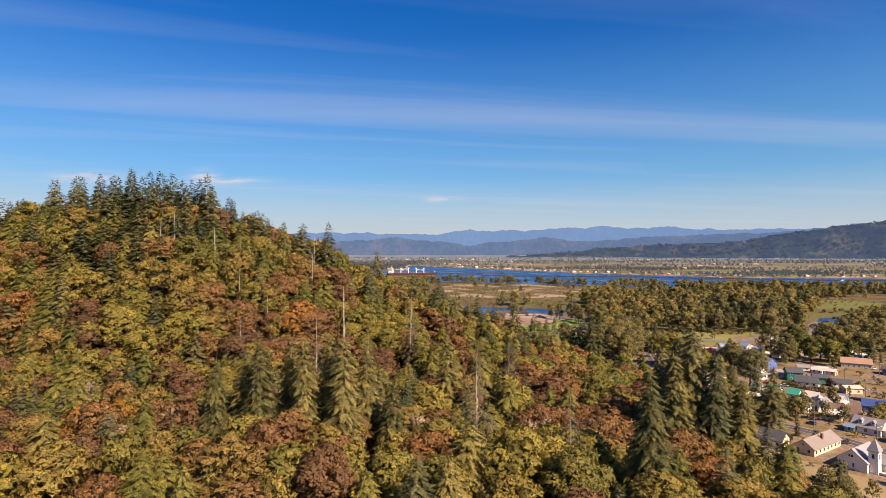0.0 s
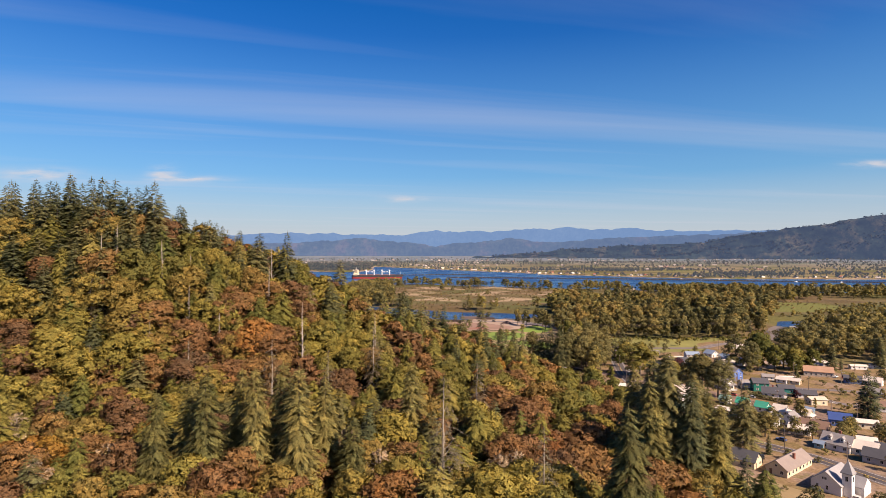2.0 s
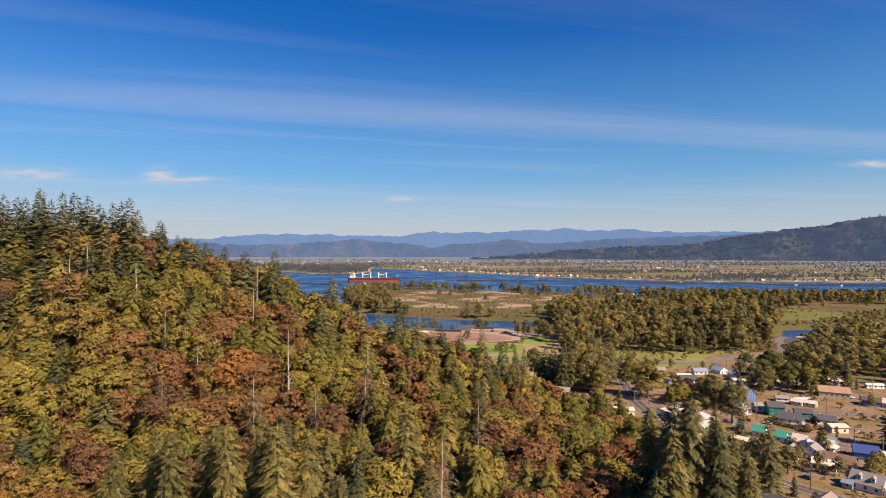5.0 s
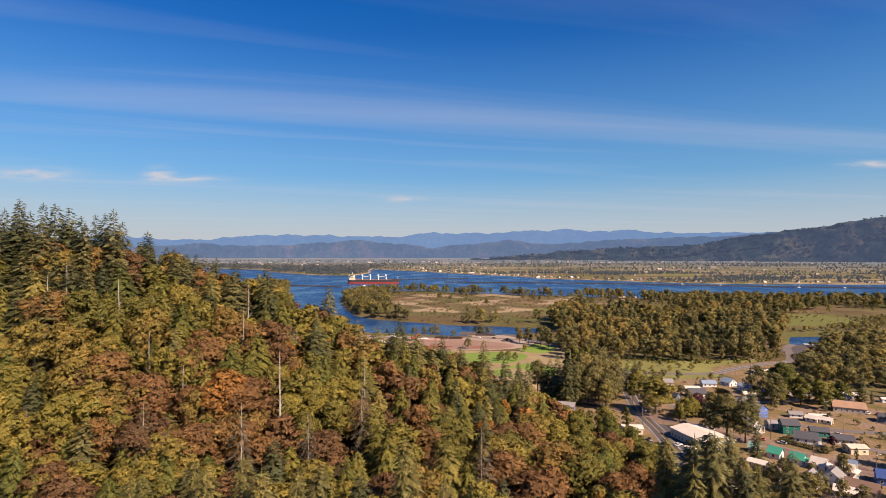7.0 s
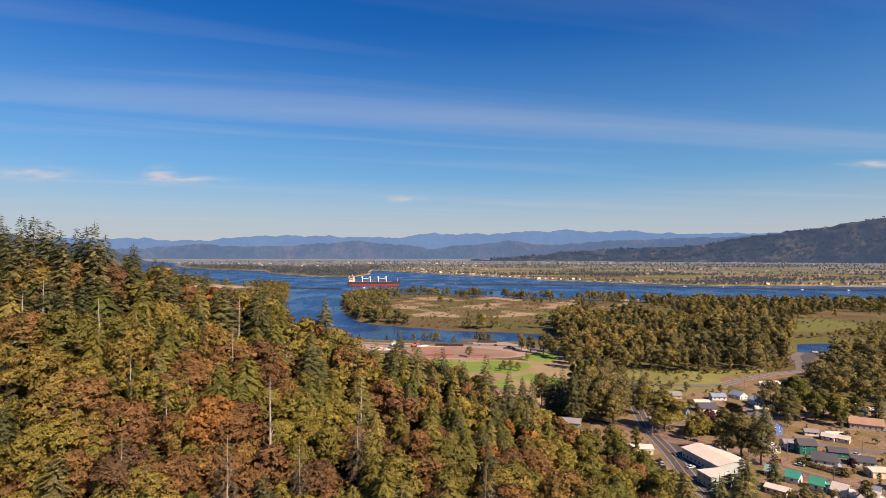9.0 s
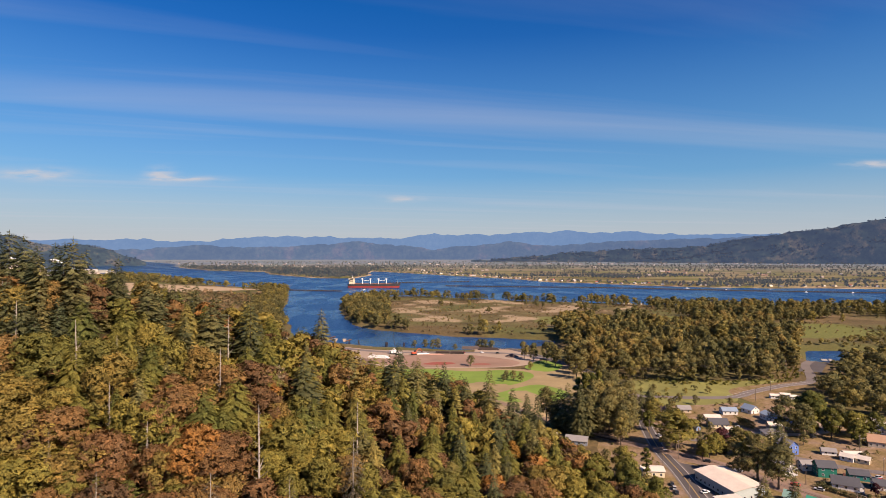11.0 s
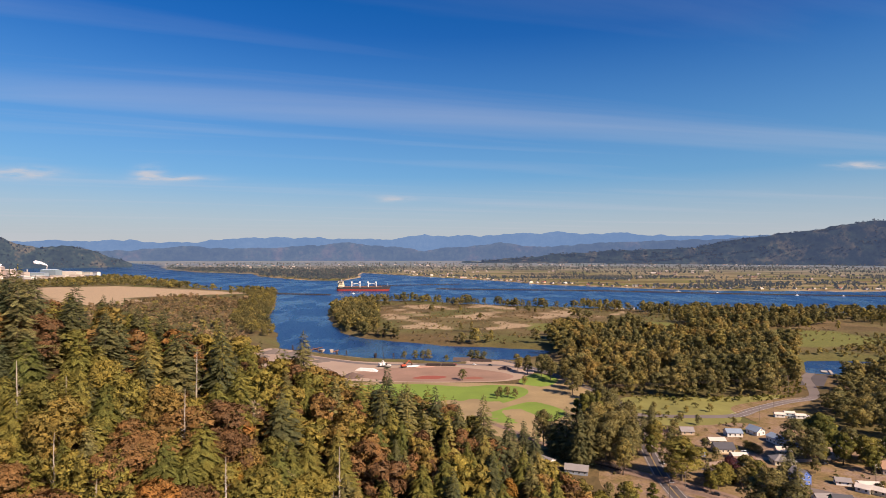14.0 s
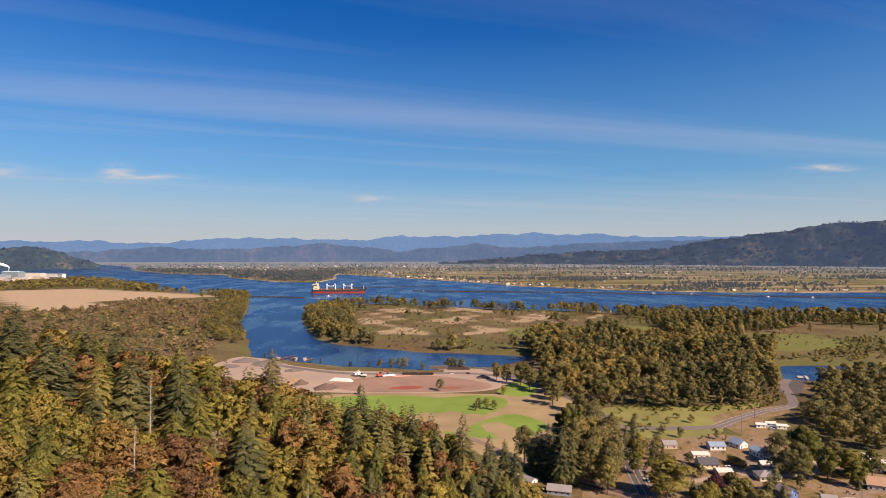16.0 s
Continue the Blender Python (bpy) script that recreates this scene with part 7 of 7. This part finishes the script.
def build_far_homes():
    g = rng_of(50)
    models = [far_home(k) for k in range(10)]
    used = set()
    line = np.array(FAR_LAND[1:10], float)
    run = np.r_[0, np.cumsum(np.hypot(*np.diff(line, axis=0).T))]
    spots = []
    for s in np.arange(30, run[-1], 34):
        if g.random() < 0.72:
            x, y = np.interp(s, run, line[:, 0]), np.interp(s, run, line[:, 1])
            spots.append((x + 10, y + g.uniform(28, 80), g.uniform(0.8, 1.4)))
    for x in (430, 455, 470, 492, 512, 530, 560, 585, 610, 640, 668, 700, 735, 790):
        spots.append((x, 1452 - 0.27 * (x - 430) - 42 + g.uniform(-8, 8), g.uniform(0.6, 0.95)))
    for n, (x, y, s) in enumerate(spots):
        z = float(at_ground([x], [y])[0])
        p = far_map((x, y, z))
        k = float(np.linalg.norm(p - VIEW) / np.linalg.norm(np.array((x, y, z)) - VIEW))
        m = Matrix.LocRotScale(Vector(p), Euler((0, 0, g.uniform(0, 3.1))), (s * k,) * 3)
        i = n % 10
        if i not in used:
            used.add(i)
            models[i].matrix_basis = m
        else:
            copy_thing(models[i], Matrix()).matrix_basis = m
    # the scattered farms and streets of the plain, too small to tell apart
    x, y = scatter(-3500, 5200, 2250, 8000, 92, 51, lambda x, y: (shore(x, y)[1] > 60) * np.where(wobble(x, y, 420, 3.7) > 0.25, 0.13, 0.03))
    V, F, c = [], [], 0
    for a, b in zip(x, y):
        w, l, h, t = g.uniform(7, 16), g.uniform(12, 34), g.uniform(4, 7), g.uniform(0, 3.1)
        q = np.array([(-w, -l, 0), (w, -l, 0), (w, l, 0), (-w, l, 0), (-w, -l, h), (w, -l, h), (w, l, h), (-w, l, h), (0, -l, h * 1.5), (0, l, h * 1.5)]) * (0.5, 0.5, 1)
        r = np.array([(math.cos(t), math.sin(t), 0), (-math.sin(t), math.cos(t), 0), (0, 0, 1)])
        V.append(q @ r + (a, b, float(at_ground([a], [b])[0])))
        F += [tuple(i + c for i in f) for f in ((0, 1, 5, 8, 4), (2, 3, 7, 9, 6), (1, 2, 6, 5), (3, 0, 4, 7), (4, 8, 9, 7), (8, 5, 6, 9))]
        c += 10
    V = far_map(np.concatenate(V))
    m, n, l, b = material("far_homes", 0.7)
    gi = n.new("ShaderNodeNewGeometry")
    rr = ramp_node(n, [(0.0, (0.40, 0.34, 0.29)), (0.35, (0.22, 0.18, 0.16)), (0.7, (0.52, 0.46, 0.40)), (1.0, (0.28, 0.16, 0.12))])
    l.new(gi.outputs["Random Per Island"], rr.inputs[0])
    l.new(rr.outputs[0], b.inputs["Base Color"])
    tagged(mesh_object("far_town", V, F, m), "scattered pale houses and barns of the far plain", "far town", kind="stuff")


build_far_homes()


# ---- woods on the distant slopes ----
def slope_woods(name, label, az0, az1, far, deep, count, seed, mat):
    """Small firs over a distant slope, set by casting down on it."""
    from mathutils.bvhtree import BVHTree
    src = [o for o in scene.objects if o.name == name][0]
    tree = BVHTree.FromPolygons([v.co for v in src.data.vertices], [p.vertices[:] for p in src.data.polygons])
    g = rng_of(seed)
    spots = []
    for _ in range(count):
        a, r = radians(g.uniform(az0, az1)), far - deep * g.random() ** 0.8
        hit = tree.ray_cast(Vector((r * math.sin(a), VIEW[1] + r * math.cos(a), 900)), Vector((0, 0, -1)))
        if hit[0] and wobble(np.array([hit[0].x]), np.array([hit[0].z * 5]), 120, 5.0)[0] > -0.25:
            h = g.uniform(7, 15)
            spots.append((hit[0].x, hit[0].y, hit[0].z - 1, h, h * g.uniform(1.0, 1.6)))
    spots = np.array(spots)
    Vs, Ts, tint, base = [], [], [], 0
    shapes = FIR_XS + LEAF_XS[:2]
    pick = g.integers(0, len(shapes), len(spots))
    for k, (v, t) in enumerate(shapes):
        s = spots[pick == k]
        p = v[None, :, :3] * np.stack([s[:, 4], s[:, 4], s[:, 3]], -1)[:, None] + s[:, None, :3]
        Vs.append(np.concatenate([p, np.repeat(v[None, :, 3:], len(s), 0)], 2).reshape(-1, 6))
        Ts.append((t[None] + base + (len(v) * np.arange(len(s)))[:, None, None]).reshape(-1, 3))
        tint.append(np.repeat(g.random(len(s)), len(v)))
        base += len(v) * len(s)
    tagged(mesh_object("slope_woods", np.concatenate(Vs), np.concatenate(Ts), mat, tint=np.concatenate(tint)), label, "woods", kind="stuff")


# slope leaves glow faintly blue, haze painted into the material
M_SLOPE = add_haze_glow(foliage("slope_leaves", [(0.0, (0.036, 0.052, 0.050)), (0.7, (0.072, 0.082, 0.064)), (1.0, (0.150, 0.122, 0.080))], "tint", lace=0.5, gaps=0), (0.060, 0.085, 0.150), 0.30)
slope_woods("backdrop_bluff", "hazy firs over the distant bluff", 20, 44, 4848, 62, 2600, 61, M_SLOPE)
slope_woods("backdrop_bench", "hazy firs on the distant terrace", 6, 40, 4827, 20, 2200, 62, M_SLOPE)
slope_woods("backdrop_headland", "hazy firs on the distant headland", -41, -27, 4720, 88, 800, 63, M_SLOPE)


# ---- the mill at the river bend ----
def polar(az, d, z=4.0):
    p = np.array((VIEW[0] + d * math.sin(radians(az)), VIEW[1] + d * math.cos(radians(az)), z))
    return far_map(p), float(np.linalg.norm(far_map(p) - VIEW) / np.linalg.norm(p - VIEW))


def mill_hall(az, d, l, w, h, rot, wall, roof, label):
    root = new("mill_building")
    tagged(root, label, "mill building", "buildings of the mill")
    bm = bmesh.new()
    gable(bm, w, l, h, h * 0.12)
    part("wall", bm, paint(wall, 0.7), root)
    bm = bmesh.new()
    roof_slabs(bm, w, l, h, h * 0.12, 1.0, 0.6)
    part("roof", bm, paint(roof, 0.7), root)
    p, k = polar(az, d)
    root.matrix_basis = Matrix.LocRotScale(Vector(p), Euler((0, 0, radians(rot))), (k,) * 3)


for n, (az, d, l, w, h, rot, wall, roof) in enumerate([(-35.6, 4250, 60, 40, 42, 20, (0.62, 0.50, 0.42), R_PALE), (-34.9, 4200, 45, 35, 30, 70, (0.55, 0.45, 0.40), R_PALE), (-36.6, 4300, 90, 60, 30, 10, (0.66, 0.58, 0.50), R_PALE), (-34.2, 4230, 70, 40, 20, 80, (0.50, 0.42, 0.36), R_GREY), (-33.2, 4260, 110, 40, 16, 85, (0.30, 0.36, 0.40), R_BLUE),
                                                           (-32.2, 4330, 90, 50, 26, 80, (0.22, 0.28, 0.32), (0.45, 0.55, 0.60)), (-31.0, 4330, 120, 50, 18, 82, (0.62, 0.56, 0.48), R_PALE), (-29.9, 4350, 90, 40, 14, 85, (0.50, 0.46, 0.40), (0.35, 0.40, 0.32)), (-29.2, 4330, 60, 30, 12, 80, (0.6, 0.55, 0.5), (0.30, 0.42, 0.34)),
                                                           (-34.0, 3950, 60, 30, 10, 60, (0.72, 0.66, 0.58), (0.72, 0.68, 0.62)), (-33.0, 3960, 50, 25, 9, 75, (0.70, 0.62, 0.52), (0.70, 0.66, 0.60)), (-31.6, 4000, 80, 30, 9, 80, (0.66, 0.58, 0.50), (0.66, 0.60, 0.55)), (-30.4, 4050, 60, 30, 8, 80, (0.60, 0.50, 0.42), R_BROWN), (-35.8, 3930, 70, 30, 12, 65, (0.70, 0.62, 0.55), (0.66, 0.62, 0.56)), (-36.8, 3800, 90, 40, 12, 75, (0.66, 0.50, 0.42), R_PALE), (-33.6, 3800, 50, 30, 9, 75, (0.74, 0.70, 0.64), R_PALE), (-32.4, 3830, 50, 24, 8, 75, (0.60, 0.48, 0.40), R_BROWN), (-29.0, 4200, 40, 20, 16, 60, (0.72, 0.68, 0.62), R_GREY)]):
    mill_hall(az, d - 150, l * 1.15, w, h * 1.35, rot, wall, roof, "pale mill hall with low roof at the river bend")


def stack(az, d, h, steam):
    root = new("mill_stack")
    tagged(root, "pale tall chimney stack of the mill", "chimney stack")
    bm = bmesh.new()
    tube(bm, (0, 0, 0), (0, 0, h), 4, 2.6, 10)
    part("shaft", bm, paint((0.58, 0.52, 0.48), 0.8), root)
    p, k = polar(az, d)
    root.matrix_basis = Matrix.LocRotScale(Vector(p), Euler((0, 0, 0)), (k,) * 3)
    if steam:
        g = rng_of(int(h))
        bm = bmesh.new()
        for j in range(26):
            t = j / 26
            c = Vector((-steam * t + g.uniform(-5, 5), g.uniform(-6, 6), h + 5 + 26 * t ** 0.7 + g.uniform(-4, 4)))
            bmesh.ops.create_icosphere(bm, subdivisions=2, radius=4 + 8 * t * g.uniform(0.6, 1.1), matrix=Matrix.Translation(c))
        for v in bm.verts:
            v.co += Vector(noise.noise_vector(v.co * 0.15)) * 3
        ob = tagged(part("steam_plume", bm, M_STEAM), "white steam plume drifting from the mill", "steam", kind="stuff")
        ob.matrix_basis = root.matrix_basis


M_STEAM = plain("steam", (0.85, 0.84, 0.84), 1.0, 0, 0.05, 0.05, 0.3, 0)
stack(-32.5, 4340, 52, 70)
stack(-35.5, 4260, 58, 45)
stack(-34.6, 4240, 48, 0)
stack(-33.8, 4260, 40, 0)
